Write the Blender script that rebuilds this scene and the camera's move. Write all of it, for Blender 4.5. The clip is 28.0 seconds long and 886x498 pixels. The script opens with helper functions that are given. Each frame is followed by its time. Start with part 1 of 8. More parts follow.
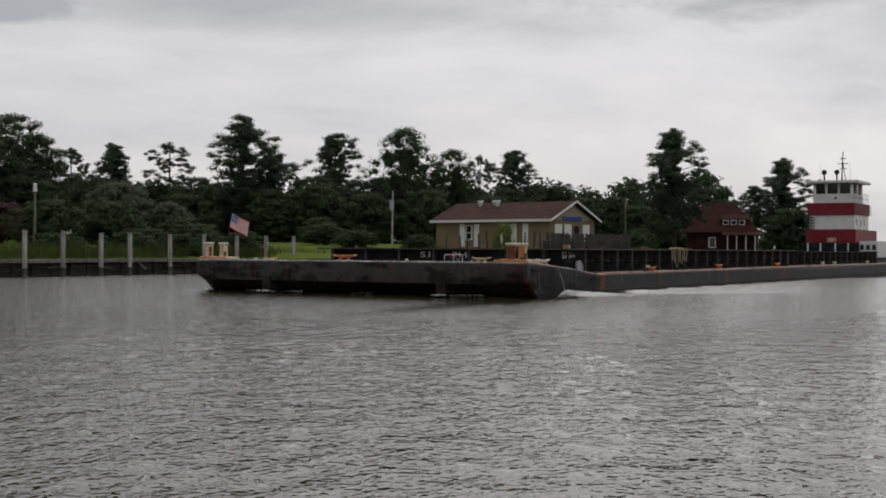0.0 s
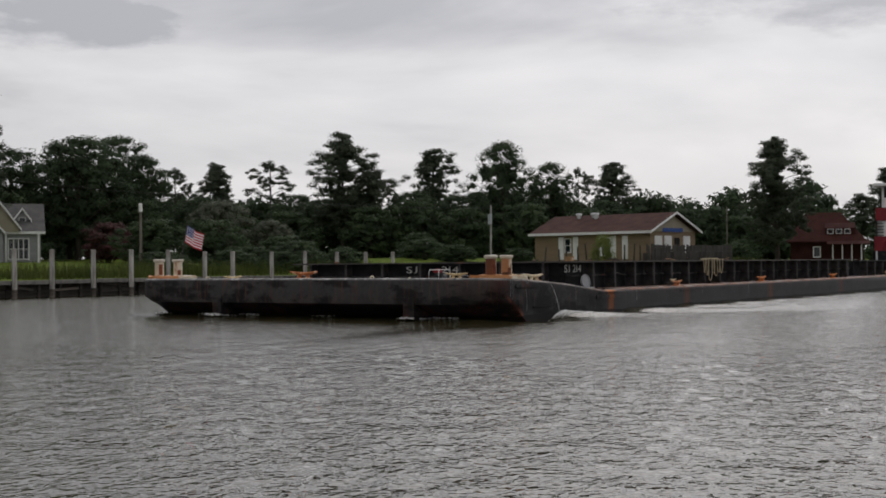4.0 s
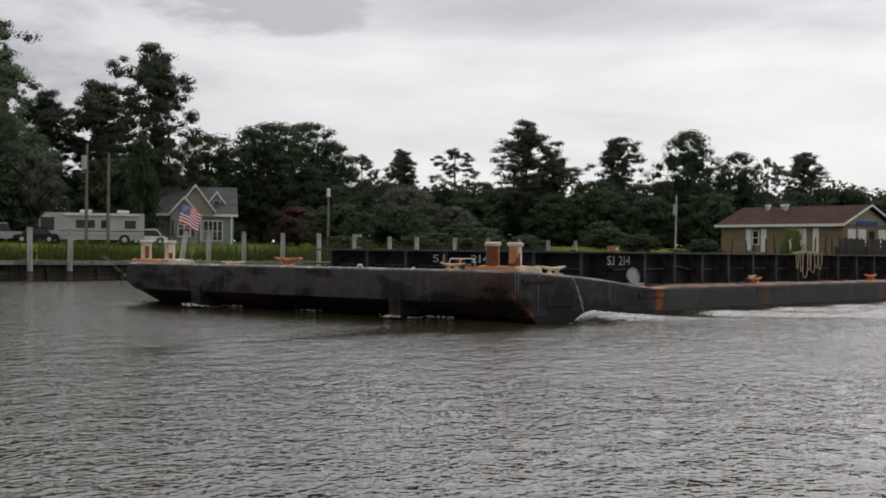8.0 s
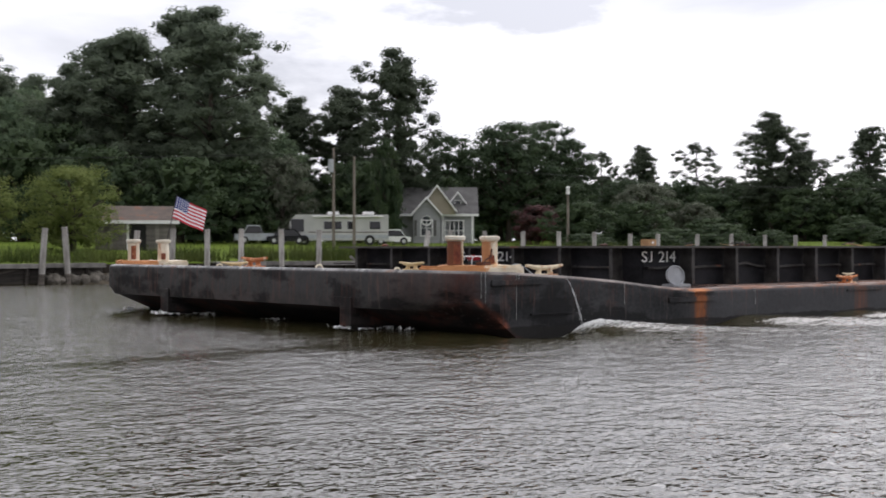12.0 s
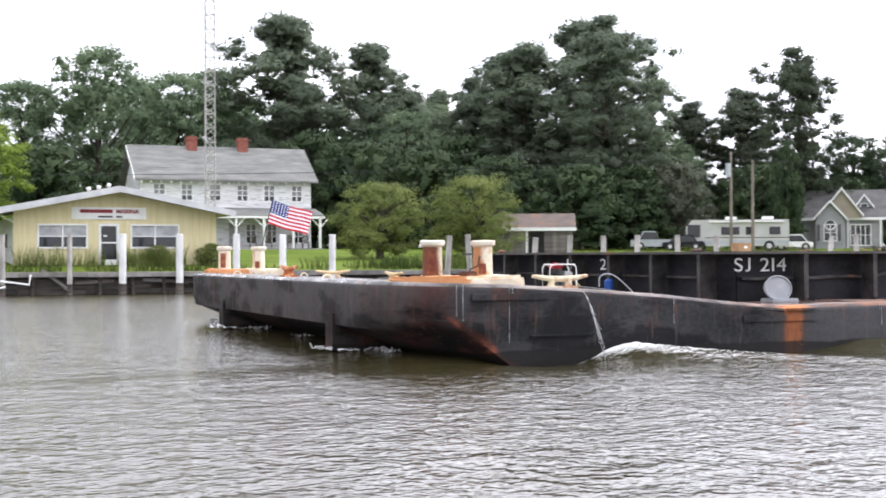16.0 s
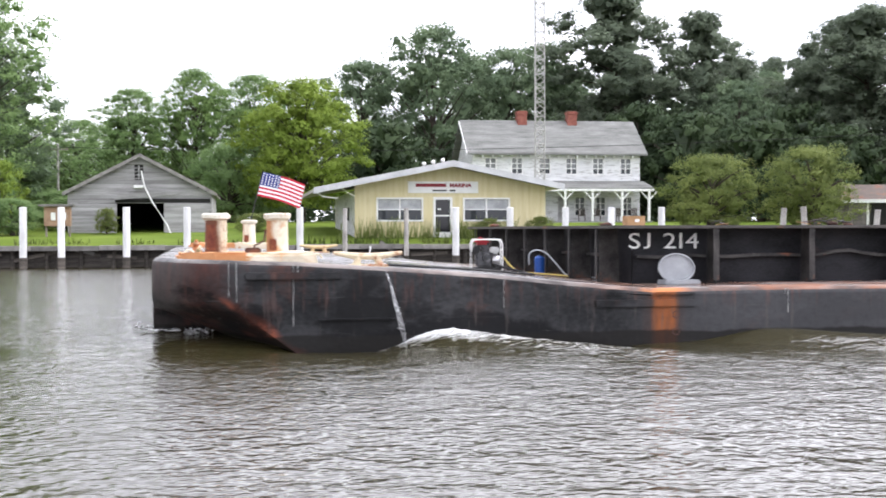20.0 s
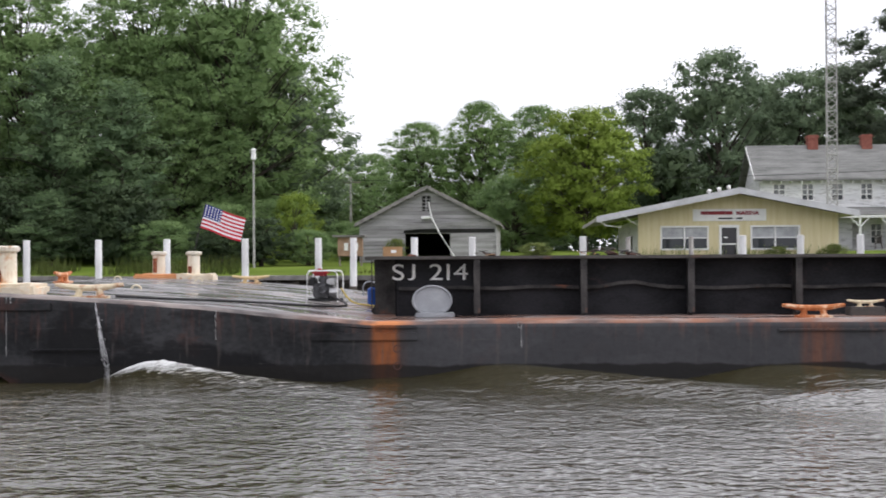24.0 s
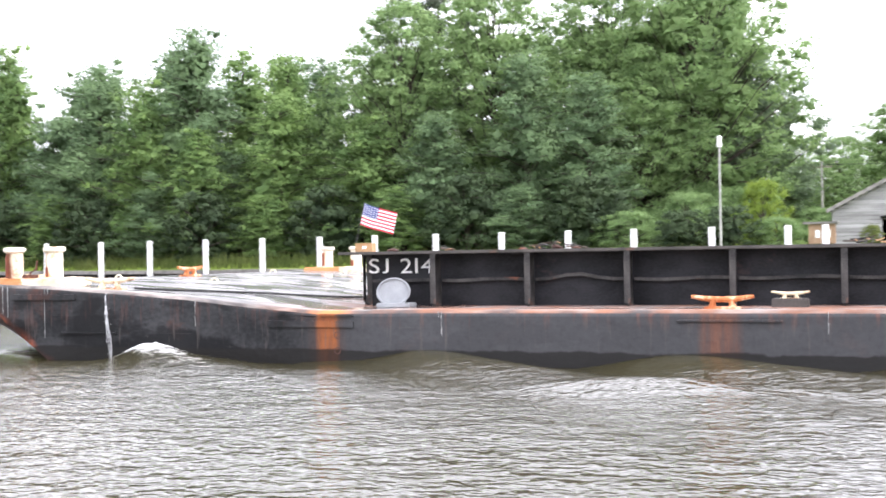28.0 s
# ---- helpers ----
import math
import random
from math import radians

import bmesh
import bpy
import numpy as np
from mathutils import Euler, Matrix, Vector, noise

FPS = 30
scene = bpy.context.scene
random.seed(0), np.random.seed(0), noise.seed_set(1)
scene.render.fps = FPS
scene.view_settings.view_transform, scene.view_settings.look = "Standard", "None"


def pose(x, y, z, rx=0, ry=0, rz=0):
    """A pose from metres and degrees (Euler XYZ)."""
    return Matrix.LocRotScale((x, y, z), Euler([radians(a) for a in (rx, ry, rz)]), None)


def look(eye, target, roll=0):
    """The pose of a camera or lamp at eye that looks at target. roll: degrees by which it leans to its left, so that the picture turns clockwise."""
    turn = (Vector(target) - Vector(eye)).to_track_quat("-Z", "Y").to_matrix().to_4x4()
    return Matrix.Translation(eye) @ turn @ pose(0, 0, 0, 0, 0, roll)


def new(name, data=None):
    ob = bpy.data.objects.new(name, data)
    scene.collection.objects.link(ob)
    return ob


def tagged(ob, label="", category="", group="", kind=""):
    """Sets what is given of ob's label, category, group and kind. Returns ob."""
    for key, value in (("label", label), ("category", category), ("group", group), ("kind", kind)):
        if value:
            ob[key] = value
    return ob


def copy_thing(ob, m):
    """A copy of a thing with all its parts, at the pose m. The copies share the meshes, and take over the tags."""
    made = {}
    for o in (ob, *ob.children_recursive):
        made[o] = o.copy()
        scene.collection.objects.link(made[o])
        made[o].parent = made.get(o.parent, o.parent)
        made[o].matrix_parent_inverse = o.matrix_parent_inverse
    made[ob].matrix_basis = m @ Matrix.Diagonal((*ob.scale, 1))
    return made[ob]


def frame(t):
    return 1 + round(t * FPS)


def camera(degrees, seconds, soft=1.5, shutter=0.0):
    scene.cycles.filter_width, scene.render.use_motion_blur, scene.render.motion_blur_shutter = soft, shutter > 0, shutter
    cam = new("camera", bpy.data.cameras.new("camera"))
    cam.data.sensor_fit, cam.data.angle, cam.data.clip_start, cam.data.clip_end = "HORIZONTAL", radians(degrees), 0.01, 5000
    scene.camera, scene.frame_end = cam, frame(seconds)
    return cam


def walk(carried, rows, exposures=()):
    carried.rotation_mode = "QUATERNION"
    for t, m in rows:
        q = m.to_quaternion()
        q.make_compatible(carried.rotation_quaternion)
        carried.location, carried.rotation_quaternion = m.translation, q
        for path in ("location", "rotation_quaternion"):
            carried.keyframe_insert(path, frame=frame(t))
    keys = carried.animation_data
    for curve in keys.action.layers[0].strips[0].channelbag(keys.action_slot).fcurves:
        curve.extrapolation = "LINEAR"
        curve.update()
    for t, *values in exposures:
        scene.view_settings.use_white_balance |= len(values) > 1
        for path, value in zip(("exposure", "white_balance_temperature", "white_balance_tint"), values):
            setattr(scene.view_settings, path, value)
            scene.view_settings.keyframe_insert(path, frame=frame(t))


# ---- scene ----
FOV = 37.70
EYE = 1.87
cam = camera(FOV, 28.0, soft=1.75, shutter=0.6)

# seconds, tilt, lean and turn of the hand-held camera, which pans from one place
PAN = [
    (0, 90.021, -0.263, -63.507), (0.5, 89.895, -0.151, -63.021), (1, 90.233, 0.184, -62.714), (1.5, 90.218, 0.218, -61.829),
    (2, 90.227, 0.462, -62.308), (2.5, 90.429, 0.019, -61.629), (3, 90.646, -0.675, -59.739), (3.5, 90.693, 0.210, -59.575),
    (5.5, 90.610, 0.290, -57.027), (6, 90.698, 0.003, -55.766), (6.5, 90.535, 0.125, -54.262), (7, 90.564, -0.187, -52.652),
    (7.5, 90.396, -0.334, -51.739), (8, 90.114, -0.624, -51.110), (8.5, 90.228, -0.444, -50.420), (9, 90.366, -0.229, -49.218),
    (9.5, 90.318, -0.346, -47.354), (10, 90.310, -0.278, -45.671), (10.5, 90.223, -0.500, -44.231), (11, 90.076, -0.500, -43.037),
    (11.5, 90.035, -0.374, -41.886), (13.5, 89.873, 0.606, -35.041), (14, 89.933, -0.014, -32.692), (14.5, 89.948, 0.070, -30.120),
    (15, 90.201, -0.103, -27.702), (15.5, 90.247, 0.093, -25.391), (16, 90.279, 0.221, -23.195), (16.5, 90.200, 0.403, -22.104),
    (17, 90.112, 0.490, -20.456), (17.5, 89.987, 0.282, -18.678), (18, 89.842, 0.337, -16.695), (18.5, 89.658, 0.208, -14.394),
    (19, 89.393, 0.097, -12.066), (19.5, 89.183, -0.004, -9.965), (20, 89.125, 0.150, -8.764), (20.5, 90.235, 0.350, -7.379),
    (21, 91.402, 0.174, -4.934), (21.5, 91.300, 0.591, -2.359), (22, 91.018, 0.682, -0.330), (22.5, 90.812, 0.446, 1.432),
    (24.5, 90.443, 0.512, 5.924), (25, 90.722, 0.734, 9.643), (25.5, 90.784, 0.716, 12.614), (26, 91.090, 0.529, 15.011),
    (26.5, 91.123, 0.598, 17.541), (27, 90.538, 0.618, 19.602), (27.5, 90.210, 0.479, 21.883), (28, 90.207, 0.926, 24.067),
]
# stops and white balance by which the clip's camera opens up and cools while it pans
EXPOSURES = [(t, stops, k, 12.5 + 4 * min(1, max(0, t - 8) / 6)) for t, stops, k in ((0, -0.5, 6500), (3.5, -0.4, 6500), (6, -0.34, 6500), (8, -0.19, 6500), (11, 0.22, 6380), (13.5, 0.85, 6180), (15, 1.25, 6130), (17, 1.78, 6120), (19, 1.82, 6120), (20, 1.66, 6120), (21, 1.12, 6180), (22.5, 0.92, 6220), (24.5, 0.9, 6220), (25, 0.98, 6220), (26, 1.36, 6200), (27, 1.92, 6140), (28, 2.25, 6140))]
walk(cam, [(t, pose(0, 0, EYE, rx, ry, rz)) for t, rx, ry, rz in PAN], EXPOSURES)

# seconds, place and heading of the barge: its deck corner abaft the bow rake
TOW = [
    (0, 52.72, 18.74, -3.47), (2, 48.25, 18.91, -2.98), (4, 43.74, 19.12, -2.48), (6, 39.20, 19.37, -1.98), (8, 34.63, 19.64, -1.49), (10, 30.03, 19.92, -0.99), (12, 25.40, 20.19, -0.49), (14, 20.77, 20.45, 0.00), (16, 16.11, 20.68, 0.50), (18, 11.45, 20.87, 1.00), (20, 6.79, 21.00, 1.49), (22, 2.13, 21.06, 1.99), (24, -2.53, 21.05, 2.49), (26, -7.18, 20.94, 2.98), (28, -11.81, 20.72, 3.48),
]


def tow_pose(t):
    k = min(int(t / 2), len(TOW) - 2)
    a, b = TOW[k], TOW[k + 1]
    u = (t - a[0]) / (b[0] - a[0])
    return pose(a[1] + u * (b[1] - a[1]), a[2] + u * (b[2] - a[2]), 0, 0, 0, a[3] + u * (b[3] - a[3]))


# ---- world and sun ----
world = bpy.data.worlds.new("overcast_sky")
scene.world = world
world.use_nodes = True
wn, wl = world.node_tree.nodes, world.node_tree.links
wn.clear()
w_out = wn.new("ShaderNodeOutputWorld")
w_sky = wn.new("ShaderNodeTexSky")
w_sky.sky_type, w_sky.sun_disc = "NISHITA", False
w_sky.sun_elevation, w_sky.sun_rotation = radians(48), radians(74)
w_sky.dust_density = 3.0
w_bg1 = wn.new("ShaderNodeBackground")
w_bg1.inputs[1].default_value = 0.07
wl.new(w_sky.outputs[0], w_bg1.inputs[0])
w_co = wn.new("ShaderNodeTexCoord")
w_map = wn.new("ShaderNodeMapping")
w_map.inputs["Scale"].default_value = (1.0, 1.0, 3.2)
wl.new(w_co.outputs["Generated"], w_map.inputs[0])
w_n1 = wn.new("ShaderNodeTexNoise")
w_n1.inputs["Scale"].default_value, w_n1.inputs["Detail"].default_value, w_n1.inputs["Roughness"].default_value = 2.6, 6, 0.52
w_n1.inputs["Distortion"].default_value = 0.3
wl.new(w_map.outputs[0], w_n1.inputs["Vector"])
w_ramp = wn.new("ShaderNodeValToRGB")
w_ramp.color_ramp.elements[0].position, w_ramp.color_ramp.elements[0].color = 0.30, (0.43, 0.44, 0.46, 1)
w_ramp.color_ramp.elements[1].position, w_ramp.color_ramp.elements[1].color = 0.62, (0.83, 0.825, 0.82, 1)
w_mid = w_ramp.color_ramp.elements.new(0.44)
w_mid.color = (0.66, 0.665, 0.675, 1)
# heavier clouds: azimuth to the right of north and height in degrees, half-widths, weight
w_last = w_n1.outputs[0]
w_sep = wn.new("ShaderNodeSeparateXYZ")
wl.new(w_co.outputs["Generated"], w_sep.inputs[0])


def w_math(op, a, b, c=None):
    k = wn.new("ShaderNodeMath")
    k.operation = op
    for i, v in enumerate((a, b, c)):
        if v is None:
            continue
        if isinstance(v, (int, float)):
            k.inputs[i].default_value = v
        else:
            wl.new(v, k.inputs[i])
    return k.outputs[0]


w_az = w_math("ARCTAN2", w_sep.outputs[0], w_sep.outputs[1])
w_n2 = wn.new("ShaderNodeTexNoise")
w_n2.inputs["Scale"].default_value, w_n2.inputs["Detail"].default_value, w_n2.inputs["Roughness"].default_value = 11.0, 7, 0.62
wl.new(w_map.outputs[0], w_n2.inputs["Vector"])
for c_az, c_el, c_w, c_h, c_k in ((42.6, 10.4, 3.6, 0.85, 0.22), (33.6, 8.3, 3.2, 1.5, 0.13), (77, 11.2, 6.0, 1.1, 0.16), (80, 6.0, 3.0, 0.9, 0.08), (11, 10.0, 3.5, 1.6, 0.12)):
    du = w_math("DIVIDE", w_math("SUBTRACT", w_az, radians(c_az)), radians(c_w))
    dv = w_math("DIVIDE", w_math("SUBTRACT", w_sep.outputs[2], math.sin(radians(c_el))), radians(c_h))
    rr = w_math("ADD", w_math("MULTIPLY", du, du), w_math("MULTIPLY", dv, dv))
    soft = w_math("MULTIPLY_ADD", w_n2.outputs[0], 7.0, w_math("MULTIPLY", rr, -0.8))
    fac = wn.new("ShaderNodeMapRange")
    fac.inputs["From Min"].default_value, fac.inputs["From Max"].default_value, fac.inputs["To Max"].default_value = 2.0, 4.2, c_k
    wl.new(soft, fac.inputs[0])
    w_last = w_math("SUBTRACT", w_last, fac.outputs[0])
wl.new(w_last, w_ramp.inputs[0])
w_bg2 = wn.new("ShaderNodeBackground")
# the overcast is brighter round the hidden sun
w_dot = wn.new("ShaderNodeVectorMath")
w_dot.operation = "DOT_PRODUCT"
w_dot.inputs[1].default_value = Vector((70, 20, 80)).normalized()
wl.new(w_co.outputs["Generated"], w_dot.inputs[0])
w_near = w_math("MAXIMUM", w_dot.outputs["Value"], 0.0)
wl.new(w_math("MULTIPLY_ADD", w_math("MULTIPLY", w_near, w_near), 0.9, 1.0), w_bg2.inputs[1])
wl.new(w_ramp.outputs[0], w_bg2.inputs[0])
w_mix = wn.new("ShaderNodeMixShader")
w_mix.inputs[0].default_value = 0.86
wl.new(w_bg1.outputs[0], w_mix.inputs[1])
wl.new(w_bg2.outputs[0], w_mix.inputs[2])
wl.new(w_mix.outputs[0], w_out.inputs[0])

sun_data = bpy.data.lights.new("sun", "SUN")
sun_data.energy, sun_data.angle, sun_data.color = 0.5, radians(60), (1.0, 0.96, 0.9)
sun = new("sun", sun_data)
sun.matrix_world = look((70, 20, 80), (0, 0, 0))


# ---- materials ----
def surface(name, c1, c2, rough=0.7, scale=3.0, bump=0.15, metal=0.0, gloss=0.3, stain=None, amount=0.0, stain_scale=0.7, spread=0.0, stretch=(1, 1, 1), fine=12.0, island=False):
    """A worn surface: two base colours mixed by noise at two scales, fine relief, stains of a third colour."""
    m = bpy.data.materials.new(name)
    m.use_nodes = True
    n, l = m.node_tree.nodes, m.node_tree.links
    b = n["Principled BSDF"]
    b.inputs["Roughness"].default_value, b.inputs["Metallic"].default_value = rough, metal
    b.inputs["Specular IOR Level"].default_value = gloss
    co = n.new("ShaderNodeTexCoord")
    mp = n.new("ShaderNodeMapping")
    mp.inputs["Scale"].default_value = stretch
    l.new(co.outputs["Object"], mp.inputs[0])
    big, small = n.new("ShaderNodeTexNoise"), n.new("ShaderNodeTexNoise")
    for node, s in ((big, scale), (small, scale * fine)):
        node.inputs["Scale"].default_value, node.inputs["Detail"].default_value = s, 5
        l.new(mp.outputs[0], node.inputs["Vector"])
    add = n.new("ShaderNodeMath")
    add.operation = "MULTIPLY_ADD"
    add.inputs[1].default_value = 0.45
    l.new(small.outputs[0], add.inputs[0])
    l.new(big.outputs[0], add.inputs[2])
    ramp = n.new("ShaderNodeValToRGB")
    ramp.color_ramp.elements[0].position, ramp.color_ramp.elements[0].color = 0.52, (*c1, 1)
    ramp.color_ramp.elements[1].position, ramp.color_ramp.elements[1].color = 0.92, (*c2, 1)
    l.new(add.outputs[0], ramp.inputs[0])
    last = ramp.outputs[0]
    if stain:
        sn = n.new("ShaderNodeTexNoise")
        sn.inputs["Scale"].default_value, sn.inputs["Detail"].default_value, sn.inputs["Roughness"].default_value = stain_scale, 8, 0.65
        l.new(mp.outputs[0], sn.inputs["Vector"])
        sr = n.new("ShaderNodeMapRange")
        sr.inputs["From Min"].default_value, sr.inputs["From Max"].default_value = 0.68 - 0.4 * amount, 0.80 - 0.4 * amount
        l.new(sn.outputs[0], sr.inputs[0])
        mx = n.new("ShaderNodeMix")
        mx.data_type = "RGBA"
        l.new(sr.outputs[0], mx.inputs["Factor"])
        l.new(last, mx.inputs["A"])
        mx.inputs["B"].default_value = (*stain, 1)
        last = mx.outputs["Result"]
    if spread:
        src = n.new("ShaderNodeNewGeometry").outputs["Random Per Island"] if island else n.new("ShaderNodeObjectInfo").outputs["Random"]
        mr = n.new("ShaderNodeMapRange")
        mr.inputs["To Min"].default_value, mr.inputs["To Max"].default_value = 1 - spread, 1 + spread
        l.new(src, mr.inputs[0])
        hs = n.new("ShaderNodeHueSaturation")
        l.new(mr.outputs[0], hs.inputs["Value"])
        l.new(last, hs.inputs["Color"])
        last = hs.outputs[0]
    l.new(last, b.inputs["Base Color"])
    if bump:
        bp = n.new("ShaderNodeBump")
        bp.inputs["Strength"].default_value, bp.inputs["Distance"].default_value = bump, 0.02
        l.new(add.outputs[0], bp.inputs["Height"])
        l.new(bp.outputs[0], b.inputs["Normal"])
    return m


def leafy(name, c1, c2, spread=0.09, scale=0.35, through_light=0.3):
    """Leaves: two greens mixed over the crown, each leaf a little lighter or darker, some light through them."""
    m = surface(name, c1, c2, rough=0.6, scale=scale, bump=0.0, spread=spread, island=True, fine=6.0)
    m.node_tree.nodes["Principled BSDF"].inputs["Specular IOR Level"].default_value = 0.1
    n, l = m.node_tree.nodes, m.node_tree.links
    b = n["Principled BSDF"]
    tr = n.new("ShaderNodeBsdfTranslucent")
    l.new(b.inputs["Base Color"].links[0].from_socket, tr.inputs[0])
    mx = n.new("ShaderNodeMixShader")
    mx.inputs[0].default_value = through_light
    out = n["Material Output"]
    l.new(b.outputs[0], mx.inputs[1])
    l.new(tr.outputs[0], mx.inputs[2])
    l.new(mx.outputs[0], out.inputs[0])
    return m


RUST = (0.28, 0.085, 0.03)
ORANGE = (0.5, 0.16, 0.04)
M_RUSTY = surface("rusted_hull_steel", (0.045, 0.03, 0.027), (0.11, 0.045, 0.028), 0.65, 1.2, 0.3, stain=RUST, amount=0.3, stain_scale=1.1)
M_ORANGE = surface("orange_rust", (0.42, 0.12, 0.035), (0.62, 0.25, 0.08), 0.8, 3.0, 0.3, stain=(0.2, 0.06, 0.03), amount=0.3, stain_scale=2.5)
M_COAM = surface("coaming_steel", (0.009, 0.009, 0.0105), (0.028, 0.0275, 0.031), 0.6, 1.3, 0.3, gloss=0.12, stain=(0.075, 0.05, 0.045), amount=0.2, stain_scale=0.9, stretch=(1, 1, 1.8))
M_FLANGE = surface("flange_steel", (0.045, 0.042, 0.039), (0.095, 0.085, 0.078), 0.6, 2.0, 0.2, stain=(0.2, 0.08, 0.04), amount=0.2, stain_scale=1.2)
M_RIB = surface("rib_steel", (0.02, 0.0195, 0.0195), (0.075, 0.07, 0.067), 0.6, 3.0, 0.2, gloss=0.2, stain=(0.2, 0.07, 0.035), amount=0.25, stain_scale=1.6)
M_CREAM = surface("cream_paint_rusted", (0.60, 0.52, 0.36), (0.74, 0.67, 0.52), 0.6, 4.0, 0.2, stain=(0.36, 0.13, 0.05), amount=0.36, stain_scale=2.2)
M_YELLOW = surface("yellow_paint_rusted", (0.48, 0.34, 0.16), (0.64, 0.52, 0.31), 0.6, 4.0, 0.2, stain=(0.3, 0.11, 0.05), amount=0.42, stain_scale=3.0)
M_WHITE = surface("white_paint", (0.70, 0.70, 0.68), (0.82, 0.82, 0.80), 0.5, 2.0, 0.05)
M_FASCIA = surface("grey_white_paint", (0.42, 0.425, 0.43), (0.58, 0.585, 0.59), 0.6, 1.5, 0.1)
M_GREYP = surface("grey_paint", (0.32, 0.34, 0.36), (0.42, 0.44, 0.46), 0.5, 3.0, 0.1)
M_HATCH = surface("grey_hatch_paint", (0.24, 0.25, 0.265), (0.33, 0.34, 0.355), 0.5, 4.0, 0.15, stain=(0.3, 0.3, 0.3), amount=0.15, stain_scale=3.0)
M_FENCE = surface("dark_fence_boards", (0.035, 0.032, 0.028), (0.09, 0.083, 0.072), 0.85, 1.5, 0.3, spread=0.3)
M_BLACK = surface("black_rubber", (0.012, 0.012, 0.012), (0.03, 0.03, 0.03), 0.6, 5.0, 0.1)
M_REDP = surface("red_paint", (0.30, 0.018, 0.025), (0.42, 0.03, 0.035), 0.45, 2.0, 0.05)
M_SIGNRED = surface("faded_sign_red", (0.20, 0.02, 0.03), (0.28, 0.03, 0.04), 0.5, 2.0, 0.0)
M_TUGRED = surface("crimson_paint", (0.17, 0.012, 0.02), (0.24, 0.02, 0.028), 0.5, 1.2, 0.05)
M_BLUEP = surface("blue_plastic", (0.01, 0.05, 0.22), (0.02, 0.08, 0.32), 0.4, 3.0, 0.05)
M_CHROME = surface("bare_metal", (0.4, 0.4, 0.4), (0.6, 0.6, 0.6), 0.35, 4.0, 0.05, metal=0.9)
M_FLAGW = surface("flag_white_cloth", (0.72, 0.72, 0.74), (0.8, 0.8, 0.8), 0.9, 8.0, 0.1)
M_FLAGR = surface("flag_red_cloth", (0.48, 0.02, 0.04), (0.56, 0.04, 0.06), 0.9, 8.0, 0.1)
M_FLAGB = surface("flag_blue_cloth", (0.02, 0.03, 0.16), (0.03, 0.05, 0.22), 0.9, 8.0, 0.1)
M_ROPE = surface("rope", (0.35, 0.29, 0.18), (0.5, 0.43, 0.3), 0.9, 12.0, 0.4)
M_TIMBER = surface("weathered_timber", (0.05, 0.043, 0.036), (0.16, 0.14, 0.12), 0.85, 1.5, 0.4, stretch=(0.5, 0.5, 3), spread=0.3)
M_WETWOOD = surface("wet_dark_boards", (0.022, 0.019, 0.016), (0.075, 0.065, 0.055), 0.7, 1.5, 0.4, stretch=(0.5, 0.5, 3), spread=0.35)
M_CAP = surface("grey_dock_boards", (0.11, 0.104, 0.096), (0.25, 0.238, 0.22), 0.85, 2.0, 0.3, spread=0.25)
M_PILEW = surface("white_pile", (0.60, 0.60, 0.585), (0.84, 0.84, 0.83), 0.7, 2.5, 0.3, stretch=(1, 1, 0.35), stain=(0.25, 0.23, 0.2), amount=0.22, stain_scale=2.0, spread=0.12)
M_PILEG = surface("bleached_wood_pile", (0.22, 0.205, 0.185), (0.52, 0.50, 0.465), 0.85, 3.0, 0.5, stretch=(1.5, 1.5, 0.3), spread=0.2)
M_SHEDWALL = surface("brown_grey_boards", (0.11, 0.10, 0.09), (0.22, 0.20, 0.18), 0.85, 1.2, 0.3, stretch=(0.4, 1, 4), spread=0.22)
M_BARN = surface("silvered_boards", (0.20, 0.195, 0.19), (0.36, 0.355, 0.35), 0.85, 1.2, 0.3, stretch=(0.4, 1, 4), spread=0.18)
M_SHEDROOF = surface("rusty_roof_tin", (0.085, 0.068, 0.058), (0.14, 0.108, 0.088), 0.7, 1.2, 0.2, gloss=0.2, stain=(0.2, 0.08, 0.045), amount=0.3, stain_scale=1.2)
M_BARNROOF = surface("old_roof_tin", (0.25, 0.23, 0.21), (0.38, 0.36, 0.34), 0.6, 1.0, 0.2, stain=(0.2, 0.1, 0.06), amount=0.15)
M_YSIDE = surface("pale_yellow_siding", (0.60, 0.52, 0.29), (0.70, 0.63, 0.40), 0.7, 0.8, 0.1, stretch=(6, 1, 0.4), spread=0.05)
M_WSIDE = surface("peeling_white_siding", (0.58, 0.585, 0.59), (0.76, 0.76, 0.76), 0.75, 0.8, 0.15, stain=(0.36, 0.355, 0.34), amount=0.38, stain_scale=2.2, stretch=(0.6, 1, 4))
M_SHINGLE = surface("grey_shingles", (0.125, 0.127, 0.118), (0.235, 0.237, 0.224), 0.85, 0.9, 0.5, gloss=0.1, stain=(0.18, 0.18, 0.17), amount=0.3, stain_scale=0.5, stretch=(0.6, 1, 2.5))
M_ROOFBR = surface("brown_shingles", (0.05, 0.027, 0.023), (0.09, 0.048, 0.04), 0.85, 1.0, 0.3, gloss=0.08)
M_ROOFRED = surface("red_brown_shingles", (0.036, 0.014, 0.012), (0.06, 0.023, 0.019), 0.85, 1.0, 0.3, gloss=0.08)
M_ROOFGREY = surface("dark_grey_shingles", (0.085, 0.083, 0.08), (0.135, 0.132, 0.128), 0.85, 1.0, 0.3, gloss=0.08)
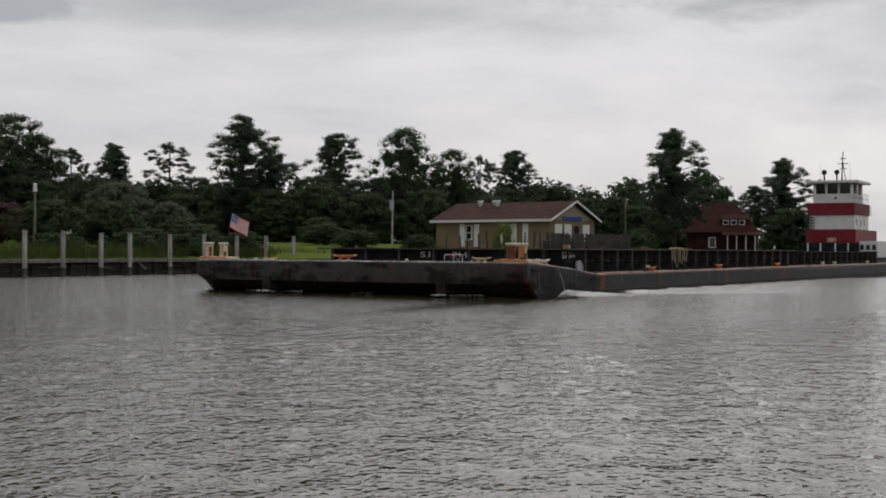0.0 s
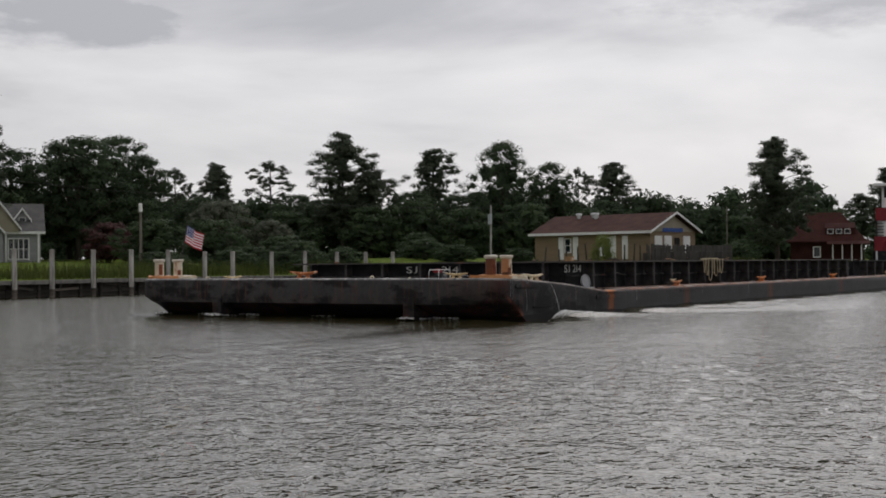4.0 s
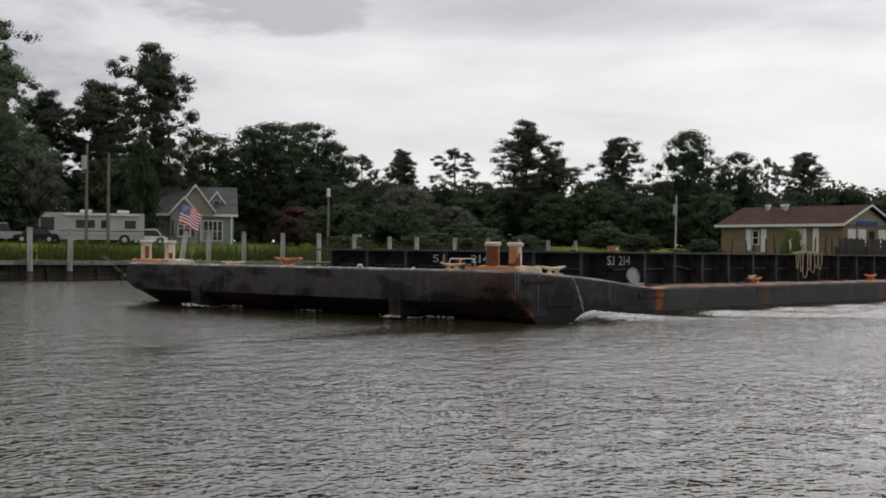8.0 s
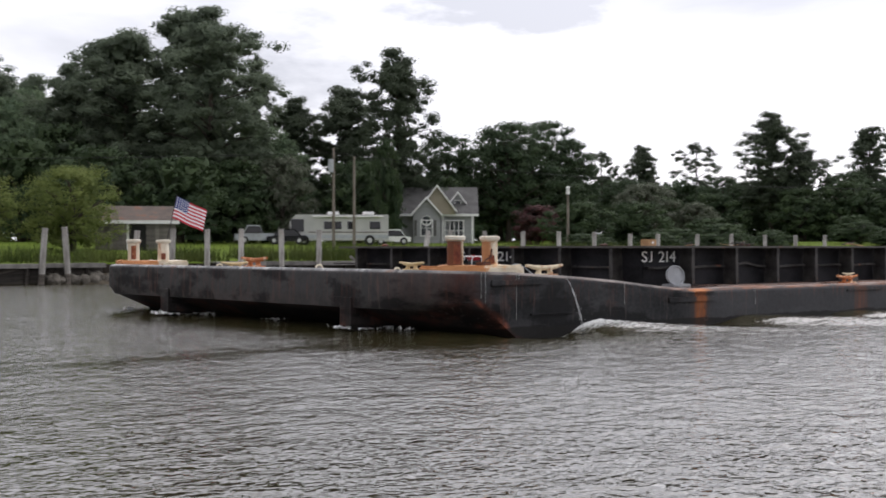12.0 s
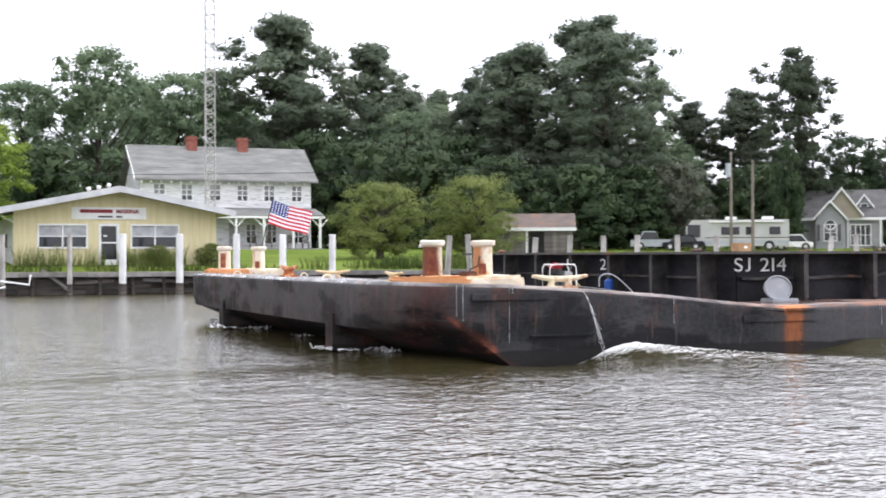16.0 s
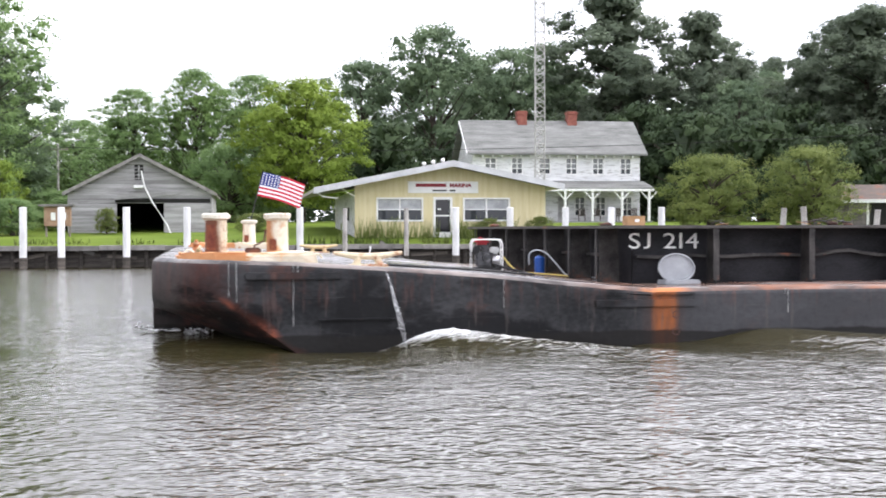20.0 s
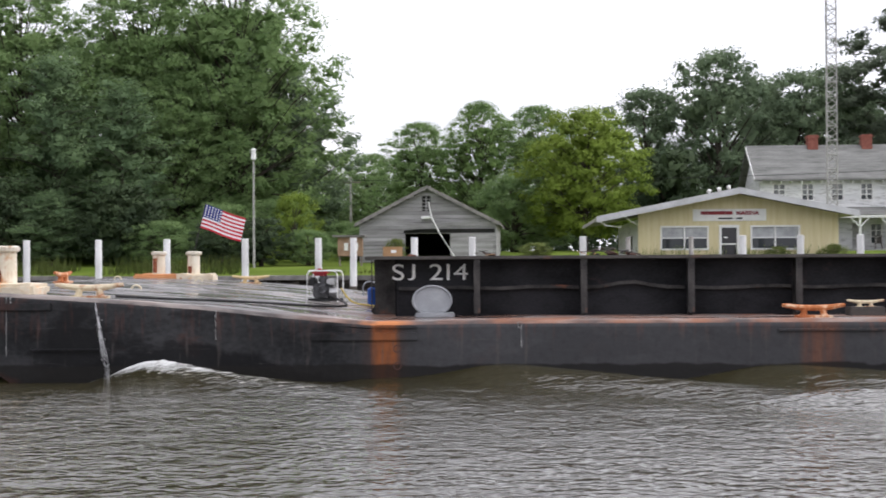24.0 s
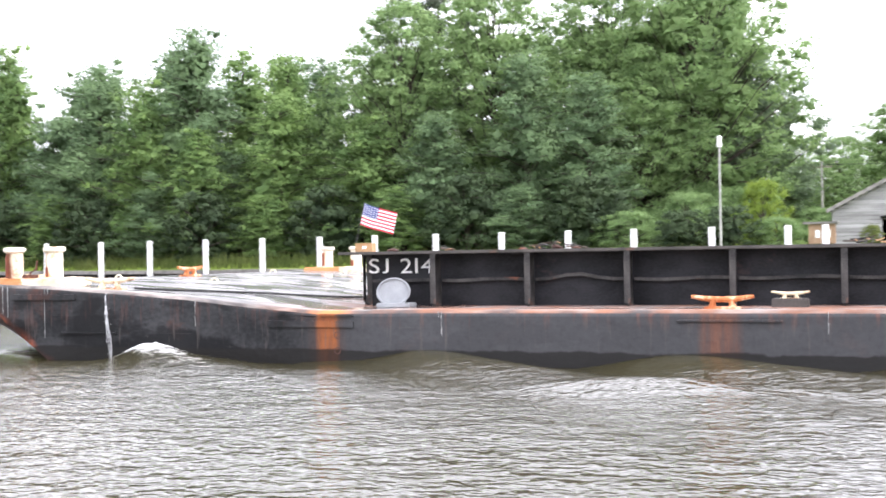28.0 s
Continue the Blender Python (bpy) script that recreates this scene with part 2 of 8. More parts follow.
M_TANSIDE = surface("tan_siding", (0.20, 0.148, 0.094), (0.26, 0.195, 0.126), 0.7, 0.6, 0.1, gloss=0.15, stretch=(0.5, 1, 5))
M_GSIDE = surface("blue_grey_siding", (0.27, 0.273, 0.278), (0.335, 0.338, 0.342), 0.7, 0.6, 0.1, stretch=(0.5, 1, 5))
M_CREAMSIDE = surface("cream_gable_siding", (0.29, 0.255, 0.19), (0.35, 0.31, 0.235), 0.7, 0.6, 0.1)
M_BRICK = surface("red_brick", (0.20, 0.065, 0.05), (0.31, 0.12, 0.09), 0.85, 4.0, 0.3)
# near-black with the shade of interiors put into it
M_DARK = surface("dark_interior", (0.012, 0.012, 0.012), (0.025, 0.024, 0.022), 0.9, 2.0, 0.0)
M_STEELTOWER = surface("galvanised_steel", (0.30, 0.295, 0.28), (0.42, 0.415, 0.39), 0.6, 3.0, 0.05)
M_POLE = surface("utility_pole_wood", (0.13, 0.11, 0.09), (0.24, 0.21, 0.18), 0.85, 2.0, 0.3, stretch=(2, 2, 0.3))
M_BARK = surface("bark", (0.035, 0.029, 0.024), (0.085, 0.068, 0.055), 0.9, 3.0, 0.6, stretch=(1, 1, 0.3))
M_STONE = surface("bank_stone", (0.07, 0.062, 0.05), (0.17, 0.155, 0.13), 0.85, 2.0, 0.5, spread=0.25)
M_FOAM = surface("foam", (0.55, 0.56, 0.55), (0.8, 0.8, 0.8), 0.6, 9.0, 0.5, stain=(0.2, 0.2, 0.17), amount=0.2, stain_scale=5)
L_PINE = leafy("pine_needles", (0.05, 0.064, 0.043), (0.095, 0.12, 0.075))
L_DECID = leafy("oak_leaves", (0.034, 0.054, 0.030), (0.072, 0.105, 0.052))
L_LIGHT = leafy("fresh_leaves", (0.14, 0.205, 0.032), (0.255, 0.34, 0.06), through_light=0.35)
L_BUSH = leafy("shrub_leaves", (0.12, 0.155, 0.045), (0.24, 0.28, 0.09), through_light=0.45)
L_PINK = leafy("pink_blossom", (0.028, 0.034, 0.024), (0.15, 0.06, 0.066), scale=1.3)
L_PALE = leafy("pale_blossom", (0.04, 0.062, 0.03), (0.19, 0.195, 0.15), scale=1.8)
L_WOOD = leafy("woodland_leaves", (0.138, 0.218, 0.083), (0.255, 0.36, 0.147), spread=0.16, through_light=0.5)
L_BLUEPINE = leafy("blue_green_needles", (0.09, 0.145, 0.075), (0.19, 0.275, 0.13), spread=0.16, through_light=0.4)
# paler copy of the pine needles, with haze put into the colour
L_HAZEPINE = leafy("hazed_pine_needles", (0.098, 0.125, 0.088), (0.185, 0.225, 0.15), through_light=0.45)
# oak leaves again, lightened to carry the haze of distance in their colour
L_HAZEOAK = leafy("hazed_oak_leaves", (0.10, 0.145, 0.088), (0.195, 0.26, 0.145), through_light=0.45)
# dark greens that hold the understorey's shade in their colour
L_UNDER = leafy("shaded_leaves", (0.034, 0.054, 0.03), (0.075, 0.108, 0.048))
L_YELLOW = leafy("yellow_green_needles", (0.105, 0.175, 0.065), (0.225, 0.33, 0.105), through_light=0.4)
L_GRASS = leafy("tall_grass", (0.045, 0.068, 0.016), (0.11, 0.13, 0.038))


def glass_dark(name, tint=(0.02, 0.025, 0.03)):
    m = bpy.data.materials.new(name)
    m.use_nodes = True
    b = m.node_tree.nodes["Principled BSDF"]
    b.inputs["Base Color"].default_value, b.inputs["Roughness"].default_value = (*tint, 1), 0.06
    return m


M_GLASS = glass_dark("window_glass")
# pale tone stands in for the sky reflected in the office panes
M_REFLECT = surface("pale_reflection_glass", (0.25, 0.26, 0.27), (0.5, 0.51, 0.52), 0.12, 1.4, 0.0)
M_OLDGLASS = surface("old_grey_glass", (0.11, 0.115, 0.12), (0.26, 0.265, 0.27), 0.15, 1.6, 0.0, gloss=0.5)
M_TINT = glass_dark("tinted_glass", (0.008, 0.008, 0.01))


# ---- mesh helpers ----
def part(name, bm, material, parent, label=""):
    me = bpy.data.meshes.new(name)
    if isinstance(bm, bmesh.types.BMesh):
        bmesh.ops.recalc_face_normals(bm, faces=bm.faces)
        bm.to_mesh(me)
        bm.free()
    else:
        me = bm
    if material and not me.materials:
        me.materials.append(material)
    ob = new(name, me)
    ob.parent = parent
    return tagged(ob, label)


def thing(name, label, category, m=Matrix(), group="", kind=""):
    ob = new(name)
    ob.matrix_basis = m
    return tagged(ob, label, category, group, kind)


def box(bm, x0, x1, y0, y1, z0, z1, bevel=0.0, m=None):
    r = bmesh.ops.create_cube(bm, size=1, matrix=Matrix.LocRotScale(((x0 + x1) / 2, (y0 + y1) / 2, (z0 + z1) / 2), None, (x1 - x0, y1 - y0, z1 - z0)))
    vs = r["verts"]
    if bevel:
        es = list({e for v in vs for e in v.link_edges})
        out = bmesh.ops.bevel(bm, geom=es, offset=bevel, segments=2, affect="EDGES")
        vs = [v for v in out["verts"]] + [v for v in vs if v.is_valid]
    if m:
        bmesh.ops.transform(bm, matrix=m, verts=list({v for v in vs if v.is_valid}))
    return bm


def rod(bm, p0, p1, r0, r1=None, n=8):
    p0, p1 = Vector(p0), Vector(p1)
    d = p1 - p0
    m = Matrix.Translation((p0 + p1) / 2) @ d.to_track_quat("Z", "Y").to_matrix().to_4x4()
    bmesh.ops.create_cone(bm, cap_ends=True, segments=n, radius1=r0, radius2=r0 if r1 is None else r1, depth=d.length, matrix=m)
    return bm


def tube(bm, pts, r, n=6):
    """A bent pipe along points, all in one piece; r may be one radius or one for each point."""
    pts = [Vector(p) for p in pts]
    last = None
    for i, p in enumerate(pts):
        d = (pts[min(i + 1, len(pts) - 1)] - pts[max(i - 1, 0)]).normalized()
        q = d.to_track_quat("Z", "Y")
        k = r[i] if isinstance(r, list) else r
        ring = [bm.verts.new(p + q @ Vector((k * math.cos(a), k * math.sin(a), 0))) for a in np.linspace(0, 2 * math.pi, n, endpoint=False)]
        if last:
            best = min(range(n), key=lambda o: (ring[o].co - last[0].co).length)
            ring = ring[best:] + ring[:best]
            for j in range(n):
                bm.faces.new((last[j], last[(j + 1) % n], ring[(j + 1) % n], ring[j]))
        else:
            bm.faces.new(ring)
        last = ring
    bm.faces.new(last)
    return bm


def prism(bm, pts, axis, a, b):
    """A flat outline pushed along an axis from a to b: the outline's points give the other two coordinates in order."""
    def at(p, c):
        return {"x": (c, p[0], p[1]), "y": (p[0], c, p[1]), "z": (p[0], p[1], c)}[axis]
    lo, hi = [bm.verts.new(at(p, a)) for p in pts], [bm.verts.new(at(p, b)) for p in pts]
    bm.faces.new(lo)
    bm.faces.new(hi[::-1])
    for i in range(len(pts)):
        j = (i + 1) % len(pts)
        bm.faces.new((lo[i], lo[j], hi[j], hi[i]))
    return bm


def quads(name, verts, faces):
    """A mesh from arrays of corners and four-cornered faces."""
    verts, faces = np.asarray(verts, np.float32), np.asarray(faces, np.int32)
    me = bpy.data.meshes.new(name)
    me.vertices.add(len(verts))
    me.vertices.foreach_set("co", verts.ravel())
    me.loops.add(faces.size)
    me.loops.foreach_set("vertex_index", faces.ravel())
    me.polygons.add(len(faces))
    me.polygons.foreach_set("loop_start", np.arange(0, faces.size, 4, dtype=np.int32))
    me.polygons.foreach_set("loop_total", np.full(len(faces), 4, dtype=np.int32))
    me.update(calc_edges=True)
    return me


def B():
    return bmesh.new()


def wall_with_openings(bm, x0, x1, z0, z1, y0, y1, holes):
    """A straight wall along x with rectangular holes (xa, xb, za, zb) right through it."""
    xs = sorted({x0, x1, *[h[0] for h in holes], *[h[1] for h in holes]})
    zs = sorted({z0, z1, *[h[2] for h in holes], *[h[3] for h in holes]})
    for xa, xb in zip(xs, xs[1:]):
        for za, zb in zip(zs, zs[1:]):
            cx, cz = (xa + xb) / 2, (za + zb) / 2
            if not any(h[0] < cx < h[1] and h[2] < cz < h[3] for h in holes):
                box(bm, xa, xb, y0, y1, za, zb)
    bmesh.ops.remove_doubles(bm, verts=bm.verts, dist=0.0005)
    return bm


def window(parent, x0, x1, z0, z1, y, cols=1, rows=2, trim=0.09, depth=0.08, frame_mat=None, pane_mat=None):
    """A framed window in a wall that faces -y: frame with bars, panes behind them."""
    f = B()
    fm = frame_mat or M_WHITE
    box(f, x0 - trim, x1 + trim, y - depth, y + 0.02, z1, z1 + trim)
    box(f, x0 - trim, x1 + trim, y - depth - 0.03, y + 0.02, z0 - trim, z0)
    box(f, x0 - trim, x0, y - depth, y + 0.02, z0, z1)
    box(f, x1, x1 + trim, y - depth, y + 0.02, z0, z1)
    w = part("window", f, fm, parent)
    for i in range(1, cols):
        x = x0 + (x1 - x0) * i / cols
        f = B()
        box(f, x - 0.04, x + 0.04, y - depth + 0.02, y + 0.01, z0, z1)
        part("mullion", f, fm, w)
    for i in range(1, rows):
        z = z0 + (z1 - z0) * i / rows
        f = B()
        box(f, x0, x1, y - depth + 0.03, y + 0.005, z - 0.03, z + 0.03)
        part("glazing_bar", f, fm, w)
    for i in range(cols):
        for j in range(rows):
            p = B()
            box(p, x0 + (x1 - x0) * i / cols, x0 + (x1 - x0) * (i + 1) / cols, y + 0.0, y + 0.03, z0 + (z1 - z0) * j / rows, z0 + (z1 - z0) * (j + 1) / rows)
            part("pane", p, pane_mat if pane_mat and j else M_GLASS, w)
    return w


def letters(name, text, size, material, parent, m, label="", thick=0.006, bold=0.0):
    cu = bpy.data.curves.new(name, "FONT")
    cu.body, cu.size, cu.extrude, cu.offset = text, size, thick, bold
    ob = bpy.data.objects.new(name, cu)
    scene.collection.objects.link(ob)
    me = bpy.data.meshes.new_from_object(ob.evaluated_get(bpy.context.evaluated_depsgraph_get()))
    bpy.data.objects.remove(ob)
    me.materials.clear()
    me.materials.append(material)
    o = new(name, me)
    o.parent, o.matrix_basis = parent, m
    return tagged(o, label)


# ---- ground and water ----
def bank(x):
    """Where the far bank meets the water."""
    if x > 98:
        return max(32.0, float(np.interp(x, [98, 102, 146], [63.4, 38.5, 32.0])))
    return 70 - 0.085 * max(0, x - 20) + 0.1 * max(0, -20 - x)


def ground_z(x, y):
    u = y - bank(x)
    if y < 20:
        return 0.28 if y < 0.6 else -2.5
    if u < 0.25:
        return -2.5
    return float(np.interp(u, [0.25, 1, 5, 30, 60, 3000], [1.0, 1.08, 1.4, 2.35, 2.7, 2.7]))


def ground():
    xs = [-3000, -1500, -700, -300, -200, -150] + list(np.arange(-120, 201, 5)) + [240, 300, 500, 900, 1500, 3000]
    us = [0.0, 0.24, 0.26, 1, 3, 5, 8, 12, 18, 24, 30, 40, 50, 60, 90, 140, 300, 800, 3000]
    vs, fs = [], []
    near = [-3000, -800, -200, -50, -10, 0.3, 0.59, 0.61, 10, 30]
    for x in xs:
        for y in near:
            vs.append((x, y, ground_z(x, y)))
        for u in us:
            y = bank(x) + u
            z = ground_z(x, y)
            if u > 1:
                z += 0.12 * noise.noise((x * 0.11, y * 0.13, 0.3))
            vs.append((x, y, z))
    k = len(near) + len(us)
    for i in range(len(xs) - 1):
        for j in range(k - 1):
            fs.append((i * k + j, (i + 1) * k + j, (i + 1) * k + j + 1, i * k + j + 1))
    me = quads("ground", vs, fs)
    me.materials.append(surface("lawn", (0.072, 0.112, 0.013), (0.132, 0.178, 0.03), 0.9, 0.25, 0.5, stain=(0.13, 0.12, 0.07), amount=0.15, stain_scale=0.12, fine=30, gloss=0.05))
    ob = new("ground", me)
    tagged(ob, "mown green lawn and earth on both banks of the canal", "ground", kind="structure")


def water_material(name, chop=True):
    m = bpy.data.materials.new(name)
    m.use_nodes = True
    n, l = m.node_tree.nodes, m.node_tree.links
    b = n["Principled BSDF"]
    b.inputs["Base Color"].default_value = (0.036, 0.031, 0.0125, 1)
    b.inputs["Roughness"].default_value, b.inputs["IOR"].default_value = 0.13, 1.8
    co = n.new("ShaderNodeTexCoord")
    if chop:
        # wind-chopped out in the canal, smoother under the near bank
        sep = n.new("ShaderNodeSeparateXYZ")
        l.new(co.outputs["Object"], sep.inputs[0])
        mr = n.new("ShaderNodeMapRange")
        mr.inputs["From Min"].default_value, mr.inputs["From Max"].default_value, mr.inputs["To Min"].default_value, mr.inputs["To Max"].default_value = 8, 45, 0.03, 0.17
        l.new(sep.outputs[1], mr.inputs[0])
        l.new(mr.outputs[0], b.inputs["Roughness"])
    mp = n.new("ShaderNodeMapping")
    mp.inputs["Scale"].default_value = (1.1, 1.3, 1.0)
    mp.inputs["Rotation"].default_value = (0, 0, radians(-8))
    l.new(co.outputs["Object"], mp.inputs[0])
    last = None
    for s, d, st in ((0.9, 0.05, 0.9), (2.6, 0.042, 0.9), (7.5, 0.032, 1.0)):
        nz = n.new("ShaderNodeTexNoise")
        nz.inputs["Scale"].default_value, nz.inputs["Detail"].default_value = s, 1.0
        l.new(mp.outputs[0], nz.inputs["Vector"])
        bp = n.new("ShaderNodeBump")
        bp.inputs["Strength"].default_value, bp.inputs["Distance"].default_value = st, d
        l.new(nz.outputs[0], bp.inputs["Height"])
        if last:
            l.new(last.outputs[0], bp.inputs["Normal"])
        last = bp
    l.new(last.outputs[0], b.inputs["Normal"])
    return m


M_WATER = water_material("brown_canal_water")
RIPPLES = []
for _i in range(50):
    _len = 0.17 * 1.05 ** _i
    _ang = radians(random.gauss(60, 70))
    _slope = 0.018 if _len < 0.36 else 0.014 if _len < 0.7 else 0.006 if _len < 1.2 else 0.002
    RIPPLES.append((2 * math.pi / _len * math.cos(_ang), 2 * math.pi / _len * math.sin(_ang), random.uniform(0, 6.28), _slope * _len / 6.283, _len))


def ripple(x, y, finest=0.0):
    z = np.zeros_like(x)
    for kx, ky, ph, a, ln in RIPPLES:
        if ln > finest:
            z += a * np.sin(kx * x + ky * y + ph)
    gust = 0.88 + 0.3 * np.sin(x * 0.13 + 0.9 * np.sin(y * 0.17)) * np.sin(y * 0.19 + 1.3)
    return z * gust


def water():
    """The canal in one sheet: fine ripples on the near water, coarser ones further off, plain to the horizon."""
    vs, fs, count = [], [], 0
    inner = None
    for x, y, finest, drop in (
            (np.arange(-20, 27, 0.115), np.arange(0.7, 20, 0.10), 0.25, 0.0),
            (np.arange(-40, 62, 0.24), np.arange(0.5, 42, 0.18), 0.45, 0.004),
            (np.concatenate([[-3000, -900, -300, -160, -110], np.arange(-90, 170, 0.55), [250, 500, 1200, 3000]]), np.concatenate([[-3, 0.3], np.arange(3, 90, 0.42)]), 1.0, 0.008)):
        X, Y = np.meshgrid(x, y, indexing="ij")
        Z = ripple(X, Y, finest) * np.clip((165 - np.abs(X)) / 60, 0, 1) - drop - 0.11
        k = len(y)
        i, j = np.meshgrid(np.arange(len(x) - 1), np.arange(k - 1), indexing="ij")
        a = (i * k + j).ravel()
        if inner:
            cx, cy = ((x[:-1] + x[1:]) / 2)[i.ravel()], ((y[:-1] + y[1:]) / 2)[j.ravel()]
            a = a[~((cx > inner[0] + 0.4) & (cx < inner[1] - 0.4) & (cy > inner[2] + 0.3) & (cy < inner[3] - 0.4))]
        inner = (x[0] if len(fs) == 0 else x[0], x[-1], y[0], y[-1])
        vs.append(np.stack([X.ravel(), Y.ravel(), Z.ravel()], 1))
        fs.append(np.stack([a, a + k, a + k + 1, a + 1], 1) + count)
        count += X.size
    me = quads("water", np.concatenate(vs), np.concatenate(fs))
    me.polygons.foreach_set("use_smooth", np.ones(len(me.polygons), dtype=bool))
    me.materials.append(M_WATER)
    ob = new("water", me)
    return tagged(ob, "wind-rippled brown canal water under a grey sky", "water", kind="structure")


ground()
WATER = water()

# ---- the barge ----
RIDERS = []          # things that travel with the barge, and their place on it


def rides(ob, m=Matrix()):
    RIDERS.append((ob, m))
    ob.matrix_basis = tow_pose(0) @ m
    return ob


BEAM, STERN = 16.1, 66.0


def deck_z(x):
    return float(np.interp(x, [-8.4, -6, -4.4, -2.8, -1.4, 0, 2, 66], [1.42, 1.35, 1.25, 1.13, 0.98, 0.86, 0.88, 0.90]))


def plan_outline(inset=0.0):
    """The deck's edge in plan, from the stern along the near side, round the bow and back."""
    r, xb = 1.5, -8.27
    pts = [(x, 0.0) for x in (STERN, 50, 36, 24, 14, 8, 4, 2, 0.6, 0, -0.7, -1.4, -2.1, -2.8, -3.6, -4.4, -5.2, -6.0)]
    pts += [(xb + r - r * math.sin(a), r - r * math.cos(a)) for a in np.linspace(0, math.pi / 2, 8)]
    pts += [(xb, y) for y in (3, 5, 8, 11, 13)]
    pts += [(xb + r - r * math.cos(a), BEAM - r + r * math.sin(a)) for a in np.linspace(0, math.pi / 2, 8)]
    pts += [(x, BEAM) for x in (-6.0, -5.2, -4.4, -3.6, -2.8, -2.1, -1.4, -0.7, 0, 0.6, 2, 4, 8, 14, 24, 36, 50, STERN)]
    if inset:
        pts = [(min(x + inset * (1 if x < -7 else 0), STERN), min(max(y, inset), BEAM - inset)) for x, y in pts]
    return pts


def fitted(text, parent, width, height, m):
    """White painted characters, one object each, drawn to a width and height."""
    made, x = [], 0.0
    for ch in text:
        if ch == " ":
            x += 0.34
            continue
        o = letters("painted_character", ch, 1.0, M_WHITE, parent, m, "white painted character " + ch, thick=0.004)
        co = [v.co for v in o.data.vertices]
        lo, hi = min(c.x for c in co), max(c.x for c in co)
        zl, zh = min(c.y for c in co), max(c.y for c in co)
        for v in o.data.vertices:
            v.co.x, v.co.y = v.co.x - lo + x, (v.co.y - zl) / (zh - zl) * height
        x += hi - lo + 0.13
        made.append(o)
    for o in made:
        for v in o.data.vertices:
            v.co.x *= width / (x - 0.13)


def deck_material():
    """Wet worn deck steel with pale streaks and puddles, rusted along the narrow side decks abaft the bow."""
    m = surface("side_deck_steel", (0.09, 0.088, 0.086), (0.19, 0.186, 0.182), 0.45, 0.7, 0.25, stain=(0.24, 0.14, 0.09), amount=0.25, stain_scale=0.7, gloss=0.22)
    n, l = m.node_tree.nodes, m.node_tree.links
    bs = n["Principled BSDF"]
    co = n.new("ShaderNodeTexCoord")
    sep = n.new("ShaderNodeSeparateXYZ")
    l.new(co.outputs["Object"], sep.inputs[0])
    last = bs.inputs["Base Color"].links[0].from_socket

    def grain(scale, stretch, detail=7):
        mp = n.new("ShaderNodeMapping")
        mp.inputs["Scale"].default_value = stretch
        l.new(co.outputs["Object"], mp.inputs[0])
        nz = n.new("ShaderNodeTexNoise")
        nz.inputs["Scale"].default_value, nz.inputs["Detail"].default_value = scale, detail
        l.new(mp.outputs[0], nz.inputs["Vector"])
        return nz.outputs[0]

    def ramp(v, lo, hi, a=0.0, c=1.0):
        mr = n.new("ShaderNodeMapRange")
        for key, q in (("From Min", lo), ("From Max", hi), ("To Min", a), ("To Max", c)):
            mr.inputs[key].default_value = q
        l.new(v, mr.inputs[0])
        return mr.outputs[0]

    def times(a, c):
        k = n.new("ShaderNodeMath")
        k.operation = "MULTIPLY"
        l.new(a, k.inputs[0])
        l.new(c, k.inputs[1])
        return k.outputs[0]

    def blend(fac, colour):
        nonlocal last
        mx = n.new("ShaderNodeMix")
        mx.data_type = "RGBA"
        l.new(fac, mx.inputs["Factor"])
        l.new(last, mx.inputs["A"])
        mx.inputs["B"].default_value = (*colour, 1)
        last = mx.outputs["Result"]

    # chalky streaks along the barge, dark seams of dirt
    blend(ramp(grain(1.3, (0.35, 2.4, 1)), 0.52, 0.64, 0, 0.75), (0.46, 0.44, 0.42))
    blend(ramp(grain(1.7, (0.3, 3.0, 1)), 0.56, 0.66, 0, 0.6), (0.045, 0.043, 0.042))
    # dull rolled edge, scuffed bare in places
    blend(ramp(sep.outputs[1], 0.06, 0.2, 0.75, 0), (0.052, 0.046, 0.045))
    rubbed = times(ramp(sep.outputs[1], 0.05, 0.7, 1, 0), ramp(grain(2.2, (0.5, 1.5, 1)), 0.44, 0.62, 0, 0.7))
    blend(rubbed, (0.36, 0.31, 0.28))
    # rust abaft the bow
    blend(times(ramp(sep.outputs[0], -1.9, 0.3), ramp(grain(1.6, (1, 1, 1)), 0.34, 0.64, 0, 0.85)), (0.26, 0.11, 0.06))
    # orange at the corner over the rust run
    blend(times(times(ramp(sep.outputs[0], -0.3, 0.05), ramp(sep.outputs[0], 0.4, 0.7, 1, 0)), times(ramp(sep.outputs[1], 0.1, 0.6, 1, 0), ramp(grain(3.0, (1, 1, 1)), 0.3, 0.5))), (0.50, 0.19, 0.07))
    l.new(last, bs.inputs["Base Color"])
    # standing water
    dry = n.new("ShaderNodeMath")
    dry.operation = "MAXIMUM"
    l.new(ramp(grain(0.8, (0.6, 1.6, 1), 3), 0.44, 0.56, 0.55, 0.12), dry.inputs[0])
    l.new(ramp(sep.outputs[1], 0.1, 0.5, 0.7, 0.1), dry.inputs[1])
    l.new(dry.outputs[0], bs.inputs["Roughness"])
    return m


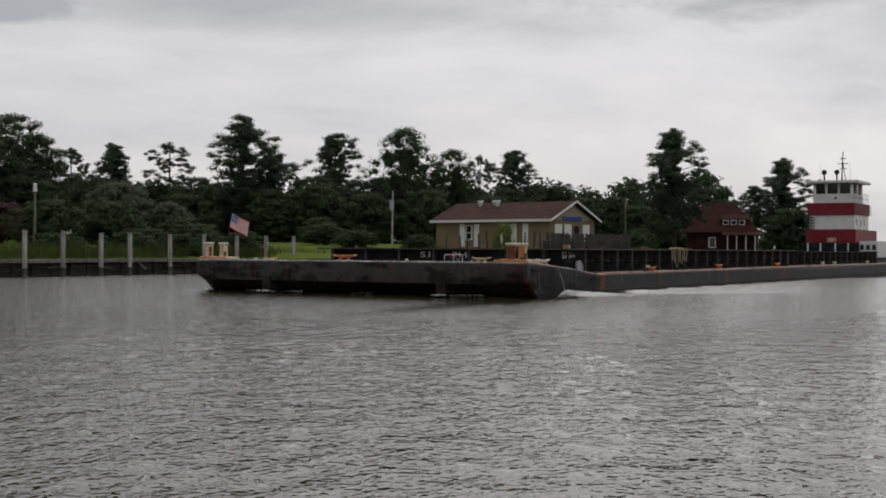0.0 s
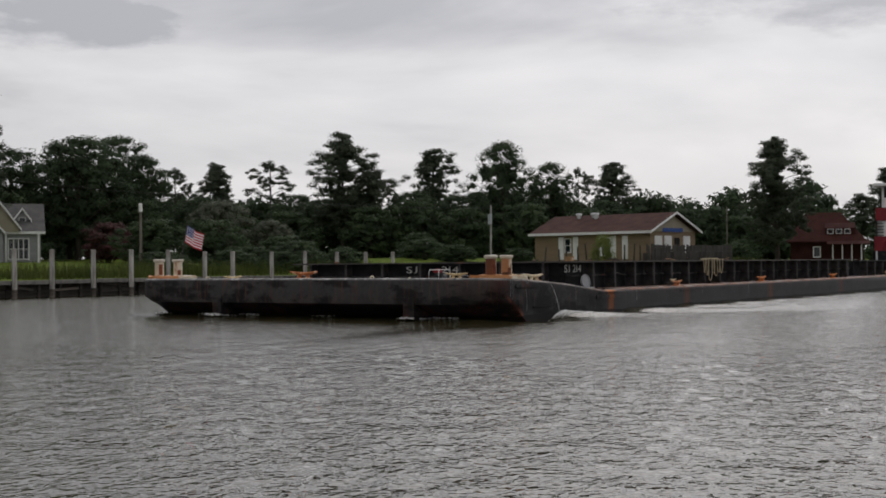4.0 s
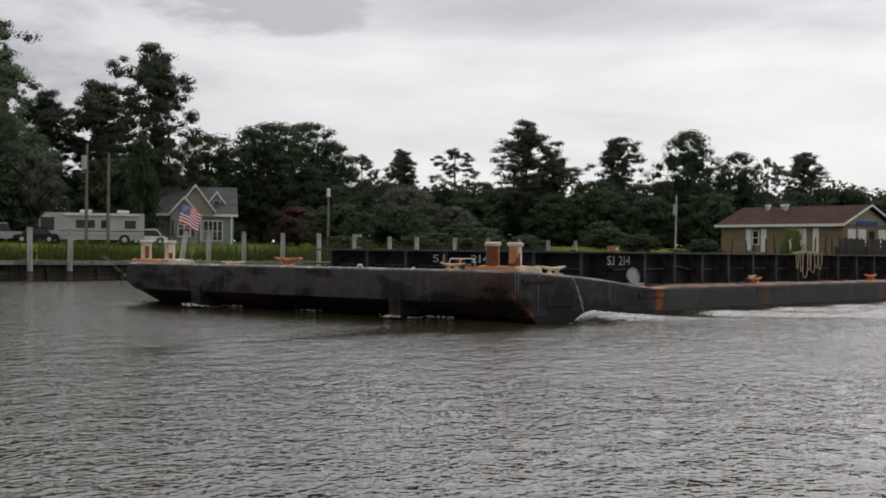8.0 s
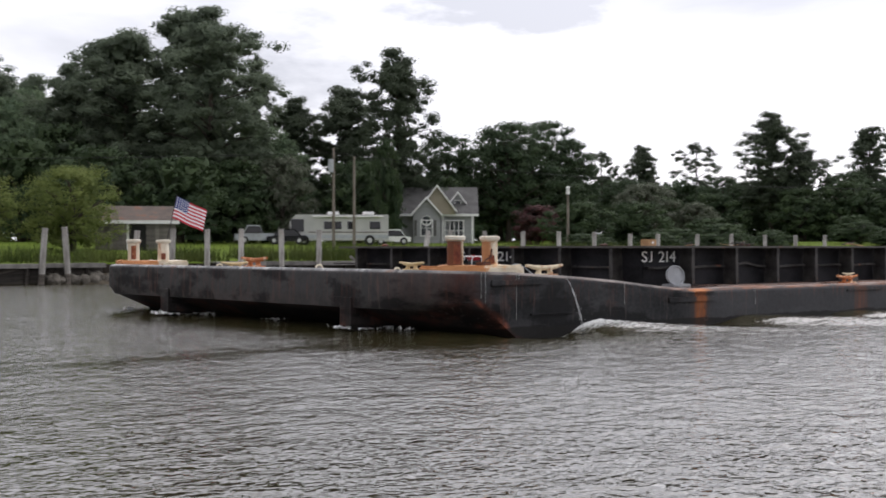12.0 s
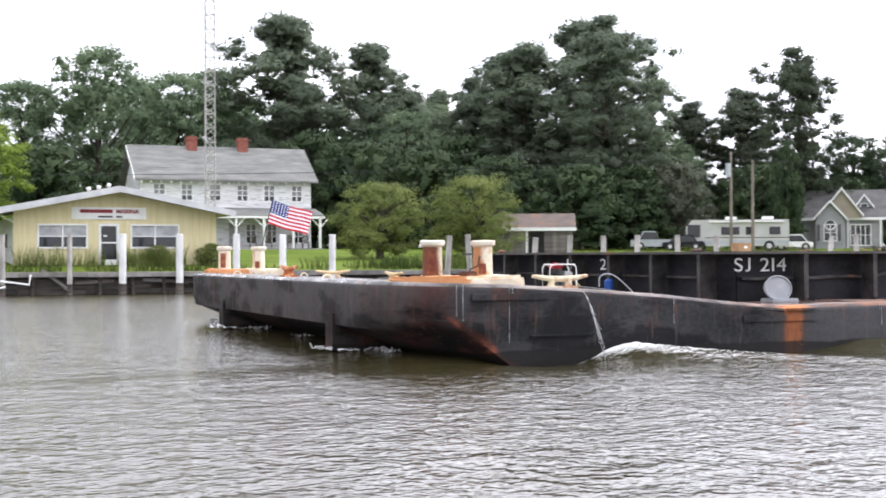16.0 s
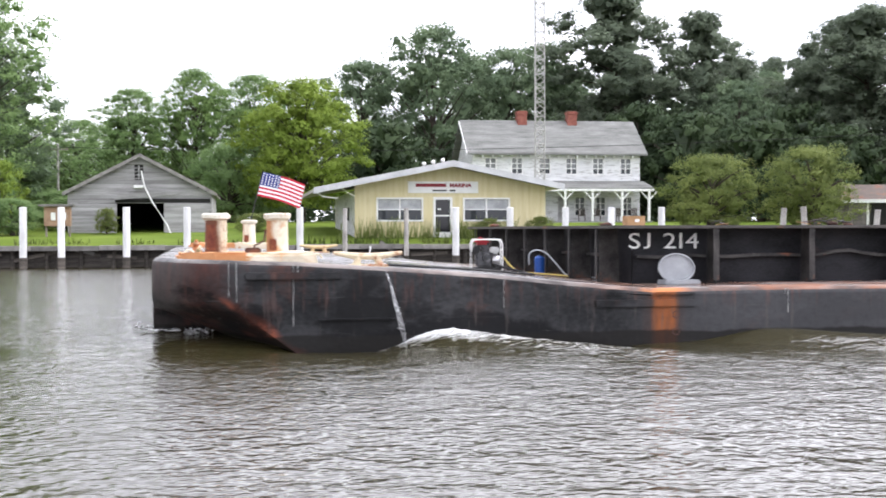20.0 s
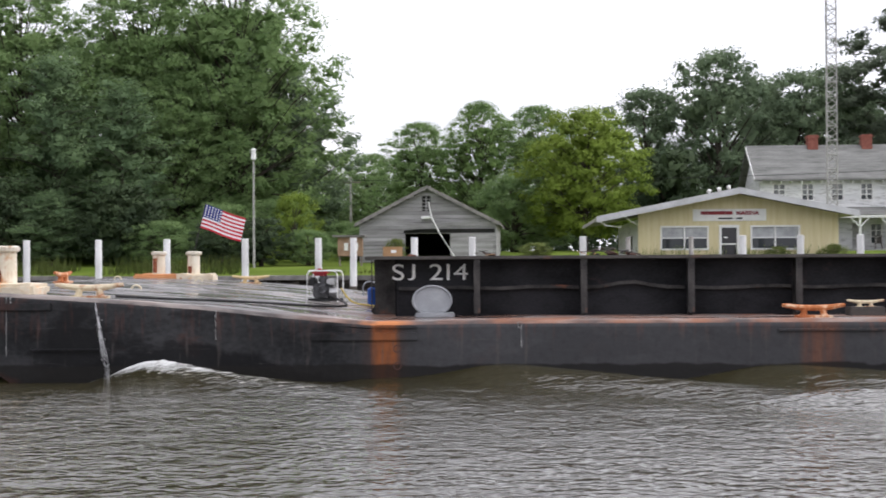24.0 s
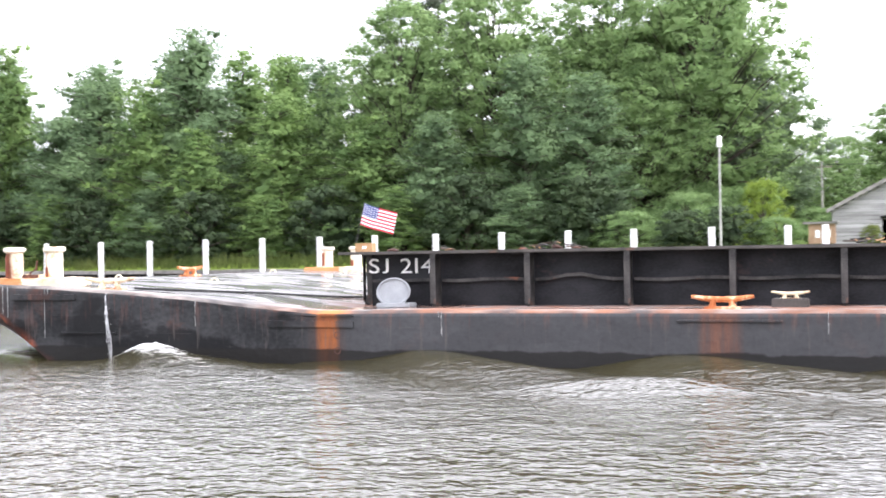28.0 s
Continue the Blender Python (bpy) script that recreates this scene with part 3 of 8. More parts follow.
def barge():
    b = thing("barge", "long black steel deck barge with rust stains", "barge")
    pts = plan_outline()
    bm = B()
    rings = []
    deck_steel = deck_material()
    edge = 0.12
    # height, how far forward the plating reaches amidships and at the sides: a rounded rake
    rake = ((0.76, -9.0, -9.0), (0.56, -8.26, -6.9), (0.53, -8.12, -6.84), (0.40, -7.8, -6.65), (0.22, -7.38, -6.4), (0.05, -6.95, -6.17), (-0.12, -6.4, -5.94), (-0.3, -5.6, -5.5), (-1.3, -3.0, -3.0))
    for ring in range(4 + len(rake)):
        row = []
        for x, y in pts:
            cy = BEAM / 2
            if ring < 4:      # rounded deck edge
                k = edge * (1 - math.sin(radians(30 * ring)))
                row.append((x + (k if x < -7 else 0), min(max(y, k), BEAM - k), deck_z(x) - edge * (1 - math.cos(radians(30 * ring)))))
            else:
                z, front, flank = rake[ring - 4]
                u = math.sin(math.pi / 2 * min(1, min(y, BEAM - y) / 1.7))
                row.append((max(x, flank + (front - flank) * u), y, z))
        rings.append([bm.verts.new(p) for p in row])
    n = len(pts)
    for a, c in zip(rings, rings[1:]):
        for i in range(n):
            j = (i + 1) % n
            try:
                bm.faces.new((a[i], a[j], c[j], c[i]))
            except ValueError:
                pass
    bm.faces.new(rings[-1])
    bmesh.ops.remove_doubles(bm, verts=bm.verts, dist=0.0001)
    # denser plating with slight dents
    side = [e for e in bm.edges if e.calc_length() > 1.2]
    bmesh.ops.subdivide_edges(bm, edges=side, cuts=3, use_grid_fill=True)
    for v in bm.verts:
        if v.co.z < deck_z(v.co.x) - 0.13 and v.co.z > -0.1:
            d = 0.035 * noise.noise((v.co.x * 0.9, v.co.y * 0.9, v.co.z * 1.5))
            if v.co.y < 0.01 or v.co.y > BEAM - 0.01:
                v.co.y += d
    for f in bm.faces:
        f.smooth = True
    for e in bm.edges:
        e.smooth = len(e.link_faces) == 2 and e.calc_face_angle(0) < radians(52)
    for f in bm.faces:
        c = f.calc_center_median()
        f.material_index = int(c.z > deck_z(c.x) - 0.075)
    hull = part("hull", bm, M_SHELL, b, "black plating with a rusted bow and orange rust runs")
    # deck, laid as strips so that it follows the sheer
    bm = B()
    hull.data.materials.append(deck_steel)
    ins = plan_outline(edge)
    half = len(ins) // 2
    near, far = ins[:half], ins[::-1][:half]
    va = [bm.verts.new((x, y, deck_z(x))) for x, y in near]
    vb = [bm.verts.new((x, y, deck_z(x))) for x, y in far]
    for i in range(half - 1):
        bm.faces.new((va[i], va[i + 1], vb[i + 1], vb[i]))
    part("deck", bm, deck_steel, b, "worn grey steel deck with puddles and rust")
    # rub plates on the near side and the bow
    for x0, x1, z, h in ((-6.75, -5.25, 1.13, 0.12), (-5.6, -4.3, 0.42, 0.04), (-1.0, 0.75, 0.62, 0.13), (0.05, 0.75, 0.78, 0.05), (6.6, 8.3, 0.70, 0.04)):
        bm = B()
        box(bm, x0, x1, -0.05, 0.02, z - h / 2, z + h / 2, 0.012)
        part("rub_plate", bm, M_SHELL, b)
    for y in (3.1, 11.5):
        bm = B()
        prism(bm, [(-8.31, 0.78), (-8.31, 0.10), (-7.9, -0.05), (-7.2, -0.2), (-6.6, -0.2), (-7.3, 0.3), (-8.1, 0.78)], "y", y - 0.21, y + 0.21)
        part("bow_skeg", bm, M_SHELL, b)
    # weld seams
    for x, drop in ((-7.02, 0.55), (-6.90, 0.62), (-6.0, 1.0), (-5.93, 0.2), (-2.55, 0.5), (2.44, 0.42), (2.39, 0.1), (9.0, 0.35), (14.5, 0.4), (20, 0.3), (26, 0.4)):
        bm = B()
        top = deck_z(x) - 0.03
        pts = [(x + 0.012 * noise.noise((x, k * 0.9, 0)), 0.004, top - drop * k / 9) for k in range(10)]
        tube(bm, pts, [0.011 * (0.5 + abs(noise.noise((x * 3, k * 1.7, 2))) * 1.6) for k in range(10)], 5)
        part("weld_seam", bm, M_WHITEISH, b)
    # draught marks beside the rust run
    for i in range(2):
        bm = B()
        bmesh.ops.create_circle(bm, cap_ends=False, segments=14, radius=0.05, matrix=Matrix.Translation((0.42, -0.012, 0.42 - 0.28 * i)) @ Matrix.Rotation(radians(90), 4, "X"))
        ring = bm.edges[:]
        out = bmesh.ops.extrude_edge_only(bm, edges=ring)
        vs = [v for v in out["geom"] if isinstance(v, bmesh.types.BMVert)]
        for v in vs:
            c = Vector((0.42, -0.012, 0.42 - 0.28 * i))
            v.co = c + (v.co - c) * 1.35
        part("draught_mark", bm, M_RUSTY, b)
    # hopper coaming
    x0, x1, y0, y1, zt = 0.28, 37.2, 1.92, 14.2, 1.87
    bm = B()
    box(bm, x0, x1, y0, y0 + 0.03, 0.8, zt)
    part("coaming_side", bm, M_COAM, b)
    bm = B()
    box(bm, x0, x1, y1 - 0.03, y1, 0.8, zt)
    part("coaming_side", bm, M_COAM, b)
    bm = B()
    box(bm, x0, x0 + 0.03, y0, y1, 0.8, zt)
    part("coaming_front", bm, M_COAM, b)
    bm = B()
    box(bm, x1 - 0.03, x1, y0, y1, 0.8, zt)
    part("coaming_back", bm, M_COAM, b)
    for xa, xb, ya, yb in ((x0 - 0.5, x1, y0 - 0.5, y0 + 0.12), (x0 - 0.5, x1, y1 - 0.12, y1 + 0.5), (x0 - 0.5, x0 + 0.12, y0 + 0.12, y1 - 0.12), (x1 - 0.12, x1 + 0.3, y0 + 0.12, y1 - 0.12)):
        bm = B()
        box(bm, xa, xb, ya, yb, zt, zt + 0.06, 0.012)
        part("coaming_flange", bm, M_FLANGE, b)
    rib = None
    k = 0
    x = 1.73
    while x < 37:
        if rib is None:
            bm = B()
            prism(bm, [(-0.42, 1.0), (-0.05, 1.0), (0.0, 0.0), (-0.45, 0.0), (-0.46, 0.08), (-0.40, 0.2)], "x", -0.008, 0.008)
            box(bm, -0.055, 0.055, -0.47, -0.455, 0.05, 0.99)
            rib = bpy.data.meshes.new("coaming_rib")
            bm.to_mesh(rib)
            bm.free()
            rib.materials.append(M_RIB)
        o = new("coaming_rib", rib)
        o.parent, o.location = b, (x, y0 - 0.004, 0.88)
        k += 1
        x += 1.86
    for i, y in enumerate(np.arange(2.6, 14, 1.86)):
        o = new("coaming_rib", rib)
        o.parent, o.location, o.rotation_euler = b, (x0 - 0.004, y, 0.87), (0, 0, radians(-90))
    # crooked stiffener half-way up, one length between each two ribs
    rnd = random.Random(7)
    x = 0.35
    while x < 36.5:
        x_end = 1.73 - 0.06 if x < 1 else x + 1.74
        bm = B()
        bend = 0.10 if 3.5 < x < 5 else rnd.uniform(-0.03, 0.05)
        dip = rnd.uniform(-0.02, 0.02)
        last = None
        for u in np.linspace(0, 1, 7):
            z = 1.37 + bend * math.exp(-((u - 0.45) / 0.22) ** 2) + dip * math.sin(6 * u)
            p = x + u * (x_end - x)
            row = [bm.verts.new(q) for q in ((p, y0, z + 0.02), (p, y0 - 0.13, z + 0.025), (p, y0 - 0.13, z - 0.035), (p, y0, z - 0.02))]
            if last:
                for i in range(4):
                    bm.faces.new((last[i], last[(i + 1) % 4], row[(i + 1) % 4], row[i]))
            last = row
        part("stiffener", bm, M_RIB, b)
        x = x_end + 0.12
    for y in np.arange(2.7, 13.9, 1.86):
        bm = B()
        box(bm, x0 - 0.12, x0, y, y + 1.7, 1.34, 1.39)
        part("stiffener", bm, M_RIB, b)
    # after coaming, set a little lower
    for name, dims in (("coaming_side", (38.2, 64.0, y0, y0 + 0.03, 0.8, 1.78)), ("coaming_side", (38.2, 64.0, y1 - 0.03, y1, 0.8, 1.78)), ("coaming_front", (38.2, 38.23, y0 + 0.03, y1 - 0.03, 0.8, 1.78)), ("coaming_back", (63.97, 64.0, y0 + 0.03, y1 - 0.03, 0.8, 1.78)), ("coaming_flange", (38.0, 64.1, y0 - 0.4, y0 + 0.1, 1.78, 1.84))):
        bm = B()
        box(bm, *dims)
        part(name, bm, M_COAM, b)
    for x in np.arange(39.5, 64, 1.86):
        o = new("coaming_rib", rib)
        o.parent, o.location = b, (x, y0 - 0.004, 0.87)
    # loads inside the hopper stay below the rim
    bm = B()
    box(bm, x0 + 0.05, x1 - 0.05, y0 + 0.05, y1 - 0.05, 0.7, 0.95)
    part("hopper_floor", bm, M_COAM, b)
    bm = B()
    box(bm, 38.25, 63.95, y0 + 0.05, y1 - 0.05, 0.7, 0.95)
    part("hopper_floor", bm, M_COAM, b)
    # numbers
    fitted("SJ 214", b, 1.34, 0.285, pose(0.23, y0 - 0.012, 1.505, 90, 0, 0))
    fitted("SJ", b, 0.52, 0.27, pose(x0 - 0.012, 9.15, 1.50, 90, 0, -90))
    fitted("214", b, 0.80, 0.27, pose(x0 - 0.012, 7.45, 1.50, 90, 0, -90))
    # oval cover standing on the side deck
    bm = B()
    bmesh.ops.create_cone(bm, cap_ends=True, segments=28, radius1=0.335, radius2=0.315, depth=0.05, matrix=Matrix.LocRotScale((0.95, 1.42, 1.16), Euler((radians(82), 0, 0)), (1.0, 0.72, 1.0)))
    cover = part("hatch_cover", bm, M_HATCH, b, "grey oval hatch cover standing upright")
    bm = B()
    ring = [(0.95 + 0.33 * math.cos(a), 1.385 + 0.035 * math.sin(a), 1.16 + 0.25 * math.sin(a)) for a in np.linspace(0, 2 * math.pi, 33)]
    tube(bm, ring, 0.022, 6)
    part("cover_rim", bm, M_HATCH, cover)
    bm = B()
    box(bm, 0.66, 1.34, 1.2, 1.62, 0.86, 0.95, 0.02)
    part("hatch_base", bm, M_HATCH, b)
    # bollard pairs
    def bollard_pair(y):
        base = B()
        box(base, -7.85, -5.6, y - 0.46, y + 0.46, 1.28, 1.50, 0.05)
        bmesh.ops.subdivide_edges(base, edges=[e for e in base.edges if e.calc_length() > 0.4], cuts=7, use_grid_fill=True)
        for v in base.verts:
            v.co += Vector(noise.noise_vector(v.co * 3.5)) * 0.055
            # kept inside the rounded corner of the deck
            side = v.co.y if y < 8 else BEAM - v.co.y
            dx, dy = v.co.x + 6.77, side - 1.5
            if dx < 0 and dy < 0 and math.hypot(dx, dy) > 1.36:
                k = 1.36 / math.hypot(dx, dy)
                v.co.x, side = -6.77 + dx * k, 1.5 + dy * k
            side = max(side, 0.13)
            v.co.y = side if y < 8 else BEAM - side
        bp = part("bollard_base", base, M_BASE, b, "raised base plate flaking from cream paint to orange rust")
        bp.rotation_euler = (0, 0, 0)
        for x in (-7.21, -6.22):
            post = B()
            rod(post, (x, y, 1.40), (x, y, 2.02), 0.178, 0.172, 20)
            worn = M_FARBOLL if y > 8 else M_BOLL if x < -7 else M_BOLLC
            po = part("bollard", post, worn, b, "cream bollard streaked with rust" if y > 8 else "bollard half brown with rust, half cream paint")
            cap = B()
            rod(cap, (x, y, 2.02), (x, y, 2.055), 0.175, 0.218, 20)
            rod(cap, (x, y, 2.055), (x, y, 2.115), 0.224, 0.228, 20)
            rod(cap, (x, y, 2.115), (x, y, 2.14), 0.228, 0.19, 20)
            for v in cap.verts:
                v.co += Vector(noise.noise_vector(v.co * 7)) * 0.014
            part("bollard_cap", cap, M_CAPW, po)
            if x < -7:
                for k, zz in enumerate((1.53, 1.70, 1.83)):
                    rim = B()
                    rod(rim, (x, y, zz - 0.013), (x, y, zz + 0.013), 0.186 - 0.002 * k, 0.184 - 0.002 * k, 20)
                    part("bollard_band", rim, worn, po)
            # rusted plate left where the paint has scaled off
            plate = B()
            wide = 0.085 if x < -7 else 0.075
            for i in range(6):
                a0, a1 = (radians(-118 - wide * 280 + wide * 560 * q / 6) for q in (i, i + 1))
                zt = 1.95 if x < -7 else 1.72
                q = [plate.verts.new((x + 0.183 * math.cos(a), y + 0.183 * math.sin(a), z)) for a, z in ((a0, 1.54), (a1, 1.54), (a1, zt + 0.02 * math.sin(3 * i + 3)), (a0, zt + 0.02 * math.sin(3 * i)))]
                plate.faces.new(q)
            part("rust_patch", plate, M_RUSTPATCH, po, "bare red-brown rust patch")
    bollard_pair(0.62)
    bm = B()
    tube(bm, [(-6.62, 0.35, 1.44), (-6.6, 0.34, 1.62), (-6.45, 0.33, 1.68), (-6.42, 0.33, 1.86)], 0.02, 6)
    box(bm, -6.75, -6.5, 0.25, 0.5, 1.44, 1.58, 0.02)
    part("bent_hook", bm, M_RUSTY, b, "bent rusty hook beside the bollard")
    bollard_pair(15.5)

    def cleat(x, y, z, material, yaw=0, s=1.0, label=""):
        bm = B()
        for side in (-1, 1):
            tube(bm, [(side * 0.2 * s, 0, 0.0), (side * 0.185 * s, 0, 0.08 * s), (side * 0.17 * s, 0, 0.18 * s)], [0.085 * s, 0.062 * s, 0.06 * s], 8)
        tube(bm, [(q * s, 0, h * s) for q, h in ((-0.6, 0.225), (-0.5, 0.215), (-0.36, 0.19), (-0.2, 0.172), (0, 0.168), (0.2, 0.172), (0.36, 0.19), (0.5, 0.215), (0.6, 0.225))], [w * s for w in (0.032, 0.042, 0.05, 0.06, 0.056, 0.06, 0.05, 0.042, 0.032)], 8)
        box(bm, -0.34 * s, 0.34 * s, -0.13 * s, 0.13 * s, -0.02, 0.03 * s, 0.01)
        o = part("cleat", bm, material, b, label)
        o.matrix_basis = pose(x, y, z, 0, 0, yaw)

    cleat(-4.75, 0.42, deck_z(-4.7), M_CLEAT, 0, 0.95, "yellow mooring cleat worn to rust")
    cleat(7.28, 0.42, 0.89, M_OCLEAT, 0, 0.86, "mooring cleat orange with rust")
    cleat(8.32, 1.05, 1.02, M_CLEAT, 0, 0.52)
    bm = B()
    box(bm, 8.02, 8.62, 0.9, 1.2, 0.86, 1.03, 0.02)
    part("cleat_pad", bm, M_FLANGE, b)
    for x in (17.5, 29.0, 40.5, 44.0, 55.0):
        cleat(x, 0.45, 0.89, M_ORANGE if x < 30 else M_YELLOW, 0, 1.0)
    cleat(-4.4, 14.3, deck_z(-4.4), M_YELLOW, 0, 0.85)
    cleat(-7.6, 8.05, 1.40, M_OCLEAT, 90, 1.0, "mooring cleat orange with rust")
    cleat(-7.5, 1.75, 1.40, M_YELLOW, 90, 0.7)
    # small deck fittings
    for x, y in ((-5.2, 5.2), (-5.6, 13.2), (-7.6, 12.6), (-7.7, 5.0)):
        bm = B()
        tube(bm, [(x + 0.10 * math.cos(a), y, deck_z(x) - 0.02 + 0.10 * math.sin(a)) for a in np.linspace(0, math.pi, 9)], 0.024, 6)
        part("deck_ring", bm, M_CREAM, b, "arched deck ring in worn cream paint")
    # rust scale and scraps lying on the flange
    rnd = random.Random(3)
    for x, y, s in ((2.0, 1.75, 0.05), (4.1, 1.7, 0.08), (4.45, 1.75, 0.06), (0.2, 3.2, 0.08), (0.1, 12.6, 0.09)):
        bm = B()
        bmesh.ops.create_icosphere(bm, subdivisions=2, radius=s, matrix=Matrix.LocRotScale((x, y, 1.95), None, (1.6, 0.9, 0.5)))
        for v in bm.verts:
            v.co += Vector(noise.noise_vector(v.co * 9)) * s * 0.5
        part("scrap", bm, M_RUSTY, b)
    return rides(b)


def shell_material():
    """Hull paint with a rusted near bow, orange runs under the deck corner and under the mooring cleats."""
    m = surface("hull_shell", (0.012, 0.0125, 0.0135), (0.045, 0.045, 0.047), 0.6, 0.8, 0.4, gloss=0.15, stain=(0.06, 0.032, 0.026), amount=0.22, stain_scale=0.9, stretch=(1, 1, 1.5))
    n, l = m.node_tree.nodes, m.node_tree.links
    b = n["Principled BSDF"]
    last = b.inputs["Base Color"].links[0].from_socket
    co = n.new("ShaderNodeTexCoord")
    sep = n.new("ShaderNodeSeparateXYZ")
    l.new(co.outputs["Object"], sep.inputs[0])
    nz = n.new("ShaderNodeTexNoise")
    nz.inputs["Scale"].default_value, nz.inputs["Detail"].default_value, nz.inputs["Roughness"].default_value = 1.4, 8, 0.65
    l.new(co.outputs["Object"], nz.inputs["Vector"])
    mp = n.new("ShaderNodeMapping")
    mp.inputs["Scale"].default_value = (9, 9, 0.9)
    l.new(co.outputs["Object"], mp.inputs[0])
    run = n.new("ShaderNodeTexNoise")
    run.inputs["Scale"].default_value, run.inputs["Detail"].default_value = 1.0, 5
    l.new(mp.outputs[0], run.inputs["Vector"])

    def math_node(op, a, c, d=None):
        k = n.new("ShaderNodeMath")
        k.operation = op
        for i, v in enumerate((a, c, d)):
            if v is None:
                continue
            if isinstance(v, (int, float)):
                k.inputs[i].default_value = v
            else:
                l.new(v, k.inputs[i])
        return k.outputs[0]

    def band(centre, half):
        d = math_node("ABSOLUTE", math_node("SUBTRACT", sep.outputs[0], centre), 0)
        mr = n.new("ShaderNodeMapRange")
        mr.inputs["From Min"].default_value, mr.inputs["From Max"].default_value, mr.inputs["To Min"].default_value, mr.inputs["To Max"].default_value = half * 0.75, half * 1.15, 1, 0
        l.new(d, mr.inputs[0])
        return mr.outputs[0]

    def blend(fac, colour):
        nonlocal last
        mx = n.new("ShaderNodeMix")
        mx.data_type = "RGBA"
        l.new(fac, mx.inputs["Factor"])
        l.new(last, mx.inputs["A"])
        mx.inputs["B"].default_value = (*colour, 1)
        last = mx.outputs["Result"]

    # rusted bow corner: patches on the near shoulder, stronger along the rake's edge
    d = math_node("ABSOLUTE", math_node("ADD", math_node("MULTIPLY", math_node("ADD", sep.outputs[0], 7.5), 0.8), math_node("MULTIPLY", sep.outputs[1], 0.55)), 0)
    d = math_node("ADD", d, math_node("MULTIPLY", nz.outputs[0], -2.6))
    d = math_node("ADD", d, math_node("MULTIPLY", run.outputs[0], -0.9))
    mr = n.new("ShaderNodeMapRange")
    mr.inputs["From Min"].default_value, mr.inputs["From Max"].default_value, mr.inputs["To Min"].default_value, mr.inputs["To Max"].default_value = -1.75, -0.9, 0.5, 0
    l.new(d, mr.inputs[0])
    blend(mr.outputs[0], (0.10, 0.034, 0.024))
    # bright rust along the chine of the rake
    ch = math_node("ABSOLUTE", math_node("ADD", math_node("ADD", sep.outputs[0], 6.1), math_node("MULTIPLY", sep.outputs[2], 1.36)), 0)
    ch = math_node("ADD", ch, math_node("MULTIPLY", nz.outputs[0], -1.1))
    mr = n.new("ShaderNodeMapRange")
    mr.inputs["From Min"].default_value, mr.inputs["From Max"].default_value, mr.inputs["To Min"].default_value, mr.inputs["To Max"].default_value = -0.62, -0.34, 0.8, 0
    l.new(ch, mr.inputs[0])
    lowz = n.new("ShaderNodeMapRange")
    lowz.inputs["From Min"].default_value, lowz.inputs["From Max"].default_value, lowz.inputs["To Min"].default_value, lowz.inputs["To Max"].default_value = 0.72, 0.85, 1, 0
    l.new(sep.outputs[2], lowz.inputs[0])
    blend(math_node("MULTIPLY", mr.outputs[0], lowz.outputs[0]), (0.25, 0.07, 0.036))
    # the raked bottom: its shadow put in as a near-black tone, with red rust
    rake = n.new("ShaderNodeMapRange")
    rake.inputs["From Min"].default_value, rake.inputs["From Max"].default_value = 0.0, 0.12
    l.new(math_node("SUBTRACT", math_node("MULTIPLY_ADD", sep.outputs[2], -1.36, -6.1), sep.outputs[0]), rake.inputs[0])
    below = math_node("MULTIPLY", rake.outputs[0], lowz.outputs[0])
    blend(math_node("MULTIPLY", below, 0.8), (0.03, 0.024, 0.022))
    patch = n.new("ShaderNodeMapRange")
    patch.inputs["From Min"].default_value, patch.inputs["From Max"].default_value = 0.46, 0.58
    l.new(nz.outputs[0], patch.inputs[0])
    blend(math_node("MULTIPLY", below, math_node("MULTIPLY", patch.outputs[0], 0.5)), (0.12, 0.038, 0.027))
    # greyer plating across the bow
    fore = n.new("ShaderNodeMapRange")
    fore.inputs["From Min"].default_value, fore.inputs["From Max"].default_value, fore.inputs["To Min"].default_value, fore.inputs["To Max"].default_value = -7.9, -7.5, 0.85, 0
    l.new(sep.outputs[0], fore.inputs[0])
    high = n.new("ShaderNodeMapRange")
    high.inputs["From Min"].default_value, high.inputs["From Max"].default_value = 0.5, 0.6
    l.new(sep.outputs[2], high.inputs[0])
    blend(math_node("MULTIPLY", math_node("MULTIPLY", fore.outputs[0], high.outputs[0]), math_node("MULTIPLY_ADD", nz.outputs[0], 2.0, -0.2)), (0.07, 0.067, 0.065))
    # black scuffs on the forward side
    sc = n.new("ShaderNodeTexNoise")
    sc.inputs["Scale"].default_value, sc.inputs["Detail"].default_value, sc.inputs["Roughness"].default_value = 0.55, 7, 0.6
    mp2 = n.new("ShaderNodeMapping")
    mp2.inputs["Scale"].default_value = (1, 1, 2.2)
    l.new(co.outputs["Object"], mp2.inputs[0])
    l.new(mp2.outputs[0], sc.inputs["Vector"])
    mr = n.new("ShaderNodeMapRange")
    mr.inputs["From Min"].default_value, mr.inputs["From Max"].default_value, mr.inputs["To Max"].default_value = 0.50, 0.57, 0.8
    l.new(sc.outputs[0], mr.inputs[0])
    blend(mr.outputs[0], (0.006, 0.006, 0.0065))
    # black tar splash low on the forward side
    tar = n.new("ShaderNodeMapRange")
    tar.inputs["From Min"].default_value, tar.inputs["From Max"].default_value, tar.inputs["To Max"].default_value = -0.03, 0.06, 0.9
    reach = math_node("MULTIPLY_ADD", math_node("ABSOLUTE", math_node("ADD", sep.outputs[0], 3.1), 0), -0.27, 0.30)
    reach = math_node("ADD", reach, math_node("MULTIPLY", nz.outputs[0], 0.6))
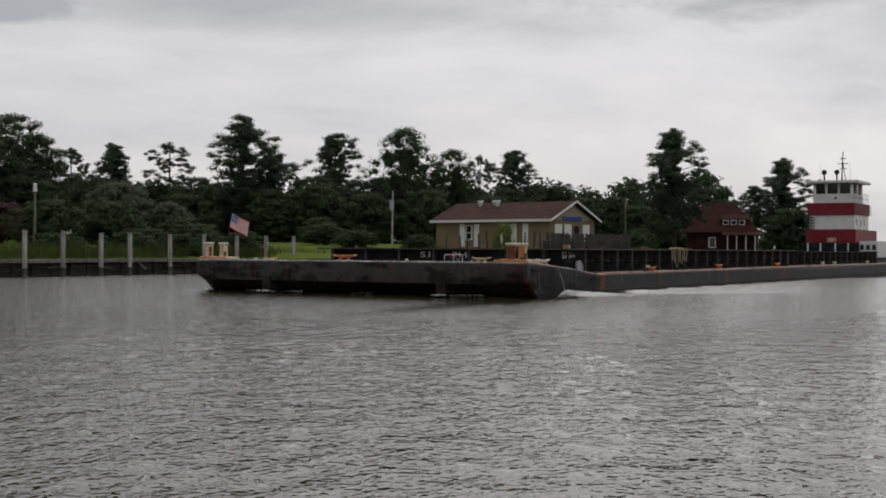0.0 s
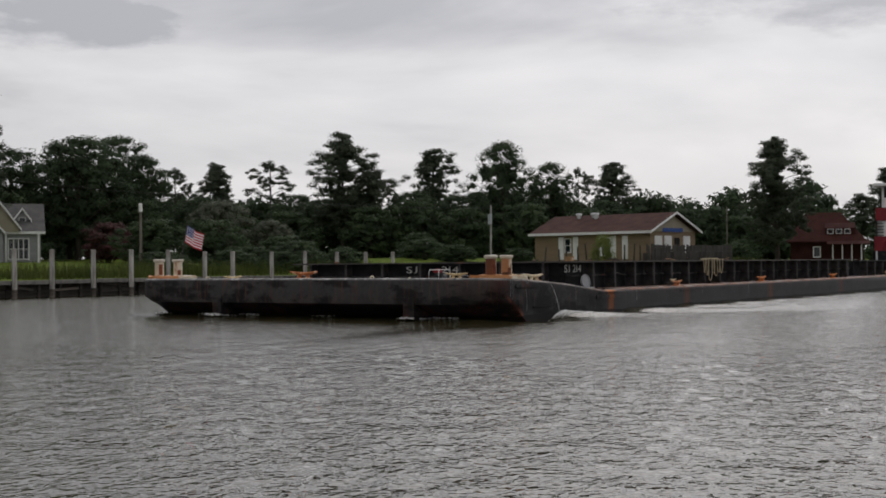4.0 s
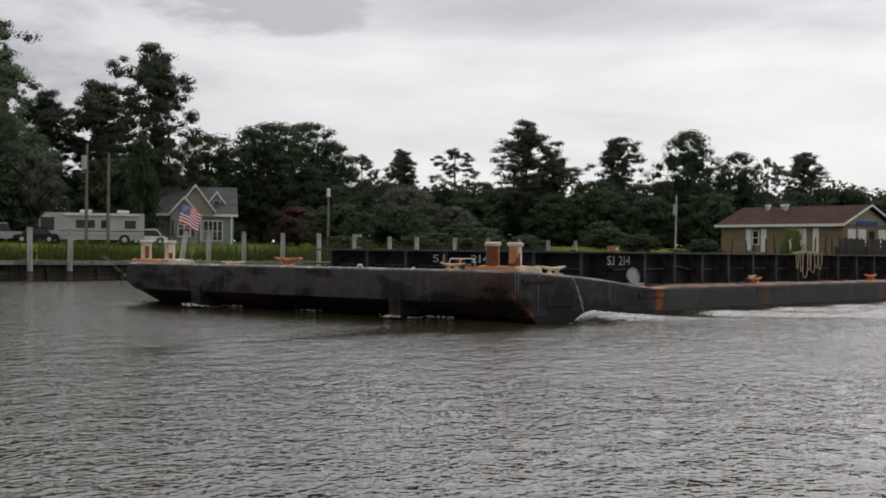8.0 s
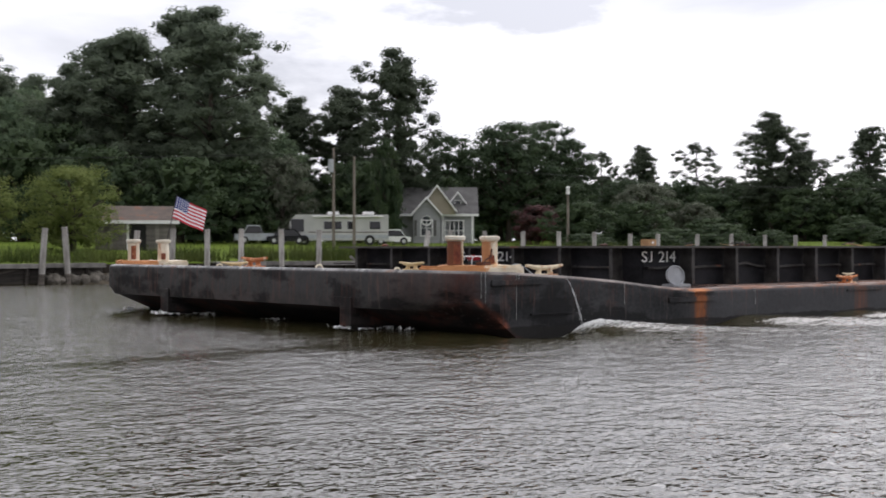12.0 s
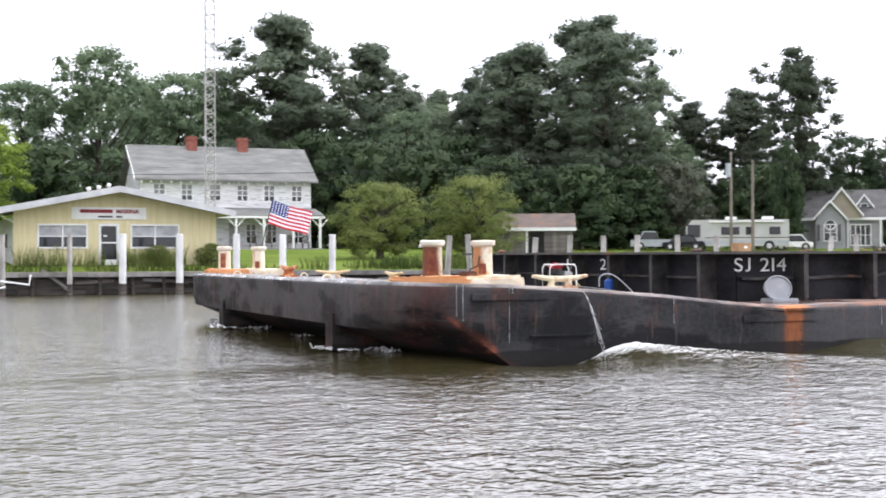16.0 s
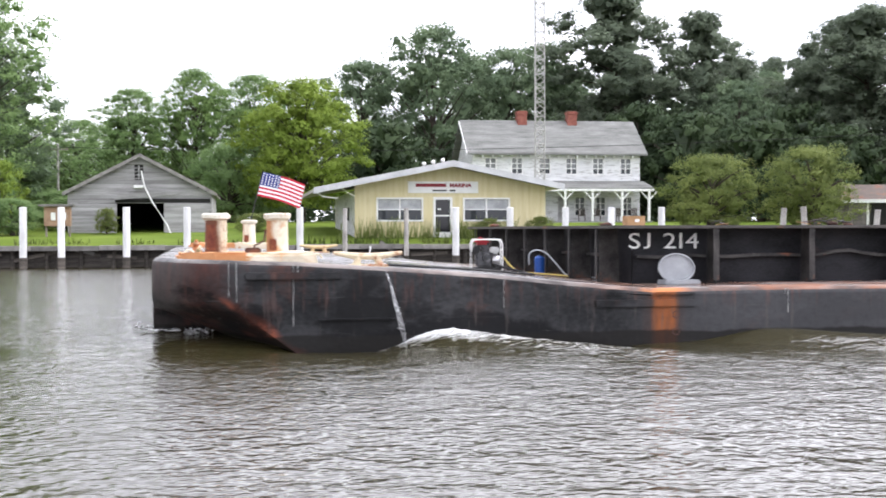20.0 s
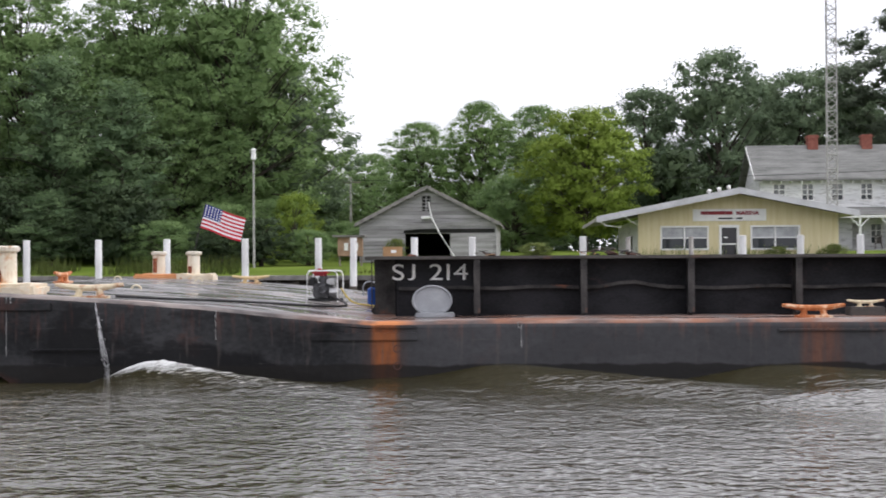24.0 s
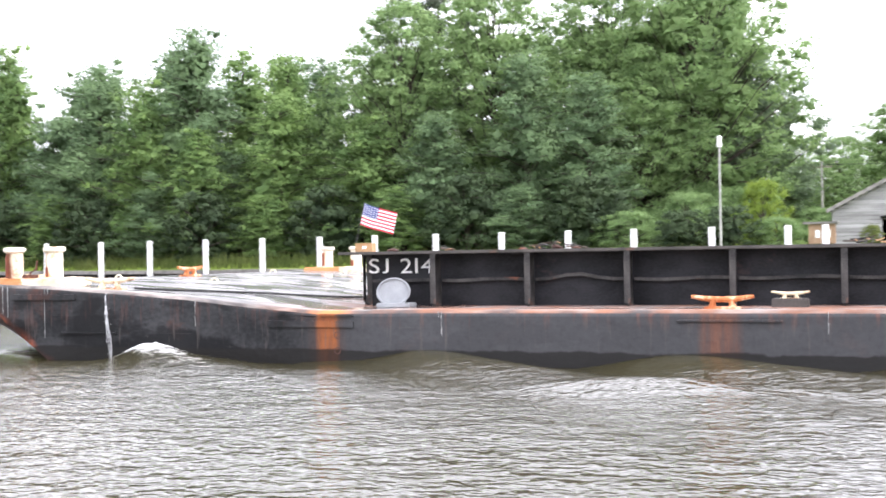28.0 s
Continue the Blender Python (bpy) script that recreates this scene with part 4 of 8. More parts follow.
    l.new(math_node("SUBTRACT", reach, sep.outputs[2]), tar.inputs[0])
    blend(tar.outputs[0], (0.006, 0.006, 0.0066))
    # paler side abaft the corner
    mr = n.new("ShaderNodeMapRange")
    mr.inputs["From Min"].default_value, mr.inputs["From Max"].default_value, mr.inputs["To Min"].default_value, mr.inputs["To Max"].default_value = -0.6, 0.6, 0, 0.6
    l.new(sep.outputs[0], mr.inputs[0])
    blend(mr.outputs[0], (0.074, 0.074, 0.078))
    blend(math_node("MULTIPLY", band(0.21, 0.36), math_node("MULTIPLY_ADD", run.outputs[0], 0.9, -0.2)), (0.13, 0.05, 0.026))
    blend(math_node("MULTIPLY", band(0.22, 0.22), math_node("MULTIPLY_ADD", run.outputs[0], 2.4, -0.5)), (0.27, 0.088, 0.028))
    runs = n.new("ShaderNodeMapRange")
    runs.inputs["From Min"].default_value, runs.inputs["From Max"].default_value = 0.48, 0.66
    l.new(run.outputs[0], runs.inputs[0])
    for c, h in ((7.3, 0.34), (17.5, 0.4), (29.0, 0.4)):
        blend(math_node("MULTIPLY", band(c, h), math_node("MULTIPLY_ADD", run.outputs[0], 1.1, -0.1)), (0.14, 0.055, 0.03))
        blend(math_node("MULTIPLY", band(c, h * 0.6), math_node("MULTIPLY", runs.outputs[0], 0.22)), (0.28, 0.11, 0.05))
    # rust along the deck edge
    pit_edge = n.new("ShaderNodeTexNoise")
    pit_edge.inputs["Scale"].default_value, pit_edge.inputs["Detail"].default_value = 4.0, 6
    l.new(co.outputs["Object"], pit_edge.inputs["Vector"])
    edge = n.new("ShaderNodeMapRange")
    edge.inputs["From Min"].default_value, edge.inputs["From Max"].default_value = 0.855, 0.875
    l.new(math_node("MULTIPLY_ADD", pit_edge.outputs[0], 0.09, math_node("ADD", sep.outputs[2], -0.04)), edge.inputs[0])
    aft = n.new("ShaderNodeMapRange")
    aft.inputs["From Min"].default_value, aft.inputs["From Max"].default_value = -1.0, -0.1
    l.new(sep.outputs[0], aft.inputs[0])
    blend(math_node("MULTIPLY", math_node("MULTIPLY", edge.outputs[0], aft.outputs[0]), math_node("MULTIPLY_ADD", nz.outputs[0], 1.8, 0.0)), (0.36, 0.13, 0.05))
    # long rubbed scratches and chalky streaks
    mp3 = n.new("ShaderNodeMapping")
    mp3.inputs["Scale"].default_value = (0.5, 0.5, 14)
    l.new(co.outputs["Object"], mp3.inputs[0])
    scr = n.new("ShaderNodeTexNoise")
    scr.inputs["Scale"].default_value, scr.inputs["Detail"].default_value, scr.inputs["Roughness"].default_value = 1.6, 8, 0.7
    l.new(mp3.outputs[0], scr.inputs["Vector"])
    mr = n.new("ShaderNodeMapRange")
    mr.inputs["From Min"].default_value, mr.inputs["From Max"].default_value, mr.inputs["To Max"].default_value = 0.60, 0.72, 0.55
    l.new(scr.outputs[0], mr.inputs[0])
    blend(mr.outputs[0], (0.085, 0.082, 0.08))
    mr = n.new("ShaderNodeMapRange")
    mr.inputs["From Min"].default_value, mr.inputs["From Max"].default_value, mr.inputs["To Max"].default_value = 0.60, 0.72, 0.5
    l.new(run.outputs[0], mr.inputs[0])
    blend(mr.outputs[0], (0.10, 0.085, 0.078))
    # pitted grain
    pit = n.new("ShaderNodeTexNoise")
    pit.inputs["Scale"].default_value, pit.inputs["Detail"].default_value, pit.inputs["Roughness"].default_value = 7.0, 9, 0.75
    l.new(co.outputs["Object"], pit.inputs["Vector"])
    mr = n.new("ShaderNodeMapRange")
    mr.inputs["From Min"].default_value, mr.inputs["From Max"].default_value, mr.inputs["To Max"].default_value = 0.50, 0.66, 0.24
    l.new(pit.outputs[0], mr.inputs[0])
    blend(mr.outputs[0], (0.009, 0.009, 0.0095))
    mr = n.new("ShaderNodeMapRange")
    mr.inputs["From Min"].default_value, mr.inputs["From Max"].default_value, mr.inputs["To Min"].default_value, mr.inputs["To Max"].default_value = 0.32, 0.42, 0.14, 0
    l.new(pit.outputs[0], mr.inputs[0])
    blend(mr.outputs[0], (0.12, 0.105, 0.10))
    # rust drips under the deck edge
    drip = n.new("ShaderNodeMapRange")
    drip.inputs["From Min"].default_value, drip.inputs["From Max"].default_value = 0.52, 0.86
    l.new(sep.outputs[2], drip.inputs[0])
    mr = n.new("ShaderNodeMapRange")
    mr.inputs["From Min"].default_value, mr.inputs["From Max"].default_value, mr.inputs["To Max"].default_value = 0.52, 0.64, 0.75
    l.new(run.outputs[0], mr.inputs[0])
    abaft = n.new("ShaderNodeMapRange")
    abaft.inputs["From Min"].default_value, abaft.inputs["From Max"].default_value, abaft.inputs["To Min"].default_value = -1.2, 0.4, 0.55
    l.new(sep.outputs[0], abaft.inputs[0])
    streak = math_node("MULTIPLY", math_node("MULTIPLY", drip.outputs[0], mr.outputs[0]), abaft.outputs[0])
    blend(math_node("MULTIPLY", streak, math_node("MULTIPLY_ADD", nz.outputs[0], 2.4, -0.8)), (0.15, 0.05, 0.032))
    # wet black band at the waterline
    wet = n.new("ShaderNodeMapRange")
    wet.inputs["From Min"].default_value, wet.inputs["From Max"].default_value, wet.inputs["To Min"].default_value, wet.inputs["To Max"].default_value = 0.17, 0.205, 0.85, 0
    l.new(math_node("MULTIPLY_ADD", nz.outputs[0], 0.22, math_node("ADD", sep.outputs[2], -0.08)), wet.inputs[0])
    blend(wet.outputs[0], (0.012, 0.011, 0.010))
    l.new(last, b.inputs["Base Color"])
    return m


M_SHELL = shell_material()
M_WHITEISH = surface("lime_streak", (0.09, 0.09, 0.09), (0.36, 0.36, 0.35), 0.8, 8.0, 0.2)
def split_paint(name, at, soft, rust, paint):
    """Paint gone to rust on the side towards the bow, with an uneven edge."""
    m = surface(name, *paint, 0.65, 4.0, 0.3, stain=rust[1], amount=0.36, stain_scale=2.8)
    n, l = m.node_tree.nodes, m.node_tree.links
    bs = n["Principled BSDF"]
    last = bs.inputs["Base Color"].links[0].from_socket
    co = n.new("ShaderNodeTexCoord")
    sep = n.new("ShaderNodeSeparateXYZ")
    l.new(co.outputs["Object"], sep.inputs[0])
    nz = n.new("ShaderNodeTexNoise")
    nz.inputs["Scale"].default_value, nz.inputs["Detail"].default_value, nz.inputs["Roughness"].default_value = 3.0, 7, 0.65
    l.new(co.outputs["Object"], nz.inputs["Vector"])
    add = n.new("ShaderNodeMath")
    add.operation = "MULTIPLY_ADD"
    add.inputs[1].default_value = soft
    l.new(nz.outputs[0], add.inputs[0])
    l.new(sep.outputs[0], add.inputs[2])
    mr = n.new("ShaderNodeMapRange")
    mr.inputs["From Min"].default_value, mr.inputs["From Max"].default_value, mr.inputs["To Min"].default_value, mr.inputs["To Max"].default_value = at + soft * 0.5 - 0.03, at + soft * 0.5 + 0.05, 1, 0
    l.new(add.outputs[0], mr.inputs[0])
    cr = n.new("ShaderNodeMix")
    cr.data_type = "RGBA"
    l.new(nz.outputs[0], cr.inputs["Factor"])
    cr.inputs["A"].default_value, cr.inputs["B"].default_value = (*rust[0], 1), (*rust[1], 1)
    mx = n.new("ShaderNodeMix")
    mx.data_type = "RGBA"
    l.new(mr.outputs[0], mx.inputs["Factor"])
    l.new(last, mx.inputs["A"])
    l.new(cr.outputs["Result"], mx.inputs["B"])
    l.new(mx.outputs["Result"], bs.inputs["Base Color"])
    return m


M_BOLL = split_paint("bollard_paint", -7.18, 0.25, ((0.09, 0.032, 0.019), (0.22, 0.08, 0.036)), ((0.58, 0.47, 0.33), (0.72, 0.64, 0.5)))
M_BOLLC = split_paint("cream_bollard_paint", -6.30, 0.22, ((0.30, 0.12, 0.05), (0.52, 0.27, 0.13)), ((0.60, 0.52, 0.38), (0.74, 0.69, 0.58)))
M_FARBOLL = surface("cream_bollard_rust_streaked", (0.60, 0.52, 0.38), (0.74, 0.69, 0.58), 0.65, 3.0, 0.2, stain=(0.36, 0.15, 0.065), amount=0.36, stain_scale=2.2, stretch=(1.5, 1.5, 0.6))
M_RUSTPATCH = surface("bare_rust", (0.12, 0.03, 0.02), (0.26, 0.085, 0.04), 0.8, 6.0, 0.4, stain=(0.42, 0.18, 0.08), amount=0.3, stain_scale=6.0)
M_CAPW = surface("white_cap_paint", (0.56, 0.51, 0.41), (0.72, 0.69, 0.6), 0.65, 4.0, 0.4, stain=(0.36, 0.19, 0.1), amount=0.33, stain_scale=5.0)
M_CLEAT = surface("cream_cleat_paint", (0.55, 0.46, 0.3), (0.72, 0.64, 0.48), 0.65, 3.0, 0.2, stain=(0.34, 0.14, 0.06), amount=0.5, stain_scale=3.5)
M_OCLEAT = surface("rusted_cleat", (0.30, 0.085, 0.03), (0.58, 0.22, 0.075), 0.8, 5.0, 0.35, stain=(0.72, 0.56, 0.40), amount=0.42, stain_scale=5.0)
M_BASE = split_paint("flaking_base", -6.6, 1.2, ((0.36, 0.10, 0.03), (0.72, 0.40, 0.18)), ((0.60, 0.50, 0.36), (0.76, 0.69, 0.56)))
BARGE = barge()


# ---- things on the barge ----
M_YHOSE = surface("yellow_hose", (0.42, 0.32, 0.08), (0.56, 0.44, 0.14), 0.6, 9.0, 0.1)
M_ENGINE = surface("cast_engine", (0.02, 0.02, 0.021), (0.11, 0.11, 0.115), 0.5, 9.0, 0.3, stain=(0.3, 0.3, 0.3), amount=0.2, stain_scale=7)


def pump():
    p = thing("water_pump", "portable engine pump with red tank in a white tube frame", "pump")
    w, d, h = 0.66, 0.5, 0.66
    for y in (-d / 2, d / 2):
        bm = B()
        tube(bm, [(-w / 2, y, 0.0), (-w / 2, y, h - 0.1), (-w / 2 + 0.03, y, h - 0.03), (-w / 2 + 0.1, y, h), (w / 2 - 0.1, y, h), (w / 2 - 0.03, y, h - 0.03), (w / 2, y, h - 0.1), (w / 2, y, 0.0)], 0.016, 8)
        part("frame", bm, M_WHITE, p)
    for x in (-w / 2, w / 2):
        for z in (0.02, h):
            bm = B()
            inner = x * (0.86 if z > 0.1 else 1.0)
            rod(bm, (inner, -d / 2, z), (inner, d / 2, z), 0.016, 0.016, 8)
            part("crossbar", bm, M_WHITE, p)
    bm = B()
    box(bm, -0.26, 0.06, -0.17, 0.17, 0.55, 0.68, 0.05)
    rod(bm, (-0.12, 0, 0.67), (-0.12, 0, 0.71), 0.04, 0.04, 10)
    part("fuel_tank", bm, M_REDP, p, "red fuel tank")
    bm = B()
    box(bm, -0.22, 0.12, -0.19, 0.2, 0.08, 0.4, 0.03)
    for z in np.arange(0.16, 0.4, 0.05):
        box(bm, -0.24, 0.13, -0.205, 0.21, z, z + 0.018)
    box(bm, -0.12, 0.05, -0.15, 0.15, 0.4, 0.55, 0.03)
    part("engine", bm, M_ENGINE, p, "grey cast engine with cooling fins")
    bm = B()
    box(bm, 0.07, 0.27, -0.18, 0.05, 0.36, 0.5, 0.03)
    part("muffler", bm, M_CHROME, p, "silver muffler")
    bm = B()
    box(bm, -0.3, -0.16, -0.22, 0.02, 0.34, 0.52, 0.03)
    part("air_filter", bm, M_BLACK, p)
    bm = B()
    box(bm, -0.34, 0.34, -0.24, 0.24, 0.02, 0.07, 0.01)
    part("base_plate", bm, M_BLACK, p)
    bm = B()
    rod(bm, (0.0, -0.19, 0.27), (0.0, -0.24, 0.27), 0.10, 0.085, 16)
    part("recoil_starter", bm, M_ENGINE, p)
    bm = B()
    rod(bm, (0.12, 0, 0.2), (0.28, 0, 0.2), 0.15, 0.11, 16)
    rod(bm, (0.2, 0, 0.2), (0.2, 0, 0.42), 0.05, 0.05, 10)
    part("pump_housing", bm, M_CHROME, p)
    rides(p, pose(-1.47, 6.4, deck_z(-1.5) - 0.005, 0, 0, -8))


def hose_run(name, label, pts, r, material, group=""):
    bm = B()
    fine = []
    n = len(pts)
    P = [Vector(pts[0])] + [Vector(q) for q in pts] + [Vector(pts[-1])]
    for i in range(1, n):
        for u in np.linspace(0, 1, 6, endpoint=False):
            a, b_, c, e = P[i - 1], P[i], P[i + 1], P[i + 2]
            fine.append(0.5 * ((2 * b_) + (c - a) * u + (2 * a - 5 * b_ + 4 * c - e) * u * u + (3 * b_ - a - 3 * c + e) * u ** 3))
    fine.append(P[-1])
    tube(bm, fine, r, 7)
    me = bpy.data.meshes.new(name)
    bm.to_mesh(me)
    bm.free()
    me.materials.append(material)
    o = new(name, me)
    tagged(o, label, name.split("_")[-1], group)
    rides(o)
    return o


def dz(x, y, h=0.03):
    return (x, y, deck_z(x) + h)


pump()
hose_run("discharge_hose", "thin black hose lying along the wet deck", [dz(-1.4, 6.3, 0.15), dz(-0.9, 5.2), dz(-1.2, 3.6), dz(-2.6, 2.2), dz(-3.6, 1.2), dz(-4.1, 0.9), dz(-4.4, 0.75)], 0.024, M_BLACK)
hose_run("suction_hose", "pale yellow hose from the pump along the deck", [dz(-1.12, 6.3, 0.32), dz(-0.98, 6.2, 0.14), dz(-0.78, 6.1, 0.03), dz(-0.3, 5.6, 0.03), dz(0.05, 5.2, 0.03)], 0.02, M_YHOSE)
hose_run("grey_hose", "grey hose arching over the blue drum to the deck", [dz(-0.62, 6.0, 0.2), dz(-0.62, 5.98, 0.42), dz(-0.48, 5.9, 0.52), dz(-0.3, 5.75, 0.46), dz(-0.12, 5.5, 0.22), dz(0.02, 5.3, 0.05), dz(0.3, 4.6, 0.03), dz(0.1, 3.4, 0.03)], 0.017, M_GREYP)


def jug():
    p = thing("fuel_drum", "small blue plastic drum standing at the hopper wall", "drum")
    bm = B()
    rod(bm, (0, 0, 0), (0, 0, 0.36), 0.11, 0.11, 16)
    rod(bm, (0, 0, 0.36), (0, 0, 0.41), 0.11, 0.05, 16)
    part("body", bm, M_BLUEP, p)
    bm = B()
    rod(bm, (0, 0, 0.41), (0, 0, 0.44), 0.035, 0.035, 10)
    part("cap", bm, M_BLACK, p)
    rides(p, pose(-0.42, 5.9, deck_z(-0.42)))


jug()


def rope_coil():
    p = thing("mooring_rope", "coil of pale rope hung over the hopper edge", "rope")
    rnd = random.Random(11)
    for i, (off, w, drop) in enumerate(((-0.95, 0.22, 0.62), (-0.62, 0.26, 0.74), (-0.32, 0.46, 0.98), (0.02, 0.30, 0.66), (0.30, 0.40, 0.78), (0.62, 0.30, 0.6), (0.92, 0.36, 0.66))):
        bm = B()
        pts = [(off + w * (0.5 - 0.5 * math.cos(a)) - w / 2 + 0.03 * math.sin(2 * a + i), -0.03 - 0.012 * i, 0.06 - drop * math.sin(a) ** 0.55) for a in np.linspace(0.0, math.pi, 20)]
        tube(bm, pts, 0.021, 6)
        part("rope_turn", bm, M_ROPE, p)
    bm = B()
    tube(bm, [(-1.15, 0.05, 0.03), (-0.7, -0.02, 0.06), (-0.3, 0.03, 0.07), (0.2, -0.02, 0.06), (0.6, 0.02, 0.07), (1.0, 0.08, 0.03)], 0.045, 6)
    part("rope_end", bm, M_ROPE, p)
    rides(p, pose(13.6, 1.40, 1.93))


rope_coil()


def crate():
    p = thing("wooden_crate", "small open wooden crate on the hopper's rim", "crate")
    for dims in ((-0.17, 0.17, -0.12, -0.10, 0.0, 0.17), (-0.17, 0.17, 0.10, 0.12, 0.0, 0.17), (-0.17, -0.15, -0.10, 0.10, 0.0, 0.17), (0.15, 0.17, -0.10, 0.10, 0.0, 0.17), (-0.15, 0.15, -0.10, 0.10, 0.0, 0.02)):
        bm = B()
        box(bm, *dims)
        part("board", bm, M_CRATE, p)
    bm = B()
    box(bm, -0.03, 0.06, -0.125, -0.12, 0.06, 0.11)
    part("label", bm, M_WHITE, p)
    rides(p, pose(0.25, 1.7, 1.93, 0, 0, 4))


M_CRATE = surface("crate_wood", (0.30, 0.17, 0.08), (0.44, 0.27, 0.14), 0.8, 5.0, 0.2)
crate()


def debris_heap(x, y, w, h, seed, label):
    """Sticks and scraps left lying on the rim."""
    rnd = random.Random(seed)
    p = thing("debris_heap", label, "debris", group="debris on the hopper rim")
    for k in range(int(26 * w)):
        bm = B()
        u = rnd.uniform(-w / 2, w / 2)
        top = h * (1 - (2 * u / w) ** 2)
        a, ln = rnd.uniform(0, 3.14), rnd.uniform(0.05, 0.16)
        c = Vector((u, rnd.uniform(-0.15, 0.12), 0.012 + rnd.uniform(0, max(0.01, top))))
        d = Vector((math.cos(a), math.sin(a), rnd.uniform(-0.2, 0.2))) * ln
        c.z = max(c.z, abs(d.z) + 0.01)
        rod(bm, c - d, c + d, rnd.uniform(0.006, 0.016), None, 5)
        part("stick", bm, (M_RIB, M_BARK, M_CRATE, M_FENCE, M_RUSTY)[rnd.randrange(5)], p)
    rides(p, pose(x, y, 1.93))


debris_heap(4.05, 1.75, 0.95, 0.13, 4, "heap of brown sticks and scraps on the rim")
debris_heap(1.83, 1.72, 0.3, 0.08, 5, "small heap of rusty scraps on the rim")
debris_heap(9.6, 1.75, 0.8, 0.10, 6, "heap of brown sticks and scraps on the rim")
debris_heap(16.2, 1.75, 0.6, 0.08, 7, "heap of brown sticks and scraps on the rim")


# ---- the flag ----
FLAG_COLS, FLAG_W, FLAG_H = 14, 1.28, 0.68
FLAG_PARTS = []


def flag():
    f = thing("flag_on_pole", "American flag flying from a slender leaning pole", "flag")
    bm = B()
    rod(bm, (0, 0, 0), (0, 0, 2.13), 0.016, 0.011, 8)
    part("pole", bm, M_RIB, f)
    w = FLAG_W / FLAG_COLS
    for c in range(FLAG_COLS):
        me = bpy.data.meshes.new("flag_panel")
        for mt in (M_FLAGR, M_FLAGW, M_FLAGB):
            me.materials.append(mt)
        bm = B()
        canton = c < FLAG_COLS * 0.4

        def rect(x0, x1, z0, z1, y, k):
            fc = bm.faces.new([bm.verts.new(q) for q in ((x0, y, z0), (x1, y, z0), (x1, y, z1), (x0, y, z1))])
            fc.material_index = k
        for s in range(13):
            z1, z0 = -FLAG_H * s / 13, -FLAG_H * (s + 1) / 13
            if not (canton and s < 7):
                rect(0, w * 1.04, z0, z1, 0, s % 2)
        if canton:
            rect(0, w * 1.04, -FLAG_H * 7 / 13, 0, 0, 2)
            for r in range(5):
                z = -FLAG_H * 7 / 13 * (r + 0.5 + 0.25 * (c % 2)) / 5.3
                for side in (-0.004, 0.004):
                    rect(w * 0.28, w * 0.72, z - 0.018, z + 0.018, side, 1)
        bm.to_mesh(me)
        bm.free()
        o = new("flag_panel", me)
        o.parent = f
        FLAG_PARTS.append(o)
    rides(f, pose(-6.34, 15.35, 1.42, 0, 13.4, 0))


flag()


def flag_rows(c):
    """One column of the cloth, swinging after the one before it."""
    w = FLAG_W / FLAG_COLS
    rows = []
    for k in range(0, 28 * 5 + 1):
        t = k / 5
        x = y = z = 0.0
        ang = 0.0
        veer = float(np.interp(t, (0, 2, 5, 7, 8, 9, 11, 14, 18), (0, 13, 22, 26, 23, 16, 15, 4, 0)))
        for i in range(c + 1):
            ang = 26 * (0.25 + 0.75 * i / FLAG_COLS) * math.sin(0.62 * i - 5.2 * t + 0.8 * math.sin(0.9 * t)) - 6 + veer
            if i < c:
                x += w * math.cos(radians(ang))
                y += w * math.sin(radians(ang))
                z -= w * (0.07 + 0.08 * math.sin(2.1 * t + 0.3 * i))
        rows.append((t, pose(0.012 + x * 0.96, y, 2.11 + z, 0, 0, ang)))
    return rows


